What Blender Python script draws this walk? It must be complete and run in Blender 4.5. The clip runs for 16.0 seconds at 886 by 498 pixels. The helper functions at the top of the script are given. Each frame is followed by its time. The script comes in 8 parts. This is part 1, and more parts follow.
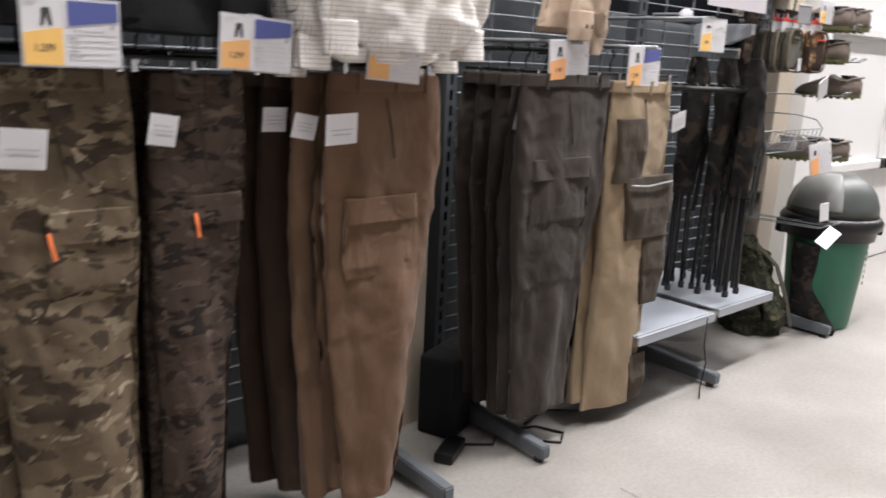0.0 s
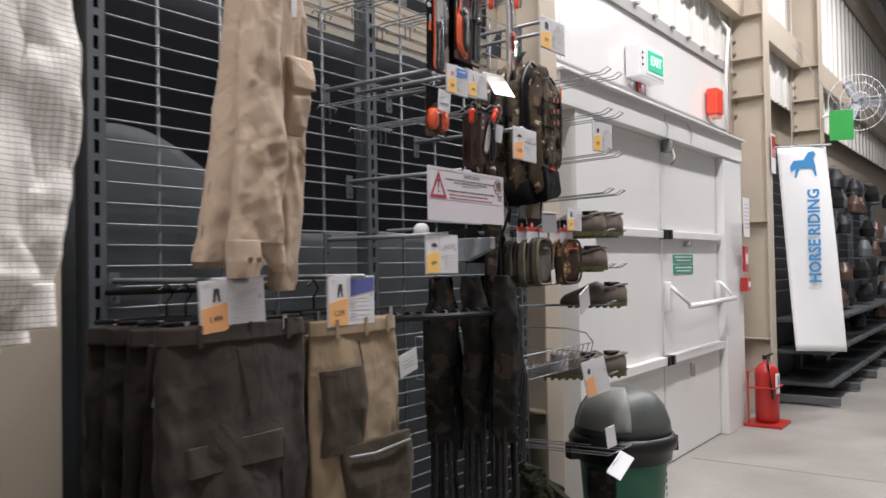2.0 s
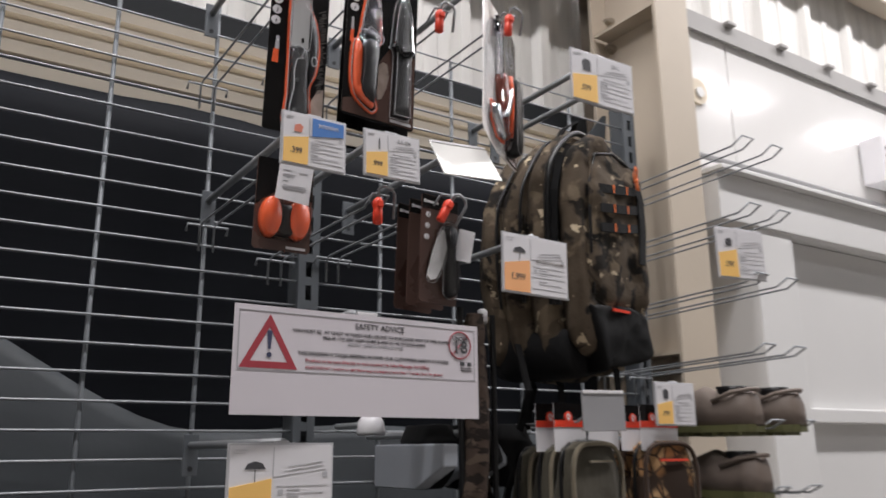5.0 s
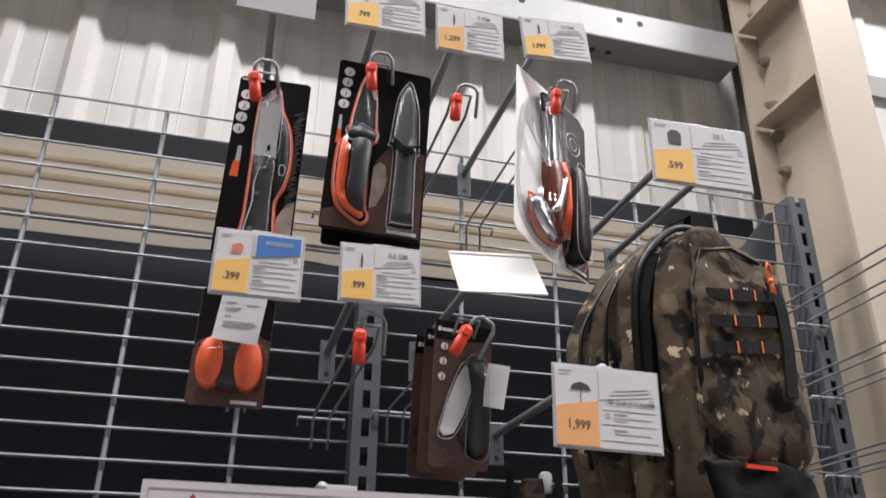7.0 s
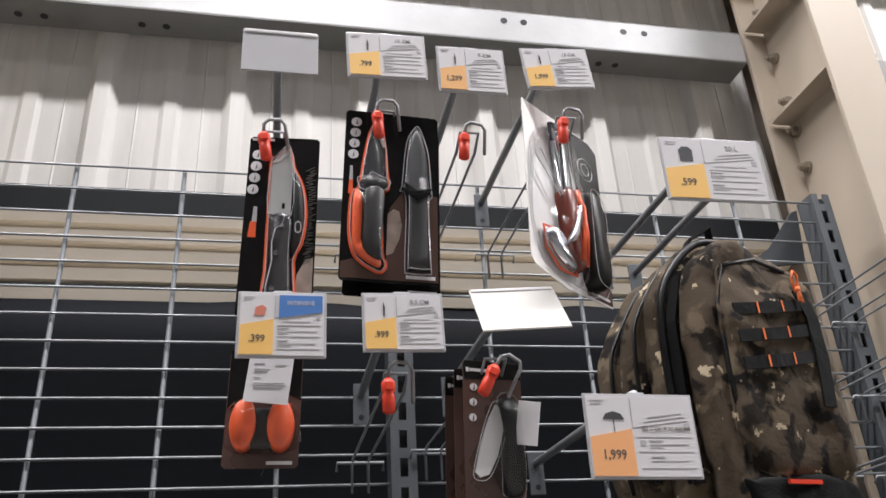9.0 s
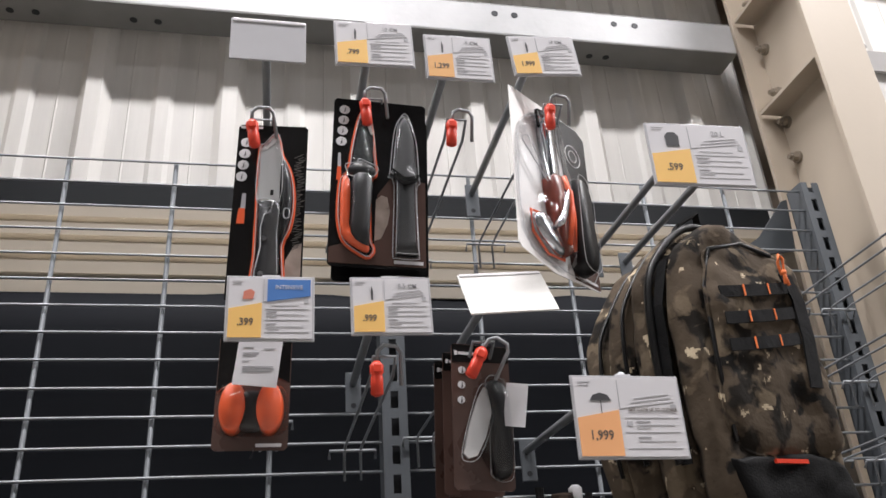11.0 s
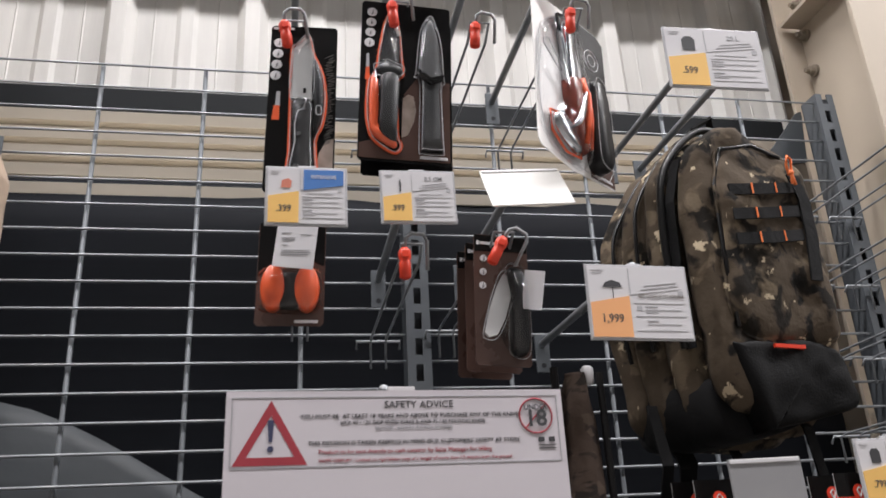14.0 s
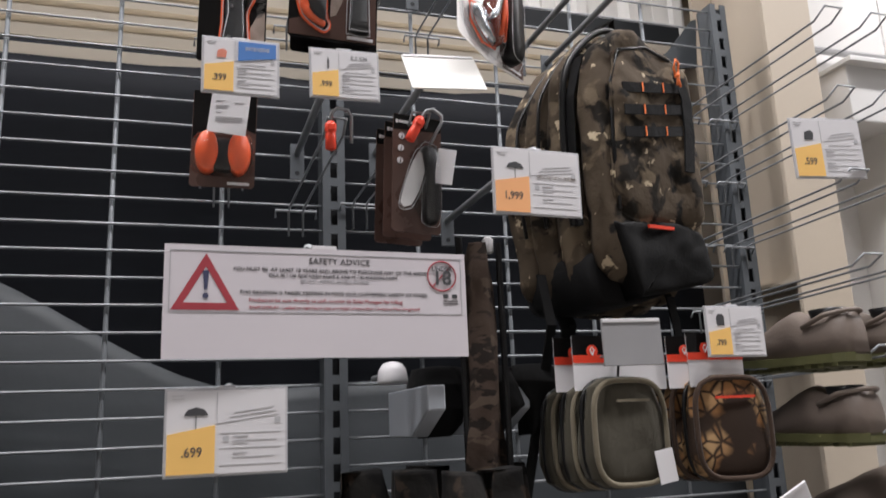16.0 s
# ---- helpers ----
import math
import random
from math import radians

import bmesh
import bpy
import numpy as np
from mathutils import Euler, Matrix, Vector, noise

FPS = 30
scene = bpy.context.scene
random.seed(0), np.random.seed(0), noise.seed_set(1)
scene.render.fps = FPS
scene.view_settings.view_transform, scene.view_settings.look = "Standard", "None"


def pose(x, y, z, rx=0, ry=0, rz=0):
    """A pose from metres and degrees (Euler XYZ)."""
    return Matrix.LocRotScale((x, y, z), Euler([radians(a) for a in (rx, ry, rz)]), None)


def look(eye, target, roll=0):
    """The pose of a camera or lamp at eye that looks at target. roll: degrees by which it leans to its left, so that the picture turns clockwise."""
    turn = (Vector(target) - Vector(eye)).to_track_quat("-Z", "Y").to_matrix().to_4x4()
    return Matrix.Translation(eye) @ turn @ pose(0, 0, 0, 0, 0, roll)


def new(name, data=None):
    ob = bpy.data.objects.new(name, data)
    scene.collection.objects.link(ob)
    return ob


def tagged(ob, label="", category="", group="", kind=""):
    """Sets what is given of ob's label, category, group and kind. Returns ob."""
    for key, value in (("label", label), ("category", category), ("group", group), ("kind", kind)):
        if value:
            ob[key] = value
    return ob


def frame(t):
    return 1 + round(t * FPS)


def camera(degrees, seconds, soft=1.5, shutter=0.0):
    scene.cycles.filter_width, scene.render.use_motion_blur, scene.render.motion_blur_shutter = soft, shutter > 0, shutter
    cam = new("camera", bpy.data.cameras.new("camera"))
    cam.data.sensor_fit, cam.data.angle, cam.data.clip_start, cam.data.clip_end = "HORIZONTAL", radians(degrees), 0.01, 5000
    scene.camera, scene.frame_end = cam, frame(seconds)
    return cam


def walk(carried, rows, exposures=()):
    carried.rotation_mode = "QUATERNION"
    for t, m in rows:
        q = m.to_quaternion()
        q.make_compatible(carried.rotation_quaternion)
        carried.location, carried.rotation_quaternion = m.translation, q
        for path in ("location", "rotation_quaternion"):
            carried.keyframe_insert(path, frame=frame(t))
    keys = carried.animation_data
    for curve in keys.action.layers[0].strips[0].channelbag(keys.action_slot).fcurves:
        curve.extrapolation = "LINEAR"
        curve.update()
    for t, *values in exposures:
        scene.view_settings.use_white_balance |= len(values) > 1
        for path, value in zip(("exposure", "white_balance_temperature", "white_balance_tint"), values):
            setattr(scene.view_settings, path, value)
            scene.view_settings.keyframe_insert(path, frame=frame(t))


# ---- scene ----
cam = camera(58.1, 16.0, soft=1.6, shutter=0.5)
PATH = [
    (0, (-2.757, -1.951, 1.204), (-1.456, -0.506, 0.736), 2.8),
    (0.5, (-2.604, -1.943, 1.214), (-1.255, -0.518, 0.825), -1.6),
    (1, (-2.422, -1.966, 1.251), (-1.016, -0.56, 1.039), -1.5),
    (1.5, (-2.227, -1.881, 1.264), (-0.648, -0.655, 1.232), -1.1),
    (2, (-2.051, -1.787, 1.284), (-0.435, -0.61, 1.327), -1.0),
    (2.5, (-1.808, -1.806, 1.283), (-0.222, -0.59, 1.354), -0.6),
    (3, (-1.563, -1.795, 1.31), (-0.095, -0.448, 1.48), -0.9),
    (3.5, (-1.317, -1.67, 1.324), (0.117, -0.324, 1.686), -1.5),
    (4, (-1.073, -1.618, 1.33), (0.339, -0.261, 1.735), -2.1),
    (4.5, (-0.822, -1.633, 1.357), (0.429, -0.136, 1.796), -2.1),
    (5, (-0.667, -1.539, 1.364), (0.397, 0.083, 1.85), -0.5),
    (7.5, (-0.203, -1.388, 1.446), (0.198, 0.362, 2.327), -0.3),
    (8, (-0.207, -1.387, 1.453), (0.174, 0.367, 2.336), -1.8),
    (8.5, (-0.215, -1.404, 1.463), (0.153, 0.357, 2.335), -2.7),
    (9, (-0.221, -1.414, 1.461), (0.17, 0.34, 2.338), -3.5),
    (11.5, (-0.207, -1.416, 1.426), (0.188, 0.338, 2.303), -4.1),
    (12, (-0.212, -1.418, 1.415), (0.174, 0.35, 2.267), -3.7),
    (12.5, (-0.223, -1.417, 1.414), (0.162, 0.373, 2.22), -3.5),
    (13, (-0.213, -1.419, 1.404), (0.158, 0.392, 2.168), -3.4),
    (13.5, (-0.204, -1.431, 1.383), (0.159, 0.39, 2.127), -3.1),
    (14, (-0.234, -1.455, 1.369), (0.132, 0.378, 2.081), -3.1),
    (14.5, (-0.275, -1.506, 1.364), (0.125, 0.341, 2.019), -1.8),
    (15, (-0.285, -1.554, 1.357), (0.163, 0.291, 1.985), -2.1),
    (15.5, (-0.275, -1.552, 1.327), (0.327, 0.282, 1.852), -2.1),
    (16, (-0.285, -1.555, 1.312), (0.329, 0.298, 1.747), -2.4),
]
EXPOSURES = [(0, 0.75), (0.5, 0.66), (1.0, 0.45), (1.5, 0.14), (2, -0.06), (2.5, -0.08), (3.5, -0.14), (4.5, -0.26), (5, -0.26), (7.5, -0.04), (9, -0.04), (12.5, 0.0), (14.5, 0.0), (15.5, -0.06), (16, 0.0)]
walk(cam, [(t, look(eye, target, roll)) for t, eye, target, roll in PATH], EXPOSURES)

# ---- world, lights, exposure ----
world = bpy.data.worlds.new("world")
scene.world = world
world.use_nodes = True
world.node_tree.nodes["Background"].inputs[0].default_value = (0.80, 0.86, 1.0, 1)
world.node_tree.nodes["Background"].inputs[1].default_value = 0.014


def tube_light(name, x, y, z, power, length=1.5, width=0.22, rz=0):
    data = bpy.data.lights.new(name, "AREA")
    data.shape, data.size, data.size_y, data.energy = "RECTANGLE", length, width, power
    data.color = (1.0, 0.968, 0.985)
    ob = new(name, data)
    ob.matrix_world = pose(x, y, z, 0, 0, rz)
    return ob


LAMPS = [(-3.2, -1.38, 115), (-0.3, -1.38, 135), (2.6, -1.38, 160), (5.5, -1.38, 150), (9.0, -1.38, 140),
         (-2.4, -0.42, 70), (0.4, -0.42, 44), (3.2, -0.42, 20), (-2.0, -3.4, 13), (2.5, -3.4, 15), (6.6, -3.4, 34), (9.4, -3.4, 34)]
for lx, ly, power in LAMPS:
    tube_light("ceiling_lamp", lx, ly, 5.3, power)

# ---- materials ----
MATS = {}


def nodes_of(name):
    m = bpy.data.materials.new(name)
    m.use_nodes = True
    return m, m.node_tree.nodes, m.node_tree.links, m.node_tree.nodes["Principled BSDF"]


def plain(name, col, rough=0.5, metal=0.0, vary=0.12, scale=9.0, bump=0.0, bump_scale=220.0, spec=0.5, stretch=(1, 1, 1), coat=0.0, alpha=1.0, sheen=0.0, random_amount=0.0):
    """Paint, plastic, metal or cloth: base colour with stains at one scale, grain and relief at another."""
    if name in MATS:
        return MATS[name]
    m, n, l, b = nodes_of(name)
    tc = n.new("ShaderNodeTexCoord")
    mp = n.new("ShaderNodeMapping")
    mp.inputs["Scale"].default_value = stretch
    l.new(tc.outputs["Object"], mp.inputs["Vector"])
    big = n.new("ShaderNodeTexNoise")
    big.inputs["Scale"].default_value, big.inputs["Detail"].default_value = scale, 5
    l.new(mp.outputs[0], big.inputs["Vector"])
    mix = n.new("ShaderNodeMix")
    mix.data_type = "RGBA"
    lo, hi = [max(0, c * (1 - vary)) for c in col], [min(1, c * (1 + vary)) for c in col]
    mix.inputs["A"].default_value, mix.inputs["B"].default_value = (*lo, 1), (*hi, 1)
    if random_amount:
        info = n.new("ShaderNodeObjectInfo")
        add = n.new("ShaderNodeMath")
        add.operation = "MULTIPLY_ADD"
        l.new(info.outputs["Random"], add.inputs[0])
        add.inputs[1].default_value = random_amount
        l.new(big.outputs["Fac"], add.inputs[2])
        l.new(add.outputs[0], mix.inputs["Factor"])
    else:
        l.new(big.outputs["Fac"], mix.inputs["Factor"])
    l.new(mix.outputs["Result"], b.inputs["Base Color"])
    b.inputs["Metallic"].default_value = metal
    b.inputs["Specular IOR Level"].default_value = spec
    b.inputs["Coat Weight"].default_value = coat
    b.inputs["Alpha"].default_value = alpha
    b.inputs["Sheen Weight"].default_value = sheen
    rr = n.new("ShaderNodeMapRange")
    rr.inputs["To Min"].default_value, rr.inputs["To Max"].default_value = max(0.02, rough - 0.08), min(1, rough + 0.08)
    l.new(big.outputs["Fac"], rr.inputs["Value"])
    l.new(rr.outputs[0], b.inputs["Roughness"])
    if bump:
        fine = n.new("ShaderNodeTexNoise")
        fine.inputs["Scale"].default_value, fine.inputs["Detail"].default_value = bump_scale, 3
        l.new(mp.outputs[0], fine.inputs["Vector"])
        bp = n.new("ShaderNodeBump")
        bp.inputs["Strength"].default_value, bp.inputs["Distance"].default_value = bump, 0.002
        l.new(fine.outputs["Fac"], bp.inputs["Height"])
        l.new(bp.outputs[0], b.inputs["Normal"])
    MATS[name] = m
    return m


def cloth(name, col, weave=900.0, crease=26.0, vary=0.16, rough=0.92, strength=0.55, sheen=0.08):
    """Woven cotton: thread relief, soft creases and faded patches."""
    m, n, l, b = nodes_of(name)
    tc = n.new("ShaderNodeTexCoord")
    fade = n.new("ShaderNodeTexNoise")
    fade.inputs["Scale"].default_value, fade.inputs["Detail"].default_value = 11, 6
    l.new(tc.outputs["Object"], fade.inputs["Vector"])
    mix = n.new("ShaderNodeMix")
    mix.data_type = "RGBA"
    mix.inputs["A"].default_value = (*[c * (1 - vary) for c in col], 1)
    mix.inputs["B"].default_value = (*[min(1, c * (1 + vary)) for c in col], 1)
    l.new(fade.outputs["Fac"], mix.inputs["Factor"])
    l.new(mix.outputs["Result"], b.inputs["Base Color"])
    b.inputs["Roughness"].default_value, b.inputs["Sheen Weight"].default_value = rough, sheen
    b.inputs["Specular IOR Level"].default_value = 0.25
    cr = n.new("ShaderNodeTexNoise")
    cr.inputs["Scale"].default_value, cr.inputs["Detail"].default_value, cr.inputs["Distortion"].default_value = crease * 0.6, 3, 1.2
    mp = n.new("ShaderNodeMapping")
    mp.inputs["Scale"].default_value = (1.0, 1.0, 0.8)
    mp.inputs["Rotation"].default_value = (0.2, 0.6, 0.1)
    l.new(tc.outputs["Object"], mp.inputs["Vector"])
    l.new(mp.outputs[0], cr.inputs["Vector"])
    b1 = n.new("ShaderNodeBump")
    b1.inputs["Strength"].default_value, b1.inputs["Distance"].default_value = strength * 0.8, 0.010
    l.new(cr.outputs["Fac"], b1.inputs["Height"])
    th = n.new("ShaderNodeTexNoise")
    th.inputs["Scale"].default_value = weave
    l.new(tc.outputs["Object"], th.inputs["Vector"])
    b2 = n.new("ShaderNodeBump")
    b2.inputs["Strength"].default_value, b2.inputs["Distance"].default_value = 0.35, 0.001
    l.new(th.outputs["Fac"], b2.inputs["Height"])
    rg = n.new("ShaderNodeTexNoise")
    rg.noise_type = "RIDGED_MULTIFRACTAL"
    rg.inputs["Scale"].default_value, rg.inputs["Detail"].default_value, rg.inputs["Distortion"].default_value = crease * 0.34, 1.5, 0.6
    mp2 = n.new("ShaderNodeMapping")
    mp2.inputs["Scale"].default_value = (1.5, 1.0, 0.75)
    mp2.inputs["Rotation"].default_value = (0.1, -0.5, 0.2)
    l.new(tc.outputs["Object"], mp2.inputs["Vector"])
    l.new(mp2.outputs[0], rg.inputs["Vector"])
    b3 = n.new("ShaderNodeBump")
    b3.inputs["Strength"].default_value, b3.inputs["Distance"].default_value = strength * 0.55, 0.008
    l.new(rg.outputs["Fac"], b3.inputs["Height"])
    l.new(b1.outputs[0], b3.inputs["Normal"])
    l.new(b3.outputs[0], b2.inputs["Normal"])
    l.new(b2.outputs[0], b.inputs["Normal"])
    MATS[name] = m
    return m


def camo(name, cols, scale=14.0, fleck=None, stretch=(1, 1, 1), rough=0.9, soft=0.02):
    """Printed camouflage: layered hard-edged blotches of several colours and small pale flecks."""
    m, n, l, b = nodes_of(name)
    tc = n.new("ShaderNodeTexCoord")
    mp = n.new("ShaderNodeMapping")
    mp.inputs["Scale"].default_value = stretch
    l.new(tc.outputs["Object"], mp.inputs["Vector"])
    last = None
    for i, col in enumerate(cols):
        rgb = n.new("ShaderNodeRGB")
        rgb.outputs[0].default_value = (*col, 1)
        if last is None:
            last = rgb.outputs[0]
            continue
        off = n.new("ShaderNodeMapping")
        off.inputs["Location"].default_value = (3.7 * i, 1.9 * i, 5.3 * i)
        l.new(mp.outputs[0], off.inputs["Vector"])
        tex = n.new("ShaderNodeTexNoise")
        tex.inputs["Scale"].default_value, tex.inputs["Detail"].default_value, tex.inputs["Distortion"].default_value = scale * (1 + 0.25 * i) * (1.25 if fleck and i == len(cols) - 1 else 1), 5.5, 0.5
        if fleck and i == len(cols) - 1:
            snap = n.new("ShaderNodeVectorMath")
            snap.operation = "SNAP"
            snap.inputs[1].default_value = (0.0028, 0.0028, 0.0028)
            l.new(off.outputs[0], snap.inputs[0])
            l.new(snap.outputs[0], tex.inputs["Vector"])
        else:
            l.new(off.outputs[0], tex.inputs["Vector"])
        cut = n.new("ShaderNodeMapRange")
        lim = 0.50 + 0.035 * i
        if fleck and i == len(cols) - 1:
            lim = fleck
        cut.inputs["From Min"].default_value, cut.inputs["From Max"].default_value = lim, lim + (0.012 if fleck and i == len(cols) - 1 else soft)
        l.new(tex.outputs["Fac"], cut.inputs["Value"])
        mix = n.new("ShaderNodeMix")
        mix.data_type = "RGBA"
        l.new(cut.outputs[0], mix.inputs["Factor"])
        l.new(last, mix.inputs["A"])
        l.new(rgb.outputs[0], mix.inputs["B"])
        last = mix.outputs["Result"]
    l.new(last, b.inputs["Base Color"])
    b.inputs["Roughness"].default_value, b.inputs["Specular IOR Level"].default_value = rough, 0.25
    cr = n.new("ShaderNodeTexNoise")
    cr.inputs["Scale"].default_value, cr.inputs["Detail"].default_value = 24, 4
    l.new(tc.outputs["Object"], cr.inputs["Vector"])
    b1 = n.new("ShaderNodeBump")
    b1.inputs["Strength"].default_value, b1.inputs["Distance"].default_value = 0.5, 0.012
    l.new(cr.outputs["Fac"], b1.inputs["Height"])
    l.new(b1.outputs[0], b.inputs["Normal"])
    MATS[name] = m
    return m


def checked(name, base, lines, pitch=0.013, width=0.11):
    """White shirting with a fine two-way check woven in."""
    m = cloth(name, base, vary=0.05, strength=0.5)
    n, l = m.node_tree.nodes, m.node_tree.links
    b = n["Principled BSDF"]
    old = b.inputs["Base Color"].links[0].from_socket
    tc = n.new("ShaderNodeTexCoord")
    sep = n.new("ShaderNodeSeparateXYZ")
    l.new(tc.outputs["Object"], sep.inputs[0])
    outs = []
    for axis in ("X", "Z"):
        dv = n.new("ShaderNodeMath")
        dv.operation = "DIVIDE"
        dv.inputs[1].default_value = pitch
        l.new(sep.outputs[axis], dv.inputs[0])
        fr = n.new("ShaderNodeMath")
        fr.operation = "FRACT"
        l.new(dv.outputs[0], fr.inputs[0])
        lt = n.new("ShaderNodeMath")
        lt.operation = "LESS_THAN"
        lt.inputs[1].default_value = width
        l.new(fr.outputs[0], lt.inputs[0])
        outs.append(lt)
    mx = n.new("ShaderNodeMath")
    mx.operation = "MAXIMUM"
    l.new(outs[0].outputs[0], mx.inputs[0])
    l.new(outs[1].outputs[0], mx.inputs[1])
    mix = n.new("ShaderNodeMix")
    mix.data_type = "RGBA"
    l.new(mx.outputs[0], mix.inputs["Factor"])
    l.new(old, mix.inputs["A"])
    mix.inputs["B"].default_value = (*lines, 1)
    l.new(mix.outputs["Result"], b.inputs["Base Color"])
    return m


def concrete(name):
    """Power-floated grey concrete with stains, scuffs and a faint sheen."""
    m, n, l, b = nodes_of(name)
    tc = n.new("ShaderNodeTexCoord")
    ramp = n.new("ShaderNodeValToRGB")
    big = n.new("ShaderNodeTexNoise")
    big.inputs["Scale"].default_value, big.inputs["Detail"].default_value, big.inputs["Roughness"].default_value = 1.3, 9, 0.62
    l.new(tc.outputs["Object"], big.inputs["Vector"])
    ramp.color_ramp.elements[0].position, ramp.color_ramp.elements[0].color = 0.3, (0.185, 0.172, 0.156, 1)
    ramp.color_ramp.elements[1].position, ramp.color_ramp.elements[1].color = 0.72, (0.30, 0.284, 0.264, 1)
    l.new(big.outputs["Fac"], ramp.inputs[0])
    grit = n.new("ShaderNodeTexNoise")
    grit.inputs["Scale"].default_value, grit.inputs["Detail"].default_value = 70, 4
    l.new(tc.outputs["Object"], grit.inputs["Vector"])
    mix = n.new("ShaderNodeMix")
    mix.data_type, mix.blend_type = "RGBA", "OVERLAY"
    mix.inputs["Factor"].default_value = 0.25
    l.new(ramp.outputs[0], mix.inputs["A"])
    l.new(grit.outputs["Fac"], mix.inputs["B"])
    l.new(mix.outputs["Result"], b.inputs["Base Color"])
    rr = n.new("ShaderNodeMapRange")
    rr.inputs["To Min"].default_value, rr.inputs["To Max"].default_value = 0.38, 0.62
    l.new(big.outputs["Fac"], rr.inputs["Value"])
    l.new(rr.outputs[0], b.inputs["Roughness"])
    bp = n.new("ShaderNodeBump")
    bp.inputs["Strength"].default_value, bp.inputs["Distance"].default_value = 0.12, 0.003
    l.new(grit.outputs["Fac"], bp.inputs["Height"])
    l.new(bp.outputs[0], b.inputs["Normal"])
    return m


def clear(name, rough=0.08, tint=(0.95, 0.96, 0.97), alpha=0.3):
    """Thin clear blister plastic: mostly see-through with a hard gloss."""
    m, n, l, b = nodes_of(name)
    tr = n.new("ShaderNodeBsdfTransparent")
    tr.inputs[0].default_value = (*tint, 1)
    gl = n.new("ShaderNodeBsdfGlossy")
    gl.inputs["Roughness"].default_value = rough
    mix = n.new("ShaderNodeMixShader")
    fr = n.new("ShaderNodeFresnel")
    fr.inputs[0].default_value = 1.5
    rg = n.new("ShaderNodeMapRange")
    rg.inputs["To Min"].default_value, rg.inputs["To Max"].default_value = alpha * 0.1, 0.30
    l.new(fr.outputs[0], rg.inputs["Value"])
    l.new(rg.outputs[0], mix.inputs[0])
    l.new(tr.outputs[0], mix.inputs[1])
    l.new(gl.outputs[0], mix.inputs[2])
    l.new(mix.outputs[0], n["Material Output"].inputs[0])
    return m


def leaf_print(name, dark, pale, scale=38.0):
    """Printed cloth: pale rounded leaf shapes packed on a dark ground, fading out towards bare dark patches."""
    m, n, l, b = nodes_of(name)
    tc = n.new("ShaderNodeTexCoord")
    vo = n.new("ShaderNodeTexVoronoi")
    vo.feature = "DISTANCE_TO_EDGE"
    vo.inputs["Scale"].default_value = scale
    l.new(tc.outputs["Object"], vo.inputs["Vector"])
    cut = n.new("ShaderNodeMapRange")
    cut.inputs["From Min"].default_value, cut.inputs["From Max"].default_value = 0.02, 0.11
    l.new(vo.outputs["Distance"], cut.inputs["Value"])
    big = n.new("ShaderNodeTexNoise")
    big.inputs["Scale"].default_value, big.inputs["Detail"].default_value = 14, 3
    l.new(tc.outputs["Object"], big.inputs["Vector"])
    gap = n.new("ShaderNodeMapRange")
    gap.inputs["From Min"].default_value, gap.inputs["From Max"].default_value = 0.47, 0.57
    l.new(big.outputs["Fac"], gap.inputs["Value"])
    mul = n.new("ShaderNodeMath")
    mul.operation = "MULTIPLY"
    l.new(cut.outputs[0], mul.inputs[0])
    l.new(gap.outputs[0], mul.inputs[1])
    tone = n.new("ShaderNodeTexVoronoi")
    tone.inputs["Scale"].default_value = scale
    l.new(tc.outputs["Object"], tone.inputs["Vector"])
    hue = n.new("ShaderNodeMix")
    hue.data_type = "RGBA"
    hue.inputs["A"].default_value = (*pale, 1)
    hue.inputs["B"].default_value = (*[c * q for c, q in zip(pale, (0.75, 0.55, 0.42))], 1)
    sep = n.new("ShaderNodeSeparateColor")
    l.new(tone.outputs["Color"], sep.inputs[0])
    l.new(sep.outputs[0], hue.inputs["Factor"])
    mix = n.new("ShaderNodeMix")
    mix.data_type = "RGBA"
    l.new(mul.outputs[0], mix.inputs["Factor"])
    mix.inputs["A"].default_value = (*dark, 1)
    l.new(hue.outputs["Result"], mix.inputs["B"])
    l.new(mix.outputs["Result"], b.inputs["Base Color"])
    b.inputs["Roughness"].default_value, b.inputs["Specular IOR Level"].default_value = 0.85, 0.25
    bp = n.new("ShaderNodeBump")
    bp.inputs["Strength"].default_value, bp.inputs["Distance"].default_value = 0.4, 0.004
    l.new(big.outputs["Fac"], bp.inputs["Height"])
    l.new(bp.outputs[0], b.inputs["Normal"])
    MATS[name] = m
    return m


def glow(name, col, power):
    m, n, l, b = nodes_of(name)
    b.inputs["Base Color"].default_value = (*col, 1)
    b.inputs["Emission Color"].default_value, b.inputs["Emission Strength"].default_value = (*col, 1), power
    return m


POST = plain("blue_grey_steel", (0.105, 0.116, 0.127), 0.45, 0.2, 0.12, 14, 0.15, 300)
WIRE = plain("zinc_wire", (0.27, 0.285, 0.30), 0.42, 0.4, 0.15, 30)
UPRIGHT = plain("grey_lacquered_wire", (0.135, 0.148, 0.16), 0.5, 0.15, 0.2, 20)
ARM = plain("arm_steel", (0.25, 0.26, 0.27), 0.4, 0.3, 0.15, 25)
CHROME = plain("chrome", (0.62, 0.63, 0.65), 0.18, 1.0, 0.05, 30)
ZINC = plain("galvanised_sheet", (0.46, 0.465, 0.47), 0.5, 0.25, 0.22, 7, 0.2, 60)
SHADEZINC = plain("shaded_zinc", (0.22, 0.22, 0.215), 0.6, 0.1, 0.25, 9, 0.2, 60)
BEIGE = plain("beige_paint", (0.47, 0.405, 0.325), 0.5, 0.0, 0.10, 3.5, 0.1, 90)
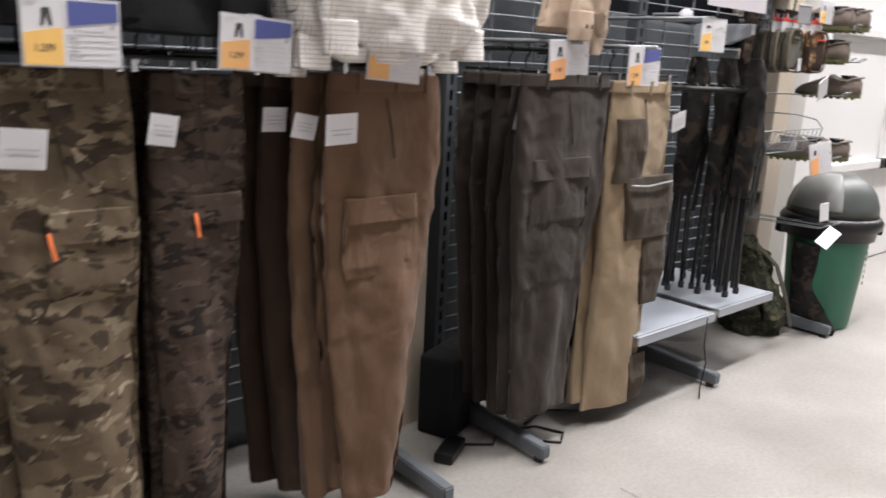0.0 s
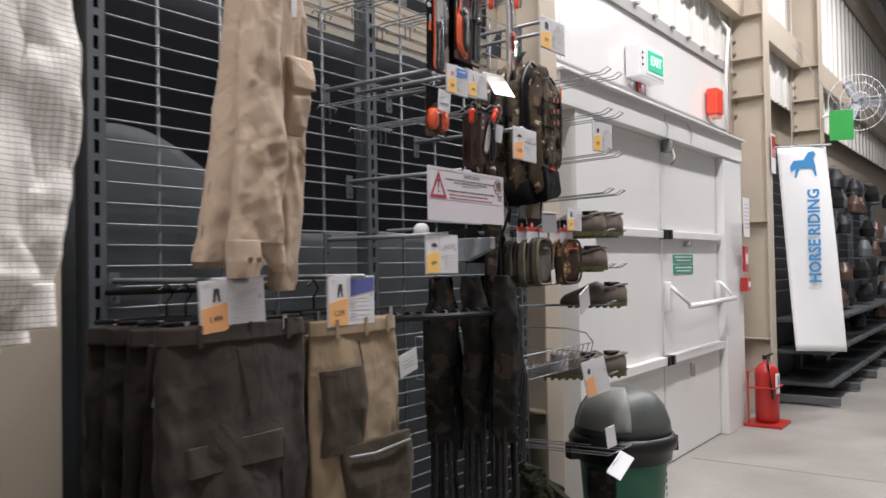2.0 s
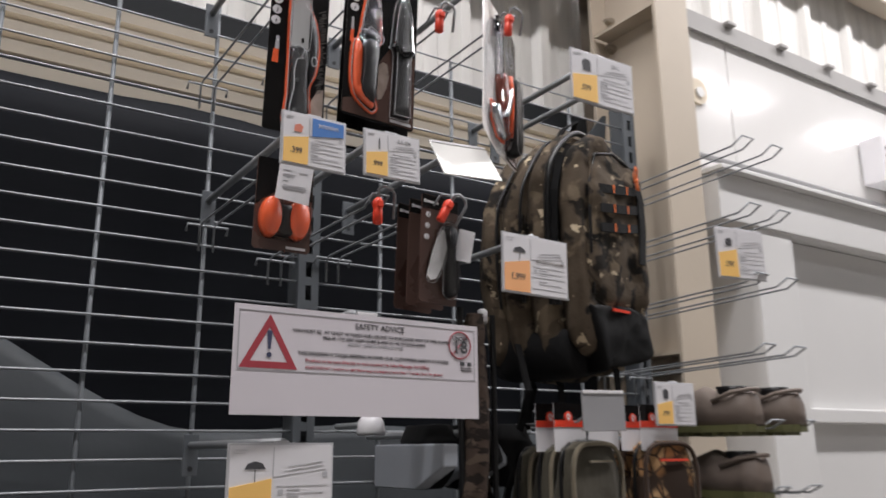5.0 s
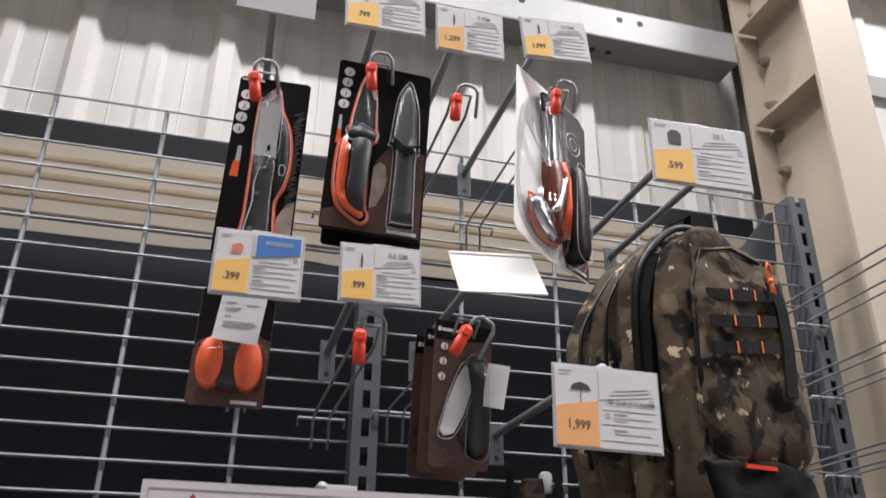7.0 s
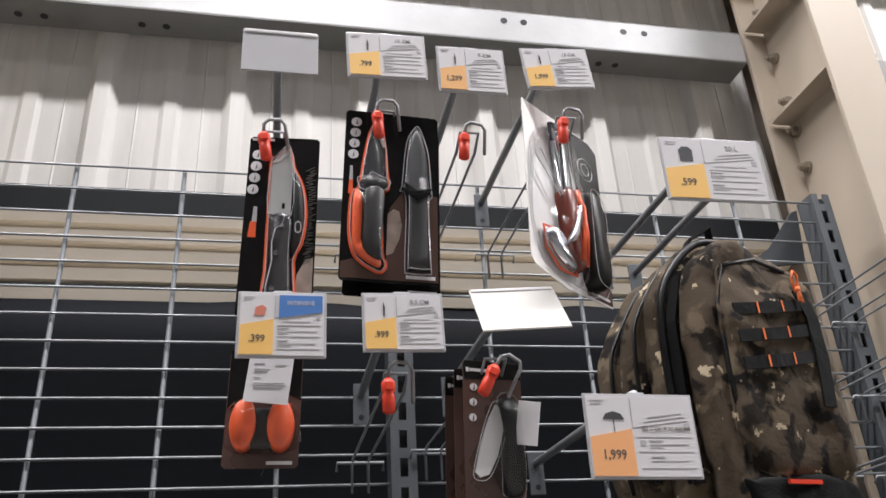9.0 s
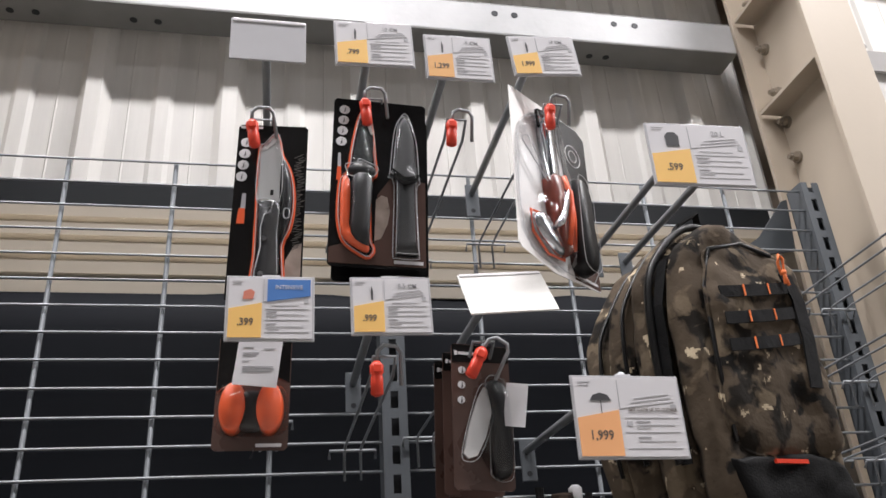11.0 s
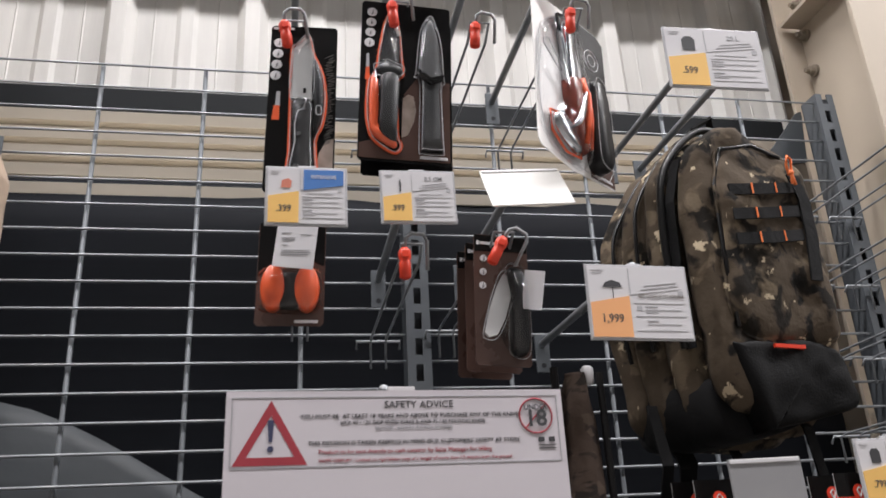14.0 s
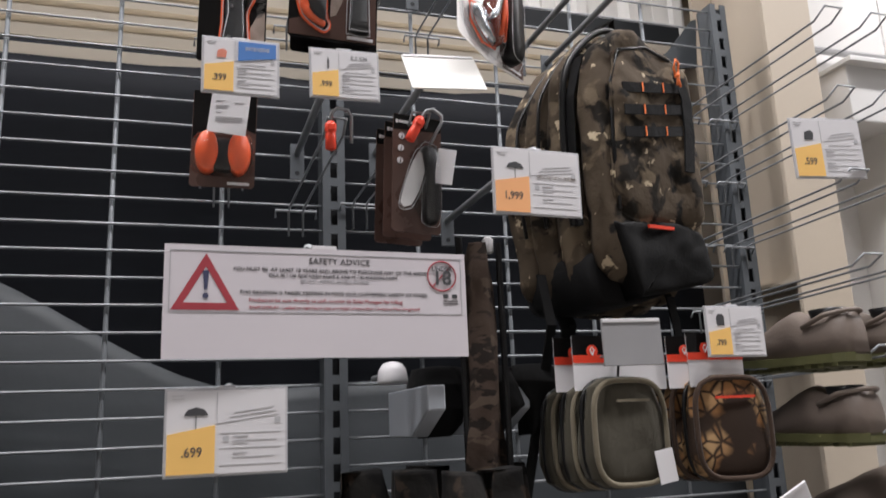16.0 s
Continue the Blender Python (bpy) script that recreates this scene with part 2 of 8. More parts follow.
RIBBED = plain("beige_sheet", (0.60, 0.54, 0.45), 0.5, 0.0, 0.12, 4, 0.1, 60, stretch=(0.3, 1, 1))
SHEET = plain("pale_translucent_sheet", (0.66, 0.645, 0.615), 0.5, 0.0, 0.26, 16, 0.25, 60, stretch=(1, 1, 0.10))
WHITE = plain("white_panel_paint", (0.70, 0.69, 0.675), 0.13, 0.0, 0.06, 1.6, 0.9, 3.2, stretch=(1, 1, 0.35))
DOORW = plain("white_door_paint", (0.66, 0.655, 0.645), 0.34, 0.0, 0.06, 2.2, 0.08, 60)
TARP = plain("slate_tarpaulin", (0.039, 0.046, 0.052), 0.62, 0.0, 0.22, 3.0, 0.2, 40)
DARK = plain("dark_steel", (0.022, 0.024, 0.028), 0.5, 0.2, 0.2, 12)
BLACK = plain("black_plastic", (0.008, 0.008, 0.0085), 0.36, 0.0, 0.3, 20, 0.1, 200, spec=0.35)
BLACKCLOTH = cloth("black_webbing", (0.0075, 0.0075, 0.008), sheen=0.01)
RED = plain("red_plastic", (0.72, 0.055, 0.025), 0.35, 0, 0.08, 20)
REDPAINT = plain("red_paint", (0.38, 0.022, 0.018), 0.32, 0, 0.12, 14)
ORANGE = plain("orange_plastic", (0.78, 0.115, 0.035), 0.32, 0, 0.06, 20)
ORANGECORD = plain("orange_cord", (0.95, 0.22, 0.06), 0.7, 0, 0.1, 60)
PAPER = plain("white_paper", (0.70, 0.69, 0.71), 0.36, 0, 0.03, 8)
ADVICE = plain("advice_paper", (0.62, 0.585, 0.62), 0.45, 0, 0.04, 5, 0.1, 14)
PLATE = plain("clear_card_holder", (0.50, 0.50, 0.52), 0.3, 0, 0.05, 12)
INK = plain("dark_ink", (0.05, 0.05, 0.055), 0.6, 0, 0.1, 20)
GREYINK = plain("grey_ink", (0.38, 0.38, 0.40), 0.6, 0, 0.1, 20)
REDINK = plain("red_ink", (0.34, 0.035, 0.05), 0.6, 0, 0.1, 20)
PRICEINK = plain("price_ink", (0.13, 0.10, 0.08), 0.6, 0, 0.1, 20)
FAINTINK = plain("faint_ink", (0.44, 0.44, 0.46), 0.6, 0, 0.1, 20)
FROSTED = plain("frosted_sleeve", (0.30, 0.30, 0.31), 0.35, 0, 0.12, 14)
PANEL = plain("price_orange", (0.80, 0.44, 0.17), 0.55, 0, 0.05, 15)
PANEL2 = plain("price_salmon", (0.87, 0.43, 0.19), 0.55, 0, 0.05, 15)
PANEL3 = plain("price_yellow", (0.88, 0.54, 0.16), 0.55, 0, 0.05, 15)
BLUE = plain("header_blue", (0.07, 0.20, 0.52), 0.5, 0, 0.05, 15)
NAVY = plain("header_navy", (0.09, 0.11, 0.32), 0.5, 0, 0.05, 15)
GREENSIGN = plain("sign_green", (0.015, 0.25, 0.16), 0.45, 0, 0.06, 12)
BIN = plain("green_bin_plastic", (0.02, 0.13, 0.075), 0.45, 0, 0.14, 9, 0.15, 120)
LID = plain("grey_green_lid", (0.055, 0.062, 0.058), 0.42, 0, 0.18, 9, 0.15, 120)
FLAP = plain("grey_lid_flap", (0.23, 0.235, 0.22), 0.5, 0, 0.12, 9)
RUBBER = plain("taupe_foam_rubber", (0.15, 0.118, 0.098), 0.6, 0, 0.12, 22, 0.25, 160)
SOLE = plain("olive_sole", (0.085, 0.085, 0.03), 0.65, 0, 0.2, 24, 0.3, 120)
OLIVE = cloth("olive_canvas", (0.058, 0.052, 0.038))
KHAKI = cloth("khaki_piping", (0.16, 0.138, 0.098))
CARDBLACK = plain("black_card", (0.006, 0.0055, 0.0055), 0.24, 0, 0.3, 14, spec=0.28)
CARDBROWN = plain("brown_card", (0.082, 0.047, 0.038), 0.26, 0, 0.35, 9)
CARDDUST = plain("dusty_card_print", (0.30, 0.24, 0.205), 0.3, 0, 0.75, 45)
STEEL = plain("brushed_blade", (0.44, 0.435, 0.425), 0.34, 0.25, 0.2, 40, stretch=(1, 1, 0.1))
BLISTER = clear("blister_plastic", 0.03, alpha=0.4)
GLARECARD = plain("silvered_glare_card", (0.92, 0.90, 0.88), 0.16, 0.0, 0.06, 12)
SATIN = plain("satin_blade", (0.62, 0.61, 0.60), 0.3, 0.35, 0.15, 30, stretch=(1, 1, 0.1))
# Pale plastic for lines that stand in for glints on clear shells.
GLINTLINE = plain("blister_glint", (0.55, 0.55, 0.56), 0.12, 0, 0.05, 20)
FLOOR = concrete("floor_concrete")
CEIL = plain("grey_roof_sheet", (0.30, 0.31, 0.34), 0.6, 0, 0.1, 0.8)
GREYPLATE = plain("grey_shelf_steel", (0.33, 0.355, 0.39), 0.42, 0.1, 0.1, 5, 0.08, 80)
T_GREY = cloth("charcoal_twill", (0.036, 0.0275, 0.0222))
T_BROWN = cloth("tobacco_twill", (0.132, 0.077, 0.046))
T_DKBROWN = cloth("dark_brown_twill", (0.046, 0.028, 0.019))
T_SAND = cloth("sand_twill", (0.28, 0.208, 0.132))
T_PATCH = cloth("brown_patch_twill", (0.048, 0.035, 0.022))
SHIRT = cloth("sand_poplin", (0.44, 0.335, 0.25), strength=1.0, crease=22)
CHECK = checked("checked_cotton", (0.86, 0.83, 0.80), (0.36, 0.30, 0.25), 0.0095, 0.115)
CAMO_A = camo("woodland_camo", [(0.115, 0.085, 0.055), (0.042, 0.030, 0.020), (0.19, 0.150, 0.100), (0.060, 0.044, 0.028), (0.27, 0.22, 0.155)], 11, stretch=(0.8, 1, 1.5))
CAMO_B = camo("brown_camo", [(0.060, 0.041, 0.031), (0.020, 0.0145, 0.012), (0.092, 0.067, 0.051), (0.033, 0.024, 0.019)], 17, stretch=(0.7, 1, 1.5))
CAMO_D = camo("dark_camo", [(0.009, 0.008, 0.007), (0.004, 0.0036, 0.0036), (0.030, 0.021, 0.015), (0.006, 0.006, 0.0055)], 13)
CAMO_P = camo("pack_camo", [(0.080, 0.060, 0.041), (0.014, 0.011, 0.008), (0.150, 0.116, 0.078), (0.010, 0.009, 0.008), (0.52, 0.43, 0.30)], 12.5, fleck=0.650, soft=0.055)
CAMO_G = camo("leafy_camo", [(0.022, 0.024, 0.015), (0.048, 0.047, 0.026), (0.010, 0.011, 0.009), (0.075, 0.068, 0.036)], 22)
LEAVES = leaf_print("autumn_print", (0.030, 0.018, 0.012), (0.42, 0.28, 0.145))


# ---- building helpers ----
def bm_new():
    return bmesh.new()


def box(bm, c, s, bevel=0.0, rot=None):
    m = Matrix.Translation(c) @ (rot.to_4x4() if rot else Matrix.Identity(4)) @ Matrix.Diagonal((*s, 1))
    made = bmesh.ops.create_cube(bm, size=1, matrix=m)["verts"]
    if bevel:
        edges = list({e for v in made for e in v.link_edges})
        bmesh.ops.bevel(bm, geom=edges, offset=bevel, segments=2, affect="EDGES", profile=0.6)
    return bm


def rod(bm, a, b, r, seg=8, r2=None):
    a, b = Vector(a), Vector(b)
    d = b - a
    m = Matrix.Translation((a + b) / 2) @ d.to_track_quat("Z", "Y").to_matrix().to_4x4()
    bmesh.ops.create_cone(bm, cap_ends=True, segments=seg, radius1=r, radius2=r if r2 is None else r2, depth=d.length, matrix=m)
    return bm


def path_tube(bm, pts, r, seg=7, closed=False):
    """A round bar bent along points."""
    pts = [Vector(p) for p in pts]
    rings, n = [], len(pts)
    for i, p in enumerate(pts):
        a, b = pts[i - 1] if (i or closed) else p, pts[(i + 1) % n] if (i < n - 1 or closed) else p
        d = (b - a).normalized()
        side = d.cross(Vector((0.13, 0.21, 0.97)))
        side = (side if side.length > 0.05 else d.cross(Vector((1, 0, 0)))).normalized()
        up = side.cross(d)
        rings.append([bm.verts.new(p + r * (math.cos(2 * math.pi * k / seg) * side + math.sin(2 * math.pi * k / seg) * up)) for k in range(seg)])
    for i in range(n if closed else n - 1):
        q, w = rings[i], rings[(i + 1) % n]
        for k in range(seg):
            bm.faces.new((q[k], q[(k + 1) % seg], w[(k + 1) % seg], w[k]))
    if not closed:
        bm.faces.new(rings[0][::-1])
        bm.faces.new(rings[-1])
    return bm


def strap(bm, pts, width, thick=0.003, across=(1, 0, 0)):
    """A flat webbing strap along points."""
    across = Vector(across).normalized()
    rings = []
    for i, p in enumerate(pts):
        a, b = Vector(pts[max(i - 1, 0)]), Vector(pts[min(i + 1, len(pts) - 1)])
        nrm = (b - a).normalized().cross(across).normalized()
        p = Vector(p)
        rings.append([bm.verts.new(p + sx * across * width / 2 + sn * nrm * thick / 2) for sx, sn in ((-1, -1), (1, -1), (1, 1), (-1, 1))])
    for q, w in zip(rings, rings[1:]):
        for k in range(4):
            bm.faces.new((q[k], q[(k + 1) % 4], w[(k + 1) % 4], w[k]))
    bm.faces.new(rings[0][::-1])
    bm.faces.new(rings[-1])
    return bm


def prism(bm, outline, y0, y1):
    """An outline in x and z given depth from y0 to y1."""
    a = [bm.verts.new((x, y0, z)) for x, z in outline]
    b = [bm.verts.new((x, y1, z)) for x, z in outline]
    bm.faces.new(a)
    bm.faces.new(b[::-1])
    for i in range(len(a)):
        j = (i + 1) % len(a)
        bm.faces.new((a[j], a[i], b[i], b[j]))
    bmesh.ops.recalc_face_normals(bm, faces=bm.faces)
    return bm


def lathe(bm, profile, seg=40, centre=(0, 0), squash=1.0):
    rings = []
    for r, z in profile:
        rings.append([bm.verts.new((centre[0] + r * math.cos(2 * math.pi * k / seg), centre[1] + squash * r * math.sin(2 * math.pi * k / seg), z)) for k in range(seg)])
    for q, w in zip(rings, rings[1:]):
        for k in range(seg):
            bm.faces.new((q[k], q[(k + 1) % seg], w[(k + 1) % seg], w[k]))
    bm.faces.new(rings[0][::-1])
    bm.faces.new(rings[-1])
    return bm


def drape(bm, rows, n=36, fold=0.012, seed=0.0, power=2.6, freq=7.0, steps=46, rough=0.006, ridge=0.0):
    """Hanging cloth as a closed, softly folded tube. rows: (z, x_left, x_right, y_middle, depth), from the top down."""
    rings = []
    for s in range(steps + 1):
        f = s / steps * (len(rows) - 1)
        i = min(int(f), len(rows) - 2)
        u = f - i
        u = u * u * (3 - 2 * u)
        z, xl, xr, yc, dp = [rows[i][k] * (1 - u) + rows[i + 1][k] * u for k in range(5)]
        cx, hw, hd = (xl + xr) / 2, (xr - xl) / 2, dp / 2
        ring = []
        for k in range(n):
            a = 2 * math.pi * k / n
            ca, sa = math.cos(a), math.sin(a)
            x = cx + hw * math.copysign(abs(ca) ** (2 / power), ca)
            y = yc + hd * math.copysign(abs(sa) ** (2 / power), sa)
            grow = 0.25 + 0.75 * s / steps
            w1 = noise.noise(Vector((x * freq * 1.9 + seed * 3.1, 0.4 * math.copysign(1, sa), z * 1.3 + seed))) * fold * 2.2 * grow
            w2 = noise.noise(Vector((x * 13 + seed, y * 13, z * 7))) * rough * 2.2
            w3 = noise.noise(Vector((x * 34 + seed, y * 34 + 3, z * 26))) * rough
            y += (w1 + w2 + w3) * math.copysign(1, sa)
            x += (noise.noise(Vector((z * 9, seed, 4 + a))) * rough * 1.6)
            y += (0.28 - abs(noise.noise(Vector((x * 9 + z * 7 + seed, seed * 0.7, z * 8 - x * 5))))) * rough * 1.5 * math.copysign(1, sa)
            if ridge:
                q1 = abs(noise.noise(Vector((x * 24 + z * 5 + seed, 2.0, z * 5 - x * 3))))
                q2 = abs(noise.noise(Vector((x * 15 - z * 24 + seed, 8.0, z * 9 + x * 6))))
                y += ((0.22 - q1) + 0.6 * (0.2 - q2)) * ridge * math.copysign(1, sa) * min(1.0, 3 * s / steps)
                x += (0.22 - q1) * ridge * 0.5 * math.copysign(1, ca)
            ring.append(bm.verts.new((x, y, z + 0.25 * w2)))
        rings.append(ring)
    for q, w in zip(rings, rings[1:]):
        for k in range(n):
            bm.faces.new((q[k], q[(k + 1) % n], w[(k + 1) % n], w[k]))
    bm.faces.new(rings[0][::-1])
    bm.faces.new(rings[-1])
    bmesh.ops.recalc_face_normals(bm, faces=bm.faces)
    return bm


def mesh_of(name, bm, material, smooth=False):
    me = bpy.data.meshes.new(name)
    bm.to_mesh(me)
    bm.free()
    me.materials.append(material)
    if smooth:
        me.polygons.foreach_set("use_smooth", [True] * len(me.polygons))
    return me


def part(name, bm, material, parent, label="", smooth=False):
    """One mesh under a thing or under a part."""
    ob = new(name, bm if isinstance(bm, bpy.types.Mesh) else mesh_of(name, bm, material, smooth))
    ob.parent = parent
    if label:
        ob["label"] = label
    if name == "blister":
        ob.visible_shadow = False
    return ob


def thing(name, loc, label, category, group="", rz=0, rx=0, ry=0, kind=""):
    ob = new(name)
    ob.empty_display_size = 0.05
    ob.matrix_world = pose(*loc, rx, ry, rz)
    return tagged(ob, label, category, group, kind)


def solid(name, bm, material, label, category="", kind="structure", smooth=False):
    return tagged(new(name, mesh_of(name, bm, material, smooth)), label, category, "", kind)


def word(name, body, size, at, material, parent, align="CENTER", bold=0.0, rz=0, squeeze=1.0):
    """Raised lettering in the plane that faces -y."""
    cu = bpy.data.curves.new(name, "FONT")
    cu.body, cu.size, cu.align_x, cu.align_y, cu.extrude, cu.offset = body, size, align, "CENTER", 0.0002, bold
    cu.resolution_u = 2
    ob = bpy.data.objects.new(name, cu)
    me = bpy.data.meshes.new_from_object(ob)
    bpy.data.objects.remove(ob)
    me.transform(Matrix.Translation(at) @ pose(0, 0, 0, 90, 0, 0) @ pose(0, 0, 0, 0, 0, rz) @ Matrix.Diagonal((squeeze, 1, 1, 1)))
    me.materials.clear()
    me.materials.append(material)
    return part(name, me, material, parent)


def bars(bm, rows, y, h=0.0022):
    """Lines of print too small to read. rows: (x0, x1, z)."""
    for x0, x1, z in rows:
        box(bm, ((x0 + x1) / 2, y, z), (x1 - x0, 0.0004, h))
    return bm

# ---- the hall ----
WALL_Y = 0.30
bm = bm_new()
box(bm, (4, -3.6, -0.1), (26, 8.6, 0.2))
floor = solid("floor", bm, FLOOR, "pale grey power-floated concrete floor with stains", "floor")
bm = bm_new()
for sx, sy, ln, ax in ((3.14, -3.75, 7.5, "y"), (-0.93, -3.75, 6.0, "y"), (4, -2.6, 26, "x")):
    box(bm, (sx, sy, 0.0012), (0.006, ln, 0.0012) if ax == "y" else (ln, 0.006, 0.0012))
solid("floor_joint", bm, plain("joint_filler", (0.20, 0.185, 0.165), 0.7), "thin dark sawn joints in the concrete", "floor joint")

bm = bm_new()
box(bm, (4, -3.6, 6.1), (26, 8.6, 0.12))
solid("ceiling", bm, CEIL, "high grey profiled metal roof", "ceiling")
for nm, c, s in (("wall_west", (-8.9, -3.6, 3), (0.2, 8.6, 6.1)), ("wall_east", (16.9, -3.6, 3), (0.2, 8.6, 6.1)), ("wall_south", (4, -7.8, 3), (26, 0.2, 6.1))):
    bm = bm_new()
    box(bm, c, s)
    solid(nm, bm, plain("far_wall_paint", (0.42, 0.41, 0.40), 0.6), "plain grey hall wall", "wall")


def corrugated(x0, x1, z0, z1, y, phase, pitch=0.325):
    """Profiled sheet: narrow main ribs, a shallow swage between them and fine lines pressed in the pans."""
    bm = bm_new()
    rib = [(-0.040, 0.0), (-0.019, -0.027), (0.017, -0.027), (0.038, 0.0),
           (0.078, 0.0), (0.081, -0.002), (0.084, 0.0),
           (0.134, 0.0), (0.146, -0.007), (0.176, -0.007), (0.188, 0.0),
           (0.235, 0.0), (0.238, -0.002), (0.241, 0.0)]
    k0 = math.floor((x0 - phase) / pitch)
    prof = [(phase + pitch * k + dx, y + dy) for k in range(k0, k0 + int((x1 - x0) / pitch) + 2) for dx, dy in rib]
    prof = [p for p in prof if x0 <= p[0] <= x1]
    low = [bm.verts.new((px, py, z0)) for px, py in prof]
    high = [bm.verts.new((px, py, z1)) for px, py in prof]
    for i in range(len(prof) - 1):
        bm.faces.new((low[i], low[i + 1], high[i + 1], high[i]))
    res = bmesh.ops.extrude_face_region(bm, geom=list(bm.faces))
    for v in res["geom"]:
        if isinstance(v, bmesh.types.BMVert):
            v.co.y += 0.012
    bmesh.ops.recalc_face_normals(bm, faces=bm.faces)
    return bm


solid("wall_north", corrugated(-6, 1.16, 2.36, 6.1, WALL_Y + 0.02, -0.673), SHEET, "pale upright corrugated wall sheets, dusty", "wall")
solid("wall_north_door", corrugated(1.20, 16.5, 2.93, 6.1, 0.262, 1.786, 0.331), SHEET, "pale upright corrugated wall sheets over the fire door", "wall")
bm = bm_new()
box(bm, (5.2, WALL_Y + 0.16, 3.0), (23, 0.12, 6.2))
solid("wall_core", bm, BEIGE, "outer skin of the hall wall", "wall")

# beige ribbed band between the upright sheets and the tarpaulin
bm = bm_new()
prof = []
for k in range(5):
    z = 2.11 + k * 0.044
    prof += [(z, 0.0), (z + 0.006, -0.016), (z + 0.030, -0.022), (z + 0.038, -0.002)]
low = [bm.verts.new((-4.5, 0.20 + y, z)) for z, y in prof]
high = [bm.verts.new((1.02, 0.20 + y, z)) for z, y in prof]
for i in range(len(prof) - 1):
    bm.faces.new((low[i], high[i], high[i + 1], low[i + 1]))
res = bmesh.ops.extrude_face_region(bm, geom=list(bm.faces))
for v in res["geom"]:
    if isinstance(v, bmesh.types.BMVert):
        v.co.y += 0.05
bmesh.ops.recalc_face_normals(bm, faces=bm.faces)
solid("wall_band", bm, RIBBED, "beige metal band with level ribs", "wall cladding")
bm = bm_new()
box(bm, (-1.74, 0.215, 2.345), (5.52, 0.055, 0.075), 0.004)
solid("trim_dark_rail", bm, plain("slate_rail_paint", (0.0065, 0.008, 0.010), 0.6, spec=0.2), "dark slate steel rail along the wall", "rail")

# slate tarpaulin behind the racks
bm = bm_new()
nx, nz = 90, 44
grid = []
for i in range(nx + 1):
    col = []
    for k in range(nz + 1):
        x = -4.5 + 5.5 * i / nx
        u = max(0.0, min(1.0, (-0.12 - x) / 0.75))
        top = 1.41 + 0.27 * u * u * (3 - 2 * u) + 0.010 * math.sin(7 * x)
        z = 0.02 + (top - 0.02) * k / nz
        y = 0.11 + 0.06 * max(0.0, (k / nz - 0.72) / 0.28) ** 2 + 0.018 * noise.noise(Vector((x * 2.1, 0, z * 1.1))) + 0.011 * noise.noise(Vector((x * 7 + 2 * z, 4, z * 2.2))) + 0.006 * math.sin(x * 11 + 1.6 * math.sin(2 * z))
        col.append(bm.verts.new((x, y, z)))
    grid.append(col)
for i in range(nx):
    for k in range(nz):
        bm.faces.new((grid[i][k], grid[i + 1][k], grid[i + 1][k + 1], grid[i][k + 1]))
res = bmesh.ops.extrude_face_region(bm, geom=list(bm.faces))
for v in res["geom"]:
    if isinstance(v, bmesh.types.BMVert):
        v.co.y += 0.004
bmesh.ops.recalc_face_normals(bm, faces=bm.faces)
solid("wall_tarpaulin", bm, TARP, "slate grey tarpaulin hung in slack folds", "tarpaulin", smooth=True)

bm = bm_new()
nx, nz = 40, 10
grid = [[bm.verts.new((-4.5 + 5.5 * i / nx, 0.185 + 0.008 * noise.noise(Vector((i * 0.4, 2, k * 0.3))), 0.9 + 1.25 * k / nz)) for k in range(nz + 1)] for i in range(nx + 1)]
for i in range(nx):
    for k in range(nz):
        bm.faces.new((grid[i][k], grid[i + 1][k], grid[i + 1][k + 1], grid[i][k + 1]))
res = bmesh.ops.extrude_face_region(bm, geom=list(bm.faces))
for v in res["geom"]:
    if isinstance(v, bmesh.types.BMVert):
        v.co.y += 0.004
bmesh.ops.recalc_face_normals(bm, faces=bm.faces)
solid("wall_dark_sheet", bm, plain("night_blue_sheet", (0.0055, 0.0065, 0.009), 0.7, 0, 0.3, 4, spec=0.1), "near-black sheet behind the tarpaulin, under the beige band", "sheet", smooth=True)
bm = bm_new()
prism(bm, [(0.83, 2.20), (0.90, 2.245), (0.985, 2.345), (1.0, 2.35), (0.985, 2.21), (0.92, 2.20)], 0.085, 0.092)
solid("tarpaulin_corner", bm, TARP, "folded slate tarpaulin corner tied to the rack post", "tarpaulin")

# galvanised purlins
for z, nm in ((2.947, "purlin"), (4.4, "purlin")):
    pur = thing(nm, (0, 0.19, z), "galvanised steel wall purlin with punched bolt holes", "purlin", kind="structure")
    bm = bm_new()
    box(bm, (-1.69, 0.0, 0.0), (5.5, 0.004, 0.10), 0.001)
    part("web", bm, ZINC, pur)
    # The flanges' darker zinc stands in for the shade under the purlin.
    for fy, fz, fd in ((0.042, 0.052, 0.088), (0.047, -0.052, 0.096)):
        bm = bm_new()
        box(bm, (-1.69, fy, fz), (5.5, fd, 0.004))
        part("flange", bm, SHADEZINC, pur, "flange in darker zinc, underside shade put into the colour")
    bm = bm_new()
    box(bm, (-1.69, 0.093, -0.042), (5.5, 0.003, 0.016))
    part("lip", bm, ZINC, pur)
    for hx in (-1.5, -1.44, -0.96, -0.90, -0.42, -0.36, 0.345, 0.401, 0.693, 0.756):
        bm = bm_new()
        rod(bm, (hx, -0.0032, 0.018), (hx, -0.0018, 0.018), 0.0095, 12)
        part("bolt_hole", bm, DARK, pur, "dark round bolt hole")
    for hx in (-1.46, -1.40, -0.88, -0.821, -0.592, -0.533, 0.63, 0.68):
        bm = bm_new()
        rod(bm, (hx, 0.056, -0.0552), (hx, 0.056, -0.0538), 0.0095, 12)
        part("bolt_hole", bm, DARK, pur, "dark round bolt hole")


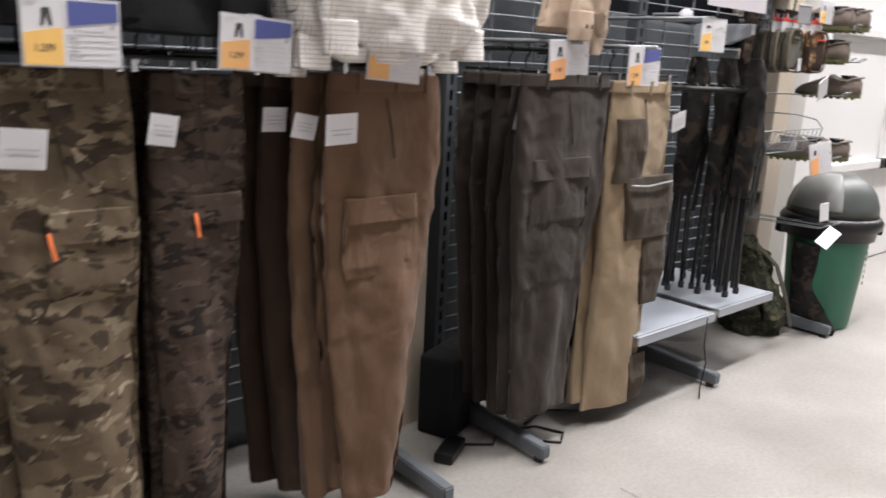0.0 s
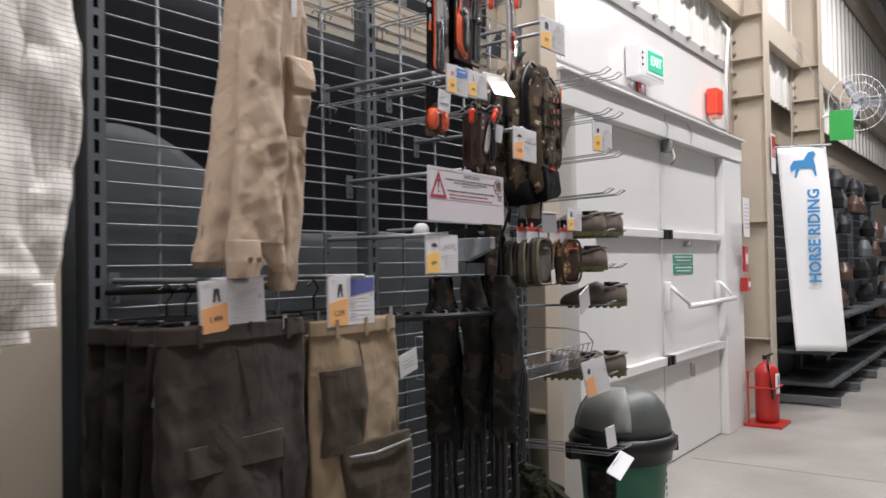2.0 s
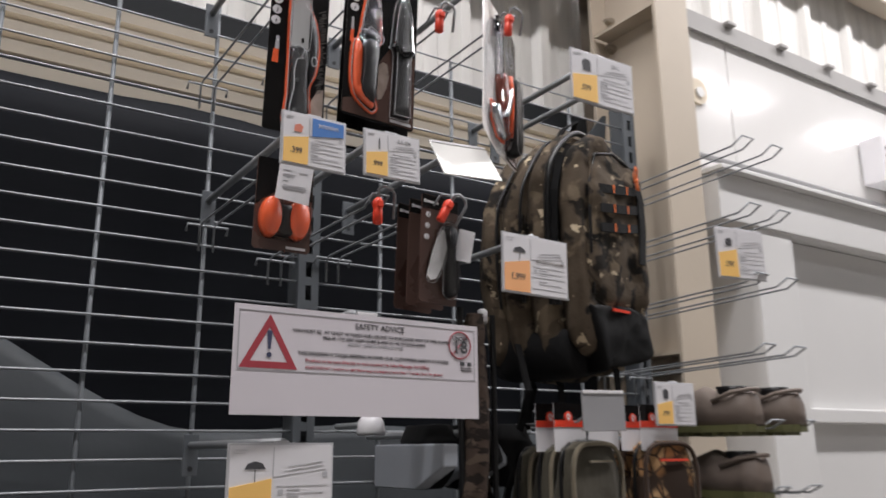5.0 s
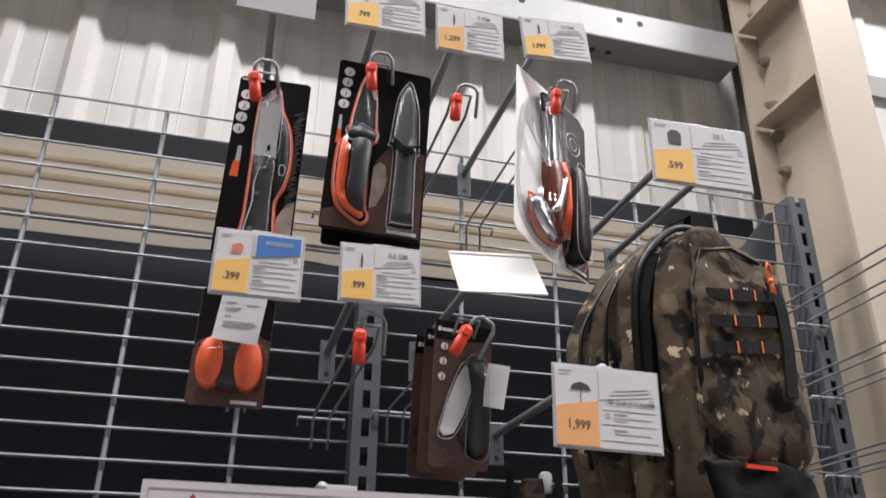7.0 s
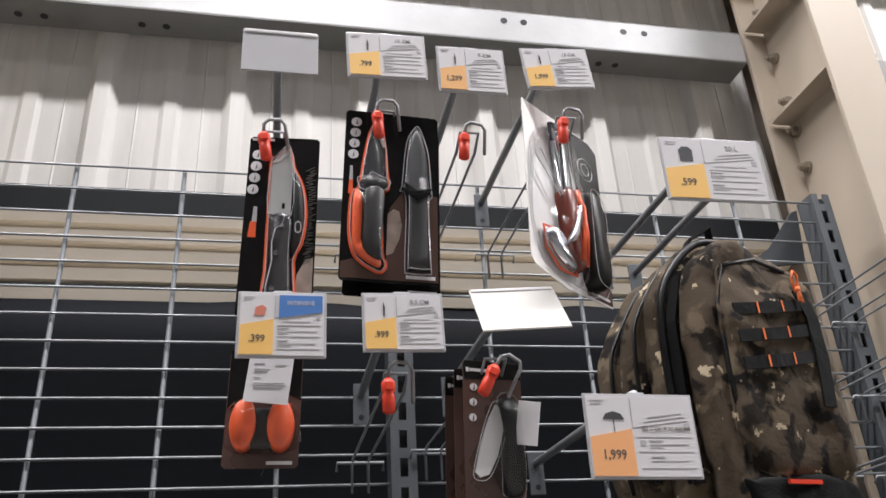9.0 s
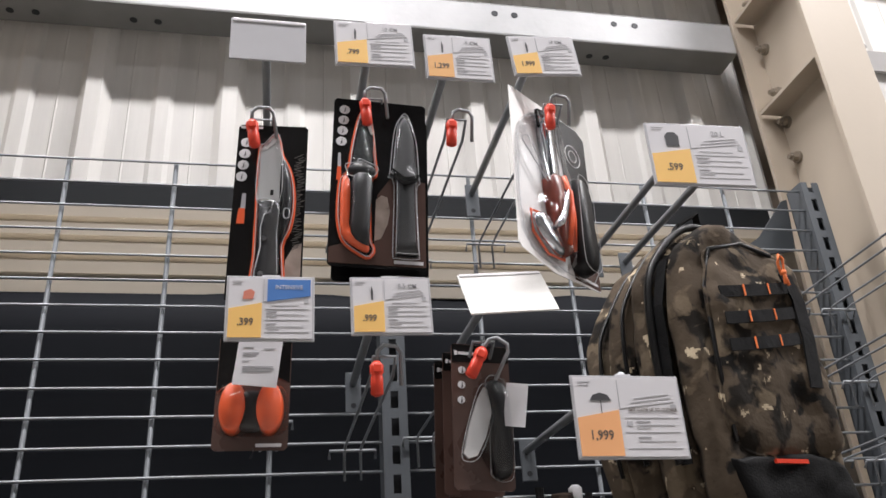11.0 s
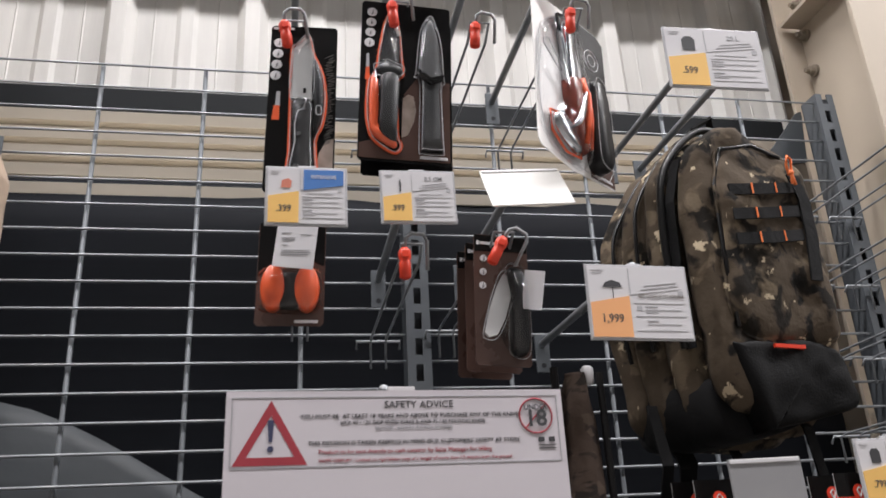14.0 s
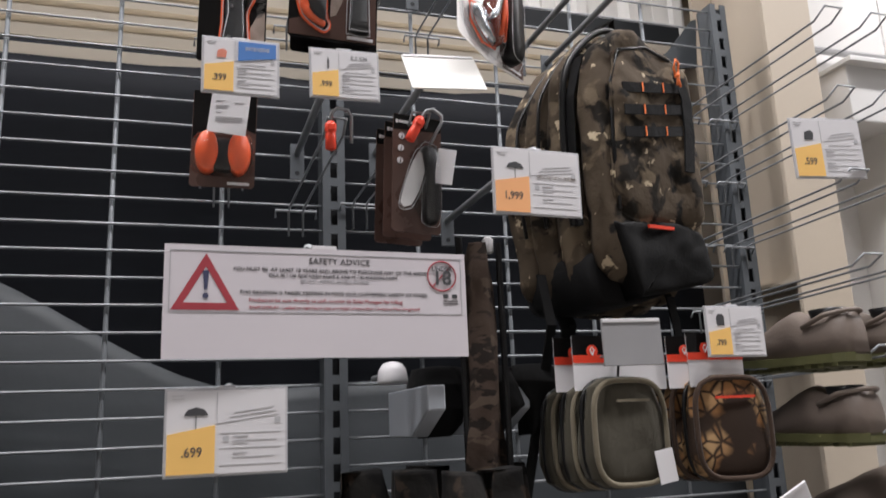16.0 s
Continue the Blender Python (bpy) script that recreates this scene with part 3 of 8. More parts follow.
def steel_column(x, y_front, y_back, width, top, label):
    """A beige I-section column with stiffener plates and bolts."""
    col = thing("column", (x, 0, 0), label, "column", "wall columns", kind="structure")
    bm = bm_new()
    box(bm, (0, y_front + 0.006, top / 2), (width, 0.012, top), 0.002)
    part("front_flange", bm, BEIGE, col)
    bm = bm_new()
    box(bm, (0, y_back, top / 2), (width, 0.012, top), 0.002)
    part("rear_flange", bm, BEIGE, col)
    bm = bm_new()
    box(bm, (0, (y_front + y_back) / 2, top / 2), (0.01, y_back - y_front - 0.014, top))
    part("web", bm, BEIGE, col)
    for z in (0.62, 1.62, 2.70, 3.03, 3.4):
        bm = bm_new()
        box(bm, (-width / 4, (y_front + y_back) / 2, z), (width / 2 - 0.008, y_back - y_front - 0.03, 0.01))
        part("stiffener", bm, BEIGE, col)
    for z in (2.55, 2.665, 2.765, 2.92, 3.09, 3.2):
        for yy in (y_back - 0.03,):
            bm = bm_new()
            rod(bm, (-0.005, yy, z), (-0.012, yy, z), 0.017, 14)
            rod(bm, (-0.012, yy, z), (-0.026, yy, z), 0.012, 6)
            rod(bm, (-0.026, yy, z), (-0.036, yy, z), 0.007, 10)
            part("bolt", bm, plain("old_bolt", (0.30, 0.26, 0.21), 0.5, 0.4), col)
    return col


steel_column(-1.19, -0.06, 0.22, 0.14, 5.9, "beige painted steel wall column standing behind the racks")
steel_column(1.165, -0.06, 0.22, 0.15, 5.9, "beige painted steel wall column with bolted plates")
steel_column(5.1, -0.05, 0.25, 0.17, 5.9, "beige painted steel wall column beside the fire door")
steel_column(7.4, -0.05, 0.25, 0.17, 5.9, "beige painted steel wall column beyond the banner")

# rafter strip over the door wall
for z, h, y, nm in ((3.53, 0.26, 0.14, "beam"), (5.2, 0.3, 0.14, "beam")):
    bm = bm_new()
    box(bm, (8.8, y, z), (15.1, 0.012, h))
    box(bm, (8.8, y + 0.04, z + h / 2), (15.1, 0.09, 0.012))
    box(bm, (8.8, y + 0.04, z - h / 2), (15.1, 0.09, 0.012))
    solid(nm, bm, BEIGE, "beige steel eaves beam over the door wall", "beam")

# Unseen beam, added to keep lamp light off the upper sheets.
bm = bm_new()
box(bm, (-3.5, -0.04, 3.65), (9.2, 0.014, 0.28))
box(bm, (-3.5, 0.10, 3.51), (9.2, 0.29, 0.012))
box(bm, (-3.5, 0.10, 3.79), (9.2, 0.29, 0.012))
solid("beam", bm, BEIGE, "unseen beige eaves beam over the racks, added to shade the wall", "beam")

# ---- fire door wall ----
TURN_D = 0.0
wall = thing("wall_door", (1.28, 0.19, 0), "glossy white panelled wall round the fire exit", "wall", kind="structure", rz=TURN_D)
bm = bm_new()
box(bm, (0.22, 0.04, 1.465), (0.56, 0.06, 2.93), 0.003)
box(bm, (3.17, 0.04, 1.465), (0.72, 0.06, 2.93), 0.003)
box(bm, (1.655, 0.04, 2.53), (2.30, 0.06, 0.80), 0.003)
part("wall_panel", bm, WHITE, wall)
bm = bm_new()
prism(bm, [(-0.04, 2.868), (3.52, 2.868), (3.52, 2.935), (-0.04, 2.935)], -0.008, 0.004)
box(bm, (1.74, 0.036, 2.940), (3.56, 0.086, 0.008))
for k in range(10):
    box(bm, (0.506 - 0.331 + 0.331 * k, -0.016, 2.941), (0.05, 0.03, 0.014), 0.003)
part("ledge", bm, plain("grimy_ledge", (0.30, 0.29, 0.28), 0.6), wall, "grimy steel ledge on top of the panels")

disc = thing("wall_cover", (1.585, 0.196, 2.62), "round beige plastic cover plate on the white panel", "cover plate")
bm = bm_new()
rod(bm, (0, 0.004, 0), (0, -0.008, 0), 0.05, 32)
part("plate", bm, plain("aged_cream_plastic", (0.58, 0.50, 0.38), 0.45), disc)
bm = bm_new()
rod(bm, (0.004, -0.006, -0.004), (0.004, -0.014, -0.004), 0.02, 20)
part("boss", bm, DOORW, disc)

door = thing("door_1", (1.28, 0.065, 0), "white steel double fire door, closed, with panic bars", "door", kind="structure", rz=TURN_D)
bm = bm_new()
box(bm, (0.395, 0.045, 1.09), (0.21, 0.19, 2.18), 0.004)
part("door_frame", bm, DOORW, door)
bm = bm_new()
box(bm, (2.945, 0.045, 1.09), (0.45, 0.19, 2.18), 0.004)
part("door_frame", bm, DOORW, door)
bm = bm_new()
box(bm, (1.65, 0.035, 2.145), (3.06, 0.19, 0.16), 0.004)
box(bm, (1.65, 0.02, 2.232), (3.08, 0.22, 0.014), 0.002)
part("door_head", bm, DOORW, door)
for i, (x0, x1) in enumerate(((0.51, 1.575), (1.585, 2.715))):
    bm = bm_new()
    box(bm, ((x0 + x1) / 2, 0.03, 1.035), (x1 - x0 - 0.006, 0.045, 2.055), 0.003)
    leaf = part("door_leaf", bm, DOORW, door)
    for z, h, d in ((1.46, 0.05, 0.035), (0.665, 0.055, 0.05)):
        bm = bm_new()
        box(bm, ((x0 + x1) / 2, -0.012, z), (x1 - x0 - 0.03, d, h), 0.006)
        part("rail", bm, DOORW, leaf)
    for z in (1.46, 0.665):
        bm = bm_new()
        box(bm, (x0 + 0.035 if i else x1 - 0.03, -0.022, z), (0.045, 0.05, 0.06), 0.004)
        part("latch_box", bm, BLACK, leaf, "black latch box")
    if i:
        bm = bm_new()
        box(bm, (1.625, -0.012, 1.065), (0.045, 0.04, 0.19), 0.010)
        box(bm, (2.655, -0.012, 1.065), (0.045, 0.04, 0.15), 0.010)
        path_tube(bm, [(1.625, -0.03, 1.13), (1.66, -0.07, 1.08), (1.76, -0.115, 1.000)], 0.012, 8)
        path_tube(bm, [(2.655, -0.03, 1.13), (2.66, -0.07, 1.08), (2.68, -0.115, 1.015)], 0.012, 8)
        path_tube(bm, [(1.74, -0.115, 1.000), (2.1, -0.118, 1.002), (2.70, -0.115, 1.012)], 0.019, 10)
        part("panic_bar", bm, DOORW, leaf, "white push bar", True)
        for z in (1.305, 1.235):
            bm = bm_new()
            box(bm, (1.965, 0.0045, z), (0.38, 0.004, 0.056))
            part("notice", bm, GREENSIGN, leaf, "green notice strip")
            bm = bm_new()
            bars(bm, [(1.80, 2.13, z + 0.012), (1.83, 2.10, z - 0.010)], 0.002, 0.007)
            part("notice_print", bm, PAPER, leaf, "pale print too small to read")
        bm = bm_new()
        rod(bm, (2.0, 0.0, 1.40), (2.0, -0.04, 1.40), 0.018, 12)
        box(bm, (2.0, -0.03, 0.56), (0.03, 0.03, 0.09), 0.008)
        part("pull_handle", bm, ARM, leaf, "small steel pull handle")
bm = bm_new()
box(bm, (1.62, -0.03, 2.03), (0.05, 0.06, 0.10), 0.012)
path_tube(bm, [(1.62, -0.06, 2.0), (1.60, -0.085, 1.94), (1.585, -0.06, 1.90)], 0.011, 8)
part("door_closer", bm, FLAP, door, "grey door closer arm", True)
bm = bm_new()
path_tube(bm, [(1.50, -0.06, 2.2), (1.52, -0.075, 2.13), (1.5, -0.07, 2.06)], 0.006, 6)
path_tube(bm, [(1.92, -0.062, 2.2), (1.98, -0.07, 2.14), (1.97, -0.065, 2.08)], 0.004, 6)
part("cable", bm, GREYINK, door)

np_ = thing("wall_notice", (4.30, -0.062, 1.62), "small white paper notice taped beside the door", "notice")
bm = bm_new()
box(bm, (0, 0.0, 0), (0.16, 0.002, 0.30))
part("sheet", bm, PAPER, np_)
bm = bm_new()
bars(bm, [(-0.06, 0.06, 0.10 - 0.03 * k) for k in range(7)], -0.0014, 0.006)
tagged(part("small_print", bm, GREYINK, np_, "print too small to read"), kind="stuff")

bm = bm_new()
path_tube(bm, [(1.3, 0.175, 2.36), (2.6, 0.172, 2.36), (4.75, 0.175, 2.36)], 0.011, 8)
tagged(solid("conduit", bm, plain("grey_conduit", (0.28, 0.28, 0.28), 0.5), "thin grey cable conduit clipped over the door", "conduit", ""), kind="structure")
bm = bm_new()
path_tube(bm, [(4.74, 0.24, 3.32), (4.73, 0.16, 3.22), (4.66, 0.16, 2.98), (4.64, 0.165, 2.80), (4.64, 0.17, 2.2)], 0.016, 8)
solid("pipe", bm, DOORW, "white plastic conduit dropping down the wall", "pipe", smooth=True)

sign = thing("exit_sign", (2.815, 0.138, 2.545), "white emergency light box with a green lit exit face", "exit sign", rz=-2)
bm = bm_new()
box(bm, (0, 0, 0), (0.36, 0.10, 0.205), 0.008)
part("housing", bm, PAPER, sign)
bm = bm_new()
box(bm, (0.04, -0.052, 0.005), (0.26, 0.006, 0.165), 0.003)
face = part("lit_face", bm, plain("pale_green_diffuser", (0.62, 0.80, 0.72), 0.35), sign, "pale green diffuser")
bm = bm_new()
box(bm, (0.04, -0.057, 0.010), (0.225, 0.004, 0.120))
part("green_field", bm, glow("exit_green", (0.01, 0.42, 0.24), 0.35), sign, "green panel")
word("lettering", "EXIT", 0.080, (0.04, -0.0605, 0.010), glow("exit_white", (0.75, 0.95, 0.85), 0.7), sign, bold=0.002)
for z in (0.045, 0.01, -0.03):
    bm = bm_new()
    rod(bm, (-0.145, -0.049, z), (-0.145, -0.054, z), 0.008, 12)
    part("indicator", bm, BLACK, sign)

fs = thing("fire_point_sign", (2.87, 0.186, 2.405), "small red square fire point sign on the wall", "sign", rz=-2)
bm = bm_new()
box(bm, (0, 0, 0), (0.12, 0.006, 0.12), 0.002)
part("plate", bm, REDPAINT, fs)
bm = bm_new()
box(bm, (0.015, -0.004, 0), (0.05, 0.002, 0.07))
box(bm, (-0.035, -0.004, -0.02), (0.02, 0.002, 0.04))
part("pictogram", bm, PAPER, fs)

strobe = thing("alarm_sounder", (4.26, 0.145, 2.535), "red wall-mounted fire alarm sounder", "alarm")
bm = bm_new()
box(bm, (0, 0, 0), (0.15, 0.09, 0.20), 0.012)
part("body", bm, RED, strobe)
bm = bm_new()
box(bm, (0, 0.0, -0.115), (0.12, 0.07, 0.03), 0.008)
part("lens", bm, plain("frosted_lens", (0.6, 0.25, 0.2), 0.3), strobe, "frosted strobe lens")

for z, s in ((1.30, (0.10, 0.02, 0.20)), (1.10, (0.11, 0.05, 0.11))):
    cp = thing("call_point", (4.40, -0.02, z), "small red fire call point on the wall edge", "call point", "fire call points")
    bm = bm_new()
    box(bm, (0, 0, 0), s, 0.006)
    part("body", bm, REDPAINT, cp)
    bm = bm_new()
    box(bm, (0, -s[1] / 2 - 0.002, 0), (s[0] * 0.55, 0.003, s[2] * 0.4), 0.001)
    part("window", bm, PAPER, cp)

# extinguisher on its stand
ex = thing("fire_extinguisher", (4.50, -0.13, 0.0), "red fire extinguisher with white label on a red stand", "extinguisher")
bm = bm_new()
box(bm, (0, 0, 0.012), (0.30, 0.28, 0.024), 0.004)
path_tube(bm, [(-0.12, 0.11, 0.024), (-0.12, 0.11, 0.42), (0.12, 0.11, 0.42), (0.12, 0.11, 0.024)], 0.009, 8)
path_tube(bm, [(-0.12, 0.11, 0.30), (-0.12, -0.09, 0.30), (0.12, -0.09, 0.30), (0.12, 0.11, 0.30)], 0.008, 8)
part("stand", bm, REDPAINT, ex)
bm = bm_new()
lathe(bm, [(0.02, 0.026), (0.082, 0.03), (0.09, 0.05), (0.09, 0.40), (0.082, 0.44), (0.05, 0.475), (0.025, 0.485), (0.022, 0.51)], 32)
part("cylinder", bm, REDPAINT, ex, smooth=True)
bm = bm_new()
box(bm, (0, 0, 0.525), (0.04, 0.05, 0.035), 0.004)
box(bm, (0.05, -0.02, 0.545), (0.13, 0.02, 0.012), 0.003)
path_tube(bm, [(-0.03, -0.02, 0.53), (-0.11, -0.04, 0.48), (-0.12, -0.06, 0.34), (-0.1, -0.07, 0.22)], 0.010, 8)
part("valve_and_hose", bm, BLACK, ex)
bm = bm_new()
box(bm, (-0.03, -0.088, 0.33), (0.09, 0.012, 0.15), 0.003)
lab = part("label_plate", bm, PAPER, ex)
word("numeral", "3", 0.085, (-0.03, -0.096, 0.35), INK, lab, bold=0.002)

# ---- banner and far racks ----
bn = thing("banner", (5.45, -0.25, 0.0), "white hanging cloth banner with blue lettering and a rider", "banner", rz=-70)
nx, nz = 14, 30
bm = bm_new()
grid = [[bm.verts.new((-0.20 + 0.40 * i / nx + 0.10 * (1 - k / nz) - 0.02, 0.02 * math.sin(4 * k / nz + 3 * i / nx) - 0.12 * (1 - k / nz), 0.50 + 1.77 * k / nz)) for k in range(nz + 1)] for i in range(nx + 1)]
for i in range(nx):
    for k in range(nz):
        bm.faces.new((grid[i][k], grid[i + 1][k], grid[i + 1][k + 1], grid[i][k + 1]))
res = bmesh.ops.extrude_face_region(bm, geom=list(bm.faces))
for v in res["geom"]:
    if isinstance(v, bmesh.types.BMVert):
        v.co.y += 0.003
bmesh.ops.recalc_face_normals(bm, faces=bm.faces)
part("cloth", bm, plain("banner_cloth", (0.76, 0.77, 0.78), 0.7, 0, 0.05, 6, 0.2, 60), bn, smooth=True)
w = word("lettering", "HORSE RIDING", 0.130, (0, 0, 0), plain("banner_blue", (0.04, 0.24, 0.52), 0.6), bn, bold=0.004, squeeze=0.92)
w.matrix_local = pose(0.055, -0.115, 1.49, 0, -90, 0) @ pose(0, 0, 0, -3.5, 0, 0)
bm = bm_new()
prism(bm, [(-0.13, 0), (-0.10, 0.05), (-0.02, 0.055), (0.02, 0.12), (0.06, 0.13), (0.08, 0.10), (0.06, 0.06), (0.075, 0), (0.085, -0.09), (0.07, -0.09), (0.05, -0.02), (-0.05, -0.02), (-0.08, -0.10), (-0.095, -0.10), (-0.085, -0.02), (-0.12, -0.05)], -0.0016, 0)
hr = part("horse_mark", bm, MATS["banner_blue"], bn, "plain blue horse-shaped mark")
hr.matrix_local = pose(0.01, -0.036, 2.10)
bm = bm_new()
rod(bm, (-0.24, 0, 2.28), (0.22, 0, 2.28), 0.010)
part("pole", bm, ARM, bn)
bm = bm_new()
rod(bm, (0.0, 0.03, 2.28), (0.0, 0.32, 2.30), 0.008)
part("pole", bm, ARM, bn)

rng = random.Random(4)


def far_rack(x, label):
    r = thing("display_rack", (x, 0, 0), label, "rack", "racks beyond the fire door")
    bm = bm_new()
    box(bm, (0.5, 0.12, 1.2), (1.0, 0.02, 2.4))
    part("back_panel", bm, DARK, r)
    for px in (0.0, 1.0):
        bm = bm_new()
        box(bm, (px, 0.08, 1.2), (0.04, 0.06, 2.4), 0.003)
        box(bm, (px, -0.2, 0.05), (0.04, 0.55, 0.07), 0.006)
        part("post", bm, POST, r)
    for z in (0.18, 0.46, 0.74):
        bm = bm_new()
        box(bm, (0.5, -0.16, z), (0.96, 0.5, 0.03), 0.004)
        part("shelf", bm, plain("dark_shelf", (0.06, 0.068, 0.075), 0.5), r)
    for z in [1.0 + 0.1 * k for k in range(14)]:
        bm = bm_new()
        rod(bm, (0.02, 0.05, z), (0.98, 0.05, z), 0.003, 6)
        part("wire", bm, WIRE, r)
    return r


for k, x in enumerate((5.55, 6.58, 7.65, 8.7, 9.75, 10.8)):
    far_rack(x, "dark steel display rack with shelves and wire grid")
    for j in range(9):
        z = rng.choice((1.05, 1.3, 1.55, 1.8, 2.0, 0.5, 0.78))
        gx = x + 0.12 + 0.76 * rng.random()
        it = thing("hanging_gear", (gx, -0.28 + 0.1 * rng.random(), z), "dark folded riding gear on the far rack", "riding gear", "gear on the far racks")
        bm = bm_new()
        drape(bm, [(0.20, -0.05, 0.05, 0, 0.08), (0.10, -0.11, 0.11, 0, 0.16), (0.01, -0.12, 0.12, 0, 0.15)], 16, 0.01, j + k, steps=10)
        part("body", bm, [BLACKCLOTH, CARDBROWN, DARK, POST][j % 4], it, smooth=True)
        bm = bm_new()
        path_tube(bm, [(0, 0, 0.195), (0.01, 0.0, 0.24), (0.03, 0.08, 0.235)], 0.004, 6)
        part("loop", bm, ARM, it)

fan = thing("wall_fan", (7.4, -0.40, 2.95), "round caged wall fan at rest on the column", "fan", rz=-62)
for rr in (0.30, 0.20, 0.10):
    bm = bm_new()
    path_tube(bm, [(rr * math.cos(a * math.pi / 12), -0.06 if rr < 0.25 else 0, rr * math.sin(a * math.pi / 12)) for a in range(24)], 0.004, 6, True)
    part("cage_ring", bm, PAPER, fan)
for a in range(20):
    bm = bm_new()
    c, s = math.cos(a * math.pi / 10), math.sin(a * math.pi / 10)
    path_tube(bm, [(0.04 * c, -0.07, 0.04 * s), (0.2 * c, -0.06, 0.2 * s), (0.30 * c, 0, 0.30 * s)], 0.0022, 5)
    part("cage_wire", bm, PAPER, fan)
for a in range(3):
    bm = bm_new()
    box(bm, (0.13, -0.02, 0), (0.22, 0.006, 0.11), 0.02, Euler((radians(25), 0, 0)).to_matrix())
    b = part("blade", bm, GREYPLATE, fan)
    b.rotation_euler = (0, a * 2.094, 0)
bm = bm_new()
rod(bm, (0, 0.0, 0), (0, 0.14, 0), 0.06, 18)
rod(bm, (0, 0.12, -0.02), (-0.315, 0.17, -0.12), 0.016, 8)
part("motor", bm, PAPER, fan)
gs = thing("hanging_sign", (6.7, -0.35, 2.62), "small green hanging aisle sign", "sign", rz=-70)
bm = bm_new()
box(bm, (0, 0, 0), (0.22, 0.006, 0.30), 0.002)
part("plate", bm, plain("bright_green", (0.02, 0.30, 0.05), 0.5), gs)
bm = bm_new()
rod(bm, (0, 0, 0.15), (-0.40, 0.20, 0.90), 0.004, 6)
part("hanger_wire", bm, WIRE, gs)
rs = thing("fire_notice", (5.16, -0.062, 2.2), "red and white fire notice on the column", "sign")
bm = bm_new()
box(bm, (0, -0.004, 0), (0.13, 0.006, 0.34), 0.002)
part("plate", bm, PAPER, rs)
bm = bm_new()
box(bm, (0, -0.0085, 0.06), (0.11, 0.003, 0.18))
part("red_field", bm, REDPAINT, rs)
for lx, ly, power in LAMPS:
    lt = thing("ceiling_light", (lx, ly, 5.29), "long white tube light hung from the roof", "light", "hall lights")
    bm = bm_new()
    box(bm, (0, 0, 0.06), (1.6, 0.26, 0.06), 0.01)
    part("housing", bm, PAPER, lt)
    for sx in (-0.7, 0.7):
        bm = bm_new()
        rod(bm, (sx, 0, 0.09), (sx, 0, 0.75), 0.004, 6)
        part("suspension_rod", bm, ARM, lt)

# ---- wall racks: posts, feet, wire grids ----
def slotted_post(x, y=0.0, top=2.345, face=0.046, dep=0.05):
    """Folded steel post: a ladder of slots down its face, closed sides."""
    p = thing("rack_post", (x, y, 0), "blue-grey slotted steel rack post with a floor foot", "rack post", "rack posts")
    bm = bm_new()
    pitch = 0.05
    box(bm, (-face / 2 + 0.008, -0.002, top / 2), (0.016, 0.004, top))
    box(bm, (face / 2 - 0.008, -0.002, top / 2), (0.016, 0.004, top))
    box(bm, (-face / 2 + 0.002, dep / 2, top / 2), (0.004, dep, top))
    box(bm, (face / 2 - 0.002, dep / 2, top / 2), (0.004, dep, top))
    box(bm, (0, dep, top / 2), (face, 0.004, top))
    z = 0.06
    while z < top - 0.02:
        box(bm, (0, -0.002, z), (face - 0.032, 0.0038, 0.018))
        z += pitch
    part("post", bm, POST, p)
    # A dark filling paints the shade inside the hollow post.
    bm = bm_new()
    box(bm, (0, dep / 2, top / 2), (face - 0.014, dep - 0.02, top - 0.01))
    part("slot_shade", bm, DARK, p, "dark filling that paints the shade behind the slots")
    bm = bm_new()
    a = [(-0.52, 0.016), (0.03, 0.016), (0.03, 0.115), (-0.05, 0.115), (-0.10, 0.085), (-0.52, 0.058)]
    l = [bm.verts.new((-0.019, yy, zz)) for yy, zz in a]
    r = [bm.verts.new((0.019, yy, zz)) for yy, zz in a]
    bm.faces.new(l)
    bm.faces.new(r[::-1])
    for i in range(len(a)):
        j = (i + 1) % len(a)
        bm.faces.new((l[j], l[i], r[i], r[j]))
    bmesh.ops.recalc_face_normals(bm, faces=bm.faces)
    bmesh.ops.bevel(bm, geom=list(bm.edges), offset=0.004, segments=2, affect="EDGES")
    foot = part("foot", bm, POST, p)
    for yy in (-0.49, -0.02):
        bm = bm_new()
        rod(bm, (0, yy, 0.0), (0, yy, 0.018), 0.016, 12)
        part("leveller", bm, BLACK, foot, "black levelling foot")
    return p


POSTS = (-2.42, -1.40, -1.0, 0.0, 1.0)
for px in POSTS:
    slotted_post(px)


def wire_mesh(length):
    bm = bm_new()
    rod(bm, (0, 0, 0), (length, 0, 0), 0.0026, 6)
    return mesh_of("wire", bm, WIRE, True)


def grid_bay(x0, x1, label, zlow=0.20):
    g = thing("wire_grid_panel", (x0, 0.006, 0), label, "grid panel", "wire grid panels")
    me = wire_mesh(x1 - x0 - 0.05)
    z = 2.324
    while z > zlow:
        o = part("level_wire", me, WIRE, g)
        o.location = (0.025, 0, z)
        z -= 0.0513
    bm = bm_new()
    rod(bm, (0, 0, zlow), (0, 0, 2.325), 0.0045, 8)
    me2 = mesh_of("upright_wire", bm, UPRIGHT, True)
    x = 0.18
    while x < x1 - x0 - 0.05:
        o = part("upright_wire", me2, UPRIGHT, g)
        o.location = (x, 0.0075, 0)
        x += 0.2
    return g


grid_bay(-2.42, -1.40, "grey wire grid panel behind hanging camouflage trousers")
grid_bay(-1.0, 0.0, "grey wire grid panel behind the sand shirt")
grid_bay(0.0, 1.0, "grey wire grid panel hung with knives and a backpack")


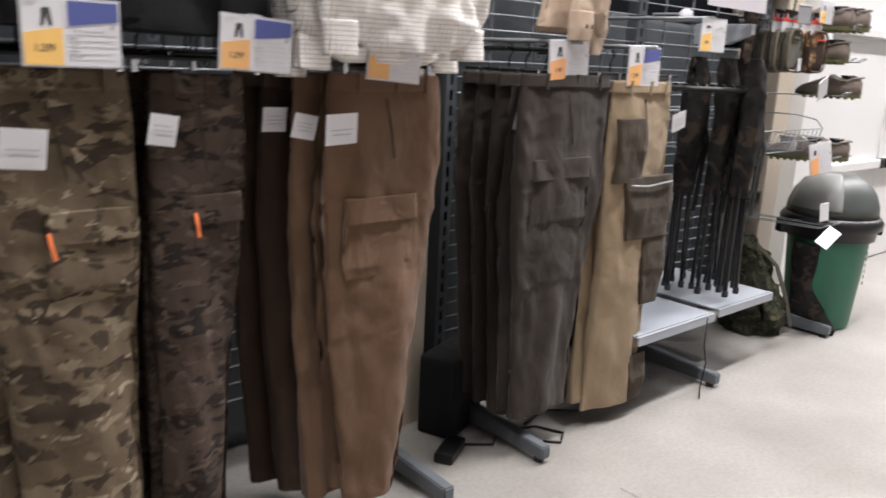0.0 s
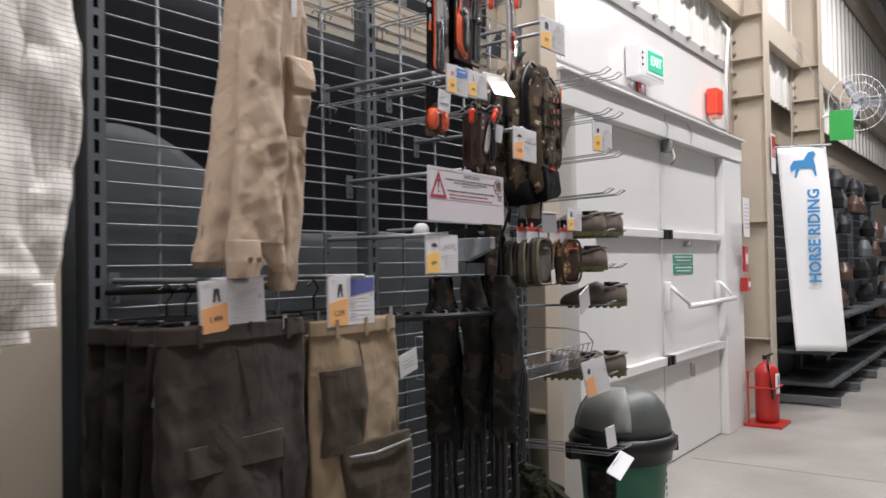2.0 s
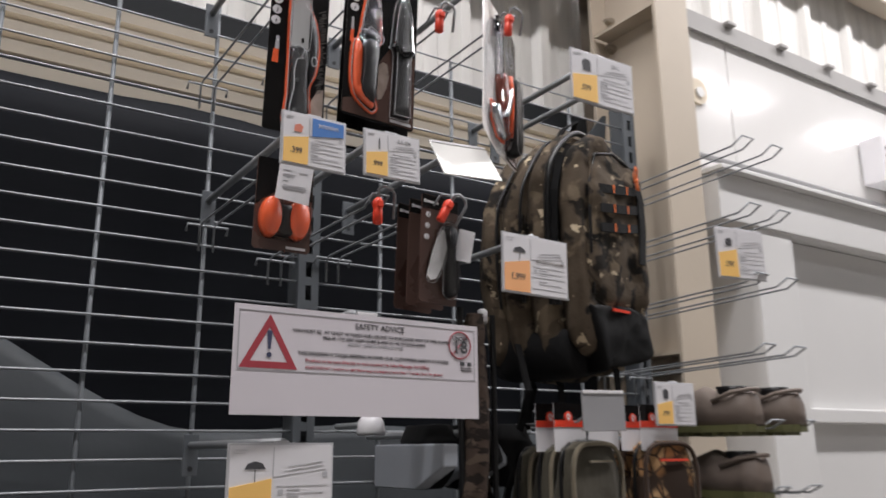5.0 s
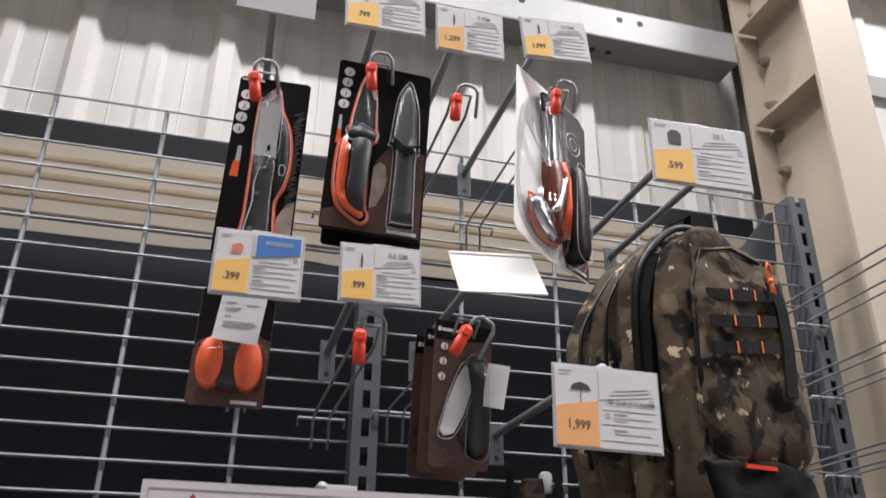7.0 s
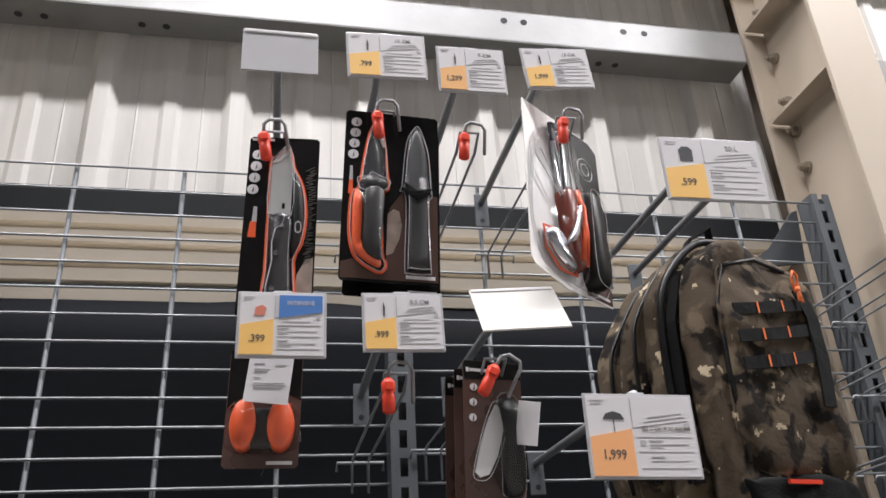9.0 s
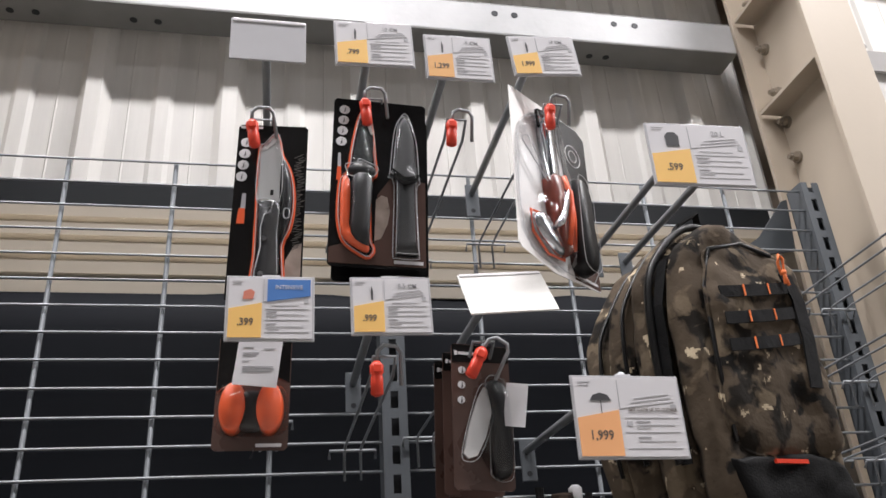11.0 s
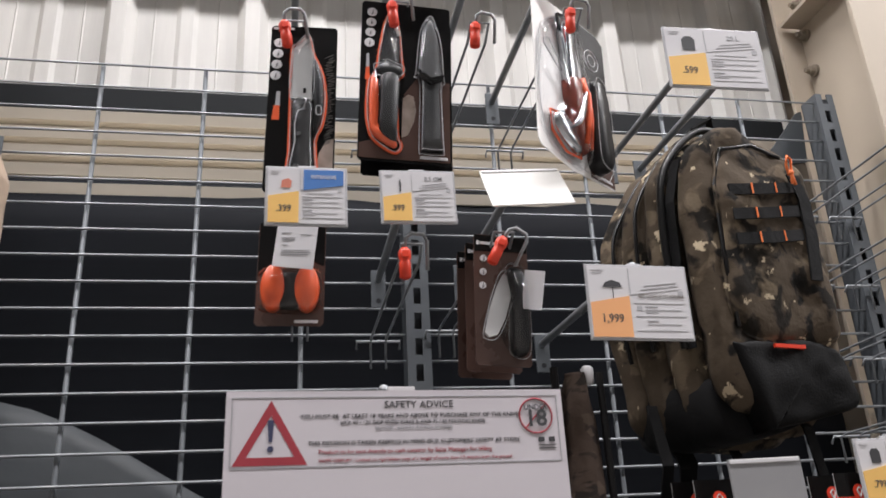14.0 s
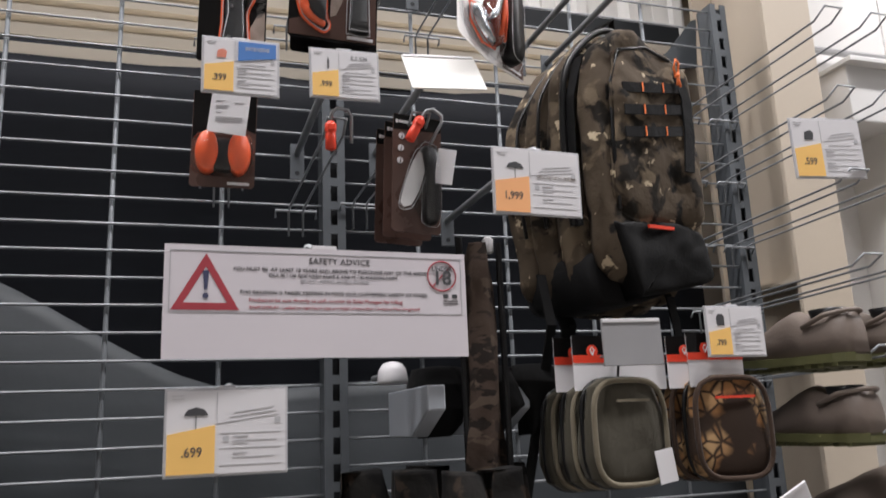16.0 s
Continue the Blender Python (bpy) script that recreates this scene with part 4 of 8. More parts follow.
def arm(x, z, tip=-0.452, label="grey steel display arm hooked on the wire grid", plate=0.075):
    a = thing("display_hook", (x, 0, z), label, "display hook", "display hooks")
    bm = bm_new()
    rod(bm, (0, -0.004, 0), (0, tip, 0), 0.0068, 10)
    part("bar", bm, ARM, a, smooth=True)
    bm = bm_new()
    box(bm, (0, -0.006, -plate / 2 + 0.02), (0.028, 0.004, plate), 0.001)
    br = part("bracket", bm, POST, a)
    bm = bm_new()
    rod(bm, (0, -0.008, -plate + 0.033), (0, -0.0085, -plate + 0.033), 0.005, 10)
    part("bracket_hole", bm, DARK, br)
    return a


def wire_hook(x, z, tip=-0.475, gap=0.028, label="double wire product hook on the grid", rise=0.0):
    """A two-wire peg with a cross bar and two prongs that hang on the grid."""
    h = thing("wire_hook", (x, 0, z), label, "product hook", "wire product hooks")
    bm = bm_new()
    g = gap / 2
    path_tube(bm, [(-g, -0.008, -0.05), (-g, -0.008, 0.0), (-g, -0.03, 0.004), (-g, tip + 0.03, 0.004 + rise), (-g, tip, 0.02 + rise), (g, tip, 0.02 + rise), (g, tip + 0.03, 0.004 + rise), (g, -0.03, 0.004), (g, -0.008, 0.0), (g, -0.008, -0.05)], 0.0023, 6)
    part("peg_wire", bm, WIRE, h, smooth=True)
    bm = bm_new()
    path_tube(bm, [(-0.04, -0.004, -0.012), (-0.04, -0.014, 0), (0.04, -0.014, 0), (0.04, -0.004, -0.012)], 0.0026, 6)
    part("cross_bar", bm, WIRE, h, smooth=True)
    return h


def lock(x, z, y=-0.475, rz=0, tilt=0):
    k = thing("hook_lock", (x, y, z), "red plastic anti-theft lock on a hook tip", "hook lock", "red hook locks", rz=rz, ry=tilt)
    bm = bm_new()
    lathe(bm, [(0.005, -0.026), (0.0078, -0.024), (0.0078, -0.004), (0.0068, 0.0), (0.0086, 0.003), (0.0086, 0.012), (0.005, 0.017)], 14)
    part("barrel", bm, RED, k, smooth=True)
    bm = bm_new()
    path_tube(bm, [(0.0, 0, 0.012), (0.002, 0, 0.032), (0.010, 0, 0.039), (0.026, 0, 0.037), (0.031, 0, 0.028), (0.031, 0.004, -0.012)], 0.0026, 7)
    part("shackle", bm, ARM, k, smooth=True)
    bm = bm_new()
    box(bm, (0, -0.0085, 0.006), (0.010, 0.004, 0.010), 0.001)
    part("tab", bm, RED, k)
    return k


# ---- price tickets ----
def ticket(x, z, w, h, price, heading="", panel=PANEL, header=None, y=-0.482, roll=0.0, yaw=0.0, tip=0.0, icon="knife", label="", hook=True, arm_z=None):
    """A printed price card in a clear holder; x, z is the middle."""
    t = thing("price_ticket", (x, y, z), label or "white price ticket with an orange price field", "price ticket", "price tickets", rz=yaw, ry=-roll, rx=tip)
    bm = bm_new()
    box(bm, (0, 0.001, 0), (w + 0.006, 0.003, h + 0.006), 0.001)
    part("holder", bm, PLATE, t, "clear plastic holder")
    bm = bm_new()
    box(bm, (0, -0.0012, 0), (w, 0.0012, h))
    card = part("card", bm, PAPER, t)
    bm = bm_new()
    sx, sz = w / 2, h / 2
    prism(bm, [(-sx + 0.001, -sz + 0.001), (-0.10 * w, -sz + 0.001), (-0.10 * w, 0.08 * h), (-sx + 0.001, -0.02 * h)], -0.0028, -0.0018)
    part("price_field", bm, panel, card)
    if price:
        word("price", price, 0.165 * h, (-0.29 * w, -0.0030, -0.24 * h), PRICEINK, card, bold=0.0002, squeeze=0.86)
    if header:
        bm = bm_new()
        prism(bm, [(-0.04 * w, 0.10 * h), (sx - 0.002, 0.2 * h), (sx - 0.002, sz - 0.002), (-0.04 * w, sz - 0.002)], -0.0028, -0.0018)
        part("header_field", bm, header, card)
        if heading:
            word("heading", heading, 0.10 * h, (0.22 * w, -0.0030, 0.34 * h), PAPER, card, squeeze=0.9)
    elif heading:
        word("heading", heading, 0.115 * h, (0.22 * w, -0.0022, 0.36 * h), GREYINK, card, bold=0.0001)
    bm = bm_new()
    low = 0.05 * w if icon == "umbrella" else -0.05 * w
    rows = [(low, 0.42 * w, -0.11 * h), (low, low + 0.13 * w, -0.145 * h), (low, 0.40 * w, -0.31 * h), (-0.46 * w, -0.34 * w, 0.44 * h), (-0.46 * w, -0.36 * w, 0.40 * h)]
    if icon != "umbrella":
        rows += [(low, low + 0.16 * w, -0.345 * h), (0.0, 0.34 * w, 0.045 * h)]
    bars(bm, rows, -0.0022, 0.006 * h)
    tagged(part("small_print", bm, FAINTINK, card, "print too small to read"), kind="stuff")
    if not header:
        for k, (x0, x1, zz) in enumerate(((0.06, 0.40, 0.255), (0.02, 0.42, 0.205))):
            bm = bm_new()
            box(bm, ((x0 + x1) / 2 * w, -0.0022, zz * h), ((x1 - x0) * w, 0.0004, 0.008 * h), 0, Euler((0, radians(-7), 0)).to_matrix())
            tagged(part("slanted_print", bm, FAINTINK, card, "slanted line of print"), kind="stuff")
    bm = bm_new()
    bars(bm, [(low, low + 0.13 * w, -0.065 * h), (low, low + 0.12 * w, -0.265 * h)], -0.0022, 0.012 * h)
    tagged(part("sub_heading", bm, GREYINK, card, "short dark heading"), kind="stuff")
    bm = bm_new()
    box(bm, (-0.085 * w, -0.0021, 0.28 * h), (0.006 * w, 0.0005, 0.38 * h))
    box(bm, (0.18 * w, -0.0021, 0.145 * h), (0.53 * w, 0.0005, 0.005 * h), 0, Euler((0, radians(-7), 0)).to_matrix())
    for zz in (-0.02, -0.20, -0.40):
        box(bm, (0.20 * w, -0.0021, zz * h), (0.52 * w, 0.0005, 0.004 * h))
    box(bm, (0.43 * w, -0.0021, 0.12 * h), (0.05 * w, 0.0005, 0.075 * h))
    if icon == "umbrella":
        box(bm, (-0.01 * w, -0.0021, -0.09 * h), (0.05 * w, 0.0005, 0.065 * h))
    tagged(part("rule", bm, FAINTINK, card), kind="stuff")
    bm = bm_new()
    if icon == "knife":
        prism(bm, [(-0.26 * w, 0.1 * h), (-0.24 * w, 0.1 * h), (-0.235 * w, 0.26 * h), (-0.25 * w, 0.36 * h), (-0.262 * w, 0.26 * h)], -0.0026, -0.0016)
    elif icon == "umbrella":
        prism(bm, [(-0.36 * w, 0.20 * h), (-0.33 * w, 0.27 * h), (-0.26 * w, 0.30 * h), (-0.19 * w, 0.27 * h), (-0.16 * w, 0.20 * h)], -0.0026, -0.0016)
        box(bm, (-0.26 * w, -0.0021, 0.12 * h), (0.006 * w, 0.0006, 0.18 * h))
    elif icon == "pack":
        prism(bm, [(-0.33 * w, 0.12 * h), (-0.20 * w, 0.12 * h), (-0.195 * w, 0.30 * h), (-0.23 * w, 0.36 * h), (-0.30 * w, 0.36 * h), (-0.335 * w, 0.30 * h)], -0.0026, -0.0016)
    elif icon == "trousers":
        prism(bm, [(-0.30 * w, 0.36 * h), (-0.22 * w, 0.36 * h), (-0.20 * w, 0.10 * h), (-0.235 * w, 0.10 * h), (-0.26 * w, 0.28 * h), (-0.285 * w, 0.10 * h), (-0.32 * w, 0.10 * h)], -0.0026, -0.0016)
    else:
        prism(bm, [(-0.33 * w, 0.14 * h), (-0.21 * w, 0.14 * h), (-0.19 * w, 0.26 * h), (-0.24 * w, 0.31 * h), (-0.32 * w, 0.27 * h)], -0.0026, -0.0016)
    part("picture", bm, INK if icon != "whistle" else plain("salmon_ink", (0.65, 0.22, 0.15), 0.5), card, "small product picture")
    bm = bm_new()
    box(bm, (0, 0.004, h / 2 + 0.001), (0.022, 0.004, 0.010), 0.001)
    part("clip", bm, PLATE, t, "clear clip on the arm end")
    return t


def blank_card(x, z, w, h, y=-0.482, roll=0, tip=0, yaw=0, label="empty frosted plastic ticket holder", mat=PLATE):
    t = thing("ticket_holder", (x, y, z), label, "ticket holder", "price tickets", rz=yaw, ry=-roll, rx=tip)
    bm = bm_new()
    box(bm, (0, 0, 0), (w, 0.003, h), 0.001)
    part("pocket", bm, mat, t)
    bm = bm_new()
    box(bm, (0, -0.001, h / 2 - 0.003), (w * 0.96, 0.004, 0.006), 0.001)
    part("top_lip", bm, PAPER, t)
    return t


# top row arms, tickets and pegs
for x, z in ((-0.240, 2.262), (-0.085, 2.272), (0.043, 2.266), (0.180, 2.275), (0.432, 2.143), (0.50, 2.125), (-0.222, 1.850), (-0.075, 1.865), (0.088, 1.878), (0.240, 1.737), (-0.225, 1.374), (-0.12, 1.566)):
    arm(x, z, -0.43 if x == 0.088 else -0.452)
blank_card(-0.236, 2.236, 0.108, 0.074, roll=0)
ticket(-0.081, 2.245, 0.113, 0.077, ".799", "10 CM", PANEL3, roll=2, label="white price ticket with orange field reading 799")
ticket(0.048, 2.231, 0.100, 0.079, "1,299", "9 CM", roll=1, label="white price ticket with orange field reading 1,299")
ticket(0.186, 2.248, 0.105, 0.072, "1,999", "13 CM", PANEL3, roll=5, label="tilted white price ticket with orange field reading 1,999")
ticket(0.418, 2.081, 0.158, 0.106, ".599", "20 L", PANEL3, y=-0.478, roll=-1, yaw=-3, icon="pack", label="white price ticket reading 599 beside the backpack")
ticket(-0.220, 1.804, 0.098, 0.077, ".399", "INTENSIVE", PANEL3, BLUE, y=-0.513, icon="whistle", label="price ticket with blue header reading 399")
ticket(-0.070, 1.822, 0.098, 0.073, ".999", "8.5 CM", PANEL3, roll=1, label="white price ticket with orange field reading 999")
# Blank face, whiter than the other tickets, paints the glare over its print.
blank_card(0.093, 1.855, 0.122, 0.086, y=-0.455, roll=4, tip=-30, label="price ticket flipped up, left blank white for its glare", mat=plain("glare_white_ticket", (0.80, 0.79, 0.76), 0.2))
um_ticket = ticket(0.237, 1.680, 0.145, 0.103, "1,999", "", PANEL2, y=-0.463, roll=-1, icon="umbrella", label="price ticket with umbrella picture reading 1,999")
ticket(-0.227, 1.318, 0.150, 0.106, ".699", "", PANEL3, y=-0.455, icon="umbrella", label="price ticket with umbrella picture reading 699")
ticket(0.805, 1.771, 0.138, 0.108, ".599", "", PANEL3, y=-0.480, roll=1, yaw=-6, icon="shoe", label="price ticket for shoes on a wire hook")
ticket(0.567, 1.444, 0.106, 0.077, ".799", "", PANEL3, y=-0.472, icon="pack", label="price ticket reading 799 above the brown pouch")
blank_card(0.374, 1.428, 0.104, 0.072, y=-0.474, roll=1, mat=FROSTED)

word("heading", "GET CLOSE UP TO ANIMALS.", 0.0066, (0.033, -0.0026, 0.0085), PRICEINK, um_ticket, squeeze=0.8)

# wire hooks with locks
wire_hook(-0.222, 1.795, -0.445)
for x, z, tl in ((-0.252, 2.092, -8), (-0.095, 2.140, -4), (0.030, 2.112, 4), (0.186, 2.152, 6), (-0.090, 1.742, 0), (0.040, 1.762, 28)):
    wire_hook(x + 0.012, z, -0.46)
    lock(x, z - 0.008, -0.472, tilt=tl)


# ---- advice notice ----
adv = thing("safety_notice", (-0.099, -0.462, 1.487), "white paper safety advice notice in a holder", "notice", rz=2.6, ry=0)
bm = bm_new()
nx = 20
pts = [(-0.2125 + 0.425 * i / nx, 0.0) for i in range(nx + 1)]
a = [bm.verts.new((x, y, 0.076)) for x, y in pts]
b = [bm.verts.new((x, y, -0.076)) for x, y in pts]
for i in range(nx):
    bm.faces.new((b[i], b[i + 1], a[i + 1], a[i]))
res = bmesh.ops.extrude_face_region(bm, geom=list(bm.faces))
for v in res["geom"]:
    if isinstance(v, bmesh.types.BMVert):
        v.co.y += 0.0015
bmesh.ops.recalc_face_normals(bm, faces=bm.faces)
sheet = part("sheet", bm, ADVICE, adv, smooth=False)
YP = -0.0005
word("title", "SAFETY ADVICE", 0.0125, (0.022, YP, 0.058), INK, adv)
for i, (s, z, sz, m, x) in enumerate((("YOU MUST BE  AT LEAST 18 YEARS AND ABOVE TO PURCHASE ANY OF THE KNIVES", 0.0445, 0.0074, INK, 0.015),
                                   ("SIKA 90 / 130 GRIP FIXED KNIFE & AXIS 75 / 85 FOLDING KNIFE", 0.0365, 0.0066, INK, 0.015),
                                   ("(8377027 , 8377031, 8377024, 8377028)", 0.0295, 0.0060, GREYINK, 0.015),
                                   ("THIS DECISION IS TAKEN KEEPING IN MIND OUR CUSTOMERS' SAFETY AT STORE", 0.0125, 0.0073, INK, 0.018),
                                   ("Product to be sent directly to cash counter by Sales Manager for billing", 0.002, 0.0075, REDINK, 0.005),
                                   ("KNIFE DISPLAY : Locked on rigid blister pegs at a height of more than 1.5 meters from the ground", -0.008, 0.0060, REDINK, 0.018))):
    word("line", s, sz, (x, YP, z), m, adv)
bm = bm_new()
for c, s in (((0, YP + 0.0001, 0.068), (0.41, 0.0005, 0.0009)), ((0, YP + 0.0001, -0.0145), (0.41, 0.0005, 0.0009)), ((-0.205, YP + 0.0001, 0.027), (0.0009, 0.0005, 0.082)), ((0.205, YP + 0.0001, 0.027), (0.0009, 0.0005, 0.082))):
    box(bm, c, s)
part("border", bm, GREYINK, adv)
bm = bm_new()
tri_o = [(-0.203, -0.012), (-0.116, -0.012), (-0.1595, 0.0645)]
tri_i = [(-0.1875, -0.0025), (-0.1315, -0.0025), (-0.1595, 0.046)]
for i in range(3):
    j = (i + 1) % 3
    vs = [bm.verts.new((x, YP, z)) for x, z in (tri_o[i], tri_o[j], tri_i[j], tri_i[i])]
    bm.faces.new(vs)
res = bmesh.ops.extrude_face_region(bm, geom=list(bm.faces))
for v in res["geom"]:
    if isinstance(v, bmesh.types.BMVert):
        v.co.y += 0.0004
bmesh.ops.recalc_face_normals(bm, faces=bm.faces)
part("warning_triangle", bm, REDINK, adv)
bm = bm_new()
prism(bm, [(-0.1635, 0.041), (-0.1555, 0.041), (-0.1575, 0.015), (-0.1615, 0.015)], YP - 0.0003, YP)
rod(bm, (-0.1595, YP - 0.0003, 0.007), (-0.1595, YP, 0.007), 0.0038, 16)
part("exclamation_mark", bm, plain("navy_ink", (0.04, 0.045, 0.10), 0.6), adv)
bm = bm_new()
path_tube(bm, [(0.175 + 0.022 * math.cos(k * math.pi / 16), YP, 0.042 + 0.022 * math.sin(k * math.pi / 16)) for k in range(32)], 0.0011, 6, True)
path_tube(bm, [(0.160, YP, 0.026), (0.190, YP, 0.058)], 0.0009, 6)
part("age_ring", bm, REDINK, adv)
word("age_mark", "18", 0.030, (0.175, YP - 0.0012, 0.038), INK, adv, bold=0.0006)
word("age_word", "UNDER", 0.0095, (0.175, YP - 0.0012, 0.0525), INK, adv, bold=0.0002)
bm = bm_new()
box(bm, (0.180, YP, 0.012), (0.008, 0.0006, 0.006))
box(bm, (0.194, YP, 0.012), (0.008, 0.0006, 0.006))
bars(bm, [(0.176, 0.199, 0.005), (0.176, 0.199, 0.001)], YP, 0.0012)
part("mark", bm, INK, adv, "plain dark marks")
bm = bm_new()
box(bm, (0.0, 0.003, 0.078), (0.035, 0.006, 0.006), 0.001)
part("clip", bm, PAPER, adv)


# ---- blister packs ----
def pack(name, x, z, w, h, label, card=CARDBLACK, y=-0.455, roll=0, yaw=0, tip=0):
    """A printed card hanging from a peg; the middle of its top edge is at x, z."""
    p = thing(name, (x, y, z), label, "blister pack", "blister packs", rz=yaw, ry=-roll, rx=tip)
    bm = bm_new()
    prism(bm, [(-w / 2, -h + 0.004), (-w / 2 + 0.004, -h), (w / 2 - 0.004, -h), (w / 2, -h + 0.004), (w / 2, -0.004), (w / 2 - 0.004, 0), (-w / 2 + 0.004, 0), (-w / 2, -0.004)], 0.0, 0.0016)
    part("card", bm, card, p)
    return p


def smooth_loop(pts, per=3):
    """A closed rounded curve through the corner points."""
    out, n = [], len(pts)
    for i in range(n):
        a, b, c, d = [Vector(pts[(i + k) % n]) for k in (-1, 0, 1, 2)]
        for k in range(per):
            t = k / per
            out.append(0.5 * (2 * b + (c - a) * t + (2 * a - 5 * b + 4 * c - d) * t * t + (3 * b - a - 3 * c + d) * t ** 3))
    return out


def blob(bm, outline, depth, y=0.0, seg=3):
    """A raised form with rounded shoulders over an outline in x and z."""
    outline = [(q.x, q.y) for q in smooth_loop(outline)]
    n = len(outline)
    cx, cz = sum(o[0] for o in outline) / n, sum(o[1] for o in outline) / n
    rings = []
    for s, d in ((1.0, 0.0), (0.97, 0.55), (0.9, 0.85), (0.78, 1.0)):
        rings.append([bm.verts.new((cx + (x - cx) * s, y - depth * d, cz + (z - cz) * (0.5 + 0.5 * s if s < 1 else 1))) for x, z in outline])
    for q, w in zip(rings, rings[1:]):
        for k in range(n):
            bm.faces.new((q[k], q[(k + 1) % n], w[(k + 1) % n], w[k]))
    bm.faces.new(rings[-1])
    bm.faces.new(rings[0][::-1])
    bmesh.ops.recalc_face_normals(bm, faces=bm.faces)
    return bm


def rim(p, outline, y, r=0.0009):
    """A pale plastic line that paints the glint along a clear shell."""
    bm = bm_new()
    path_tube(bm, [(q.x, y, q.y) for q in smooth_loop(outline)], r * 0.55, 5, True)
    part("shell_glint", bm, GLINTLINE, p, "pale line painting the glint on the clear shell", True)


def wide(outline, s):
    n = len(outline)
    cx, cz = sum(o[0] for o in outline) / n, sum(o[1] for o in outline) / n
    return [(cx + (x - cx) * s, cz + (z - cz) * (1 + (s - 1) * 0.35)) for x, z in outline]


def badges(p, x, z, n=4, r=0.0075, pitch=0.0185):
    for k in range(n):
        bm = bm_new()
        rod(bm, (x - 0.001 * k, -0.0004, z - pitch * k), (x - 0.001 * k, -0.0012, z - pitch * k), r, 18)
        b = part("round_badge", bm, PAPER, p, "round white feature badge")
        bm = bm_new()
        prism(bm, [(x - 0.001 * k - 0.001, z - pitch * k - 0.005), (x - 0.001 * k + 0.0015, z - pitch * k - 0.003), (x - 0.001 * k + 0.001, z - pitch * k + 0.005)], -0.0016, -0.0012)
        part("glyph", bm, INK, b)


def inset(outline, d):
    """The outline drawn in by d, for trays with a thin coloured edge."""
    n = len(outline)
    area = sum(outline[k][0] * outline[(k + 1) % n][1] - outline[(k + 1) % n][0] * outline[k][1] for k in range(n))
    sign = 1 if area > 0 else -1
    res = []
    for k in range(n):
        a, b = outline[k - 1], outline[(k + 1) % n]
        t = Vector((b[0] - a[0], b[1] - a[1])).normalized()
        res.append((outline[k][0] - sign * t.y * d, outline[k][1] + sign * t.x * d))
    return res


def tray(p, outline, edge=0.0044):
    """A moulded tray: thin orange rim, dark floor and a pale line painting the shell's glint."""
    loop = [(q.x, q.y) for q in smooth_loop(outline)]
    bm = bm_new()
    prism(bm, loop, -0.0034, 0.0)
    part("orange_tray", bm, ORANGE, p, "orange tray edge")
    bm = bm_new()
    prism(bm, inset(loop, edge), -0.0042, -0.001)
    part("inner_tray", bm, CARDBLACK, p)
    rim(p, inset(outline, edge * 0.7), -0.0046, 0.0011)


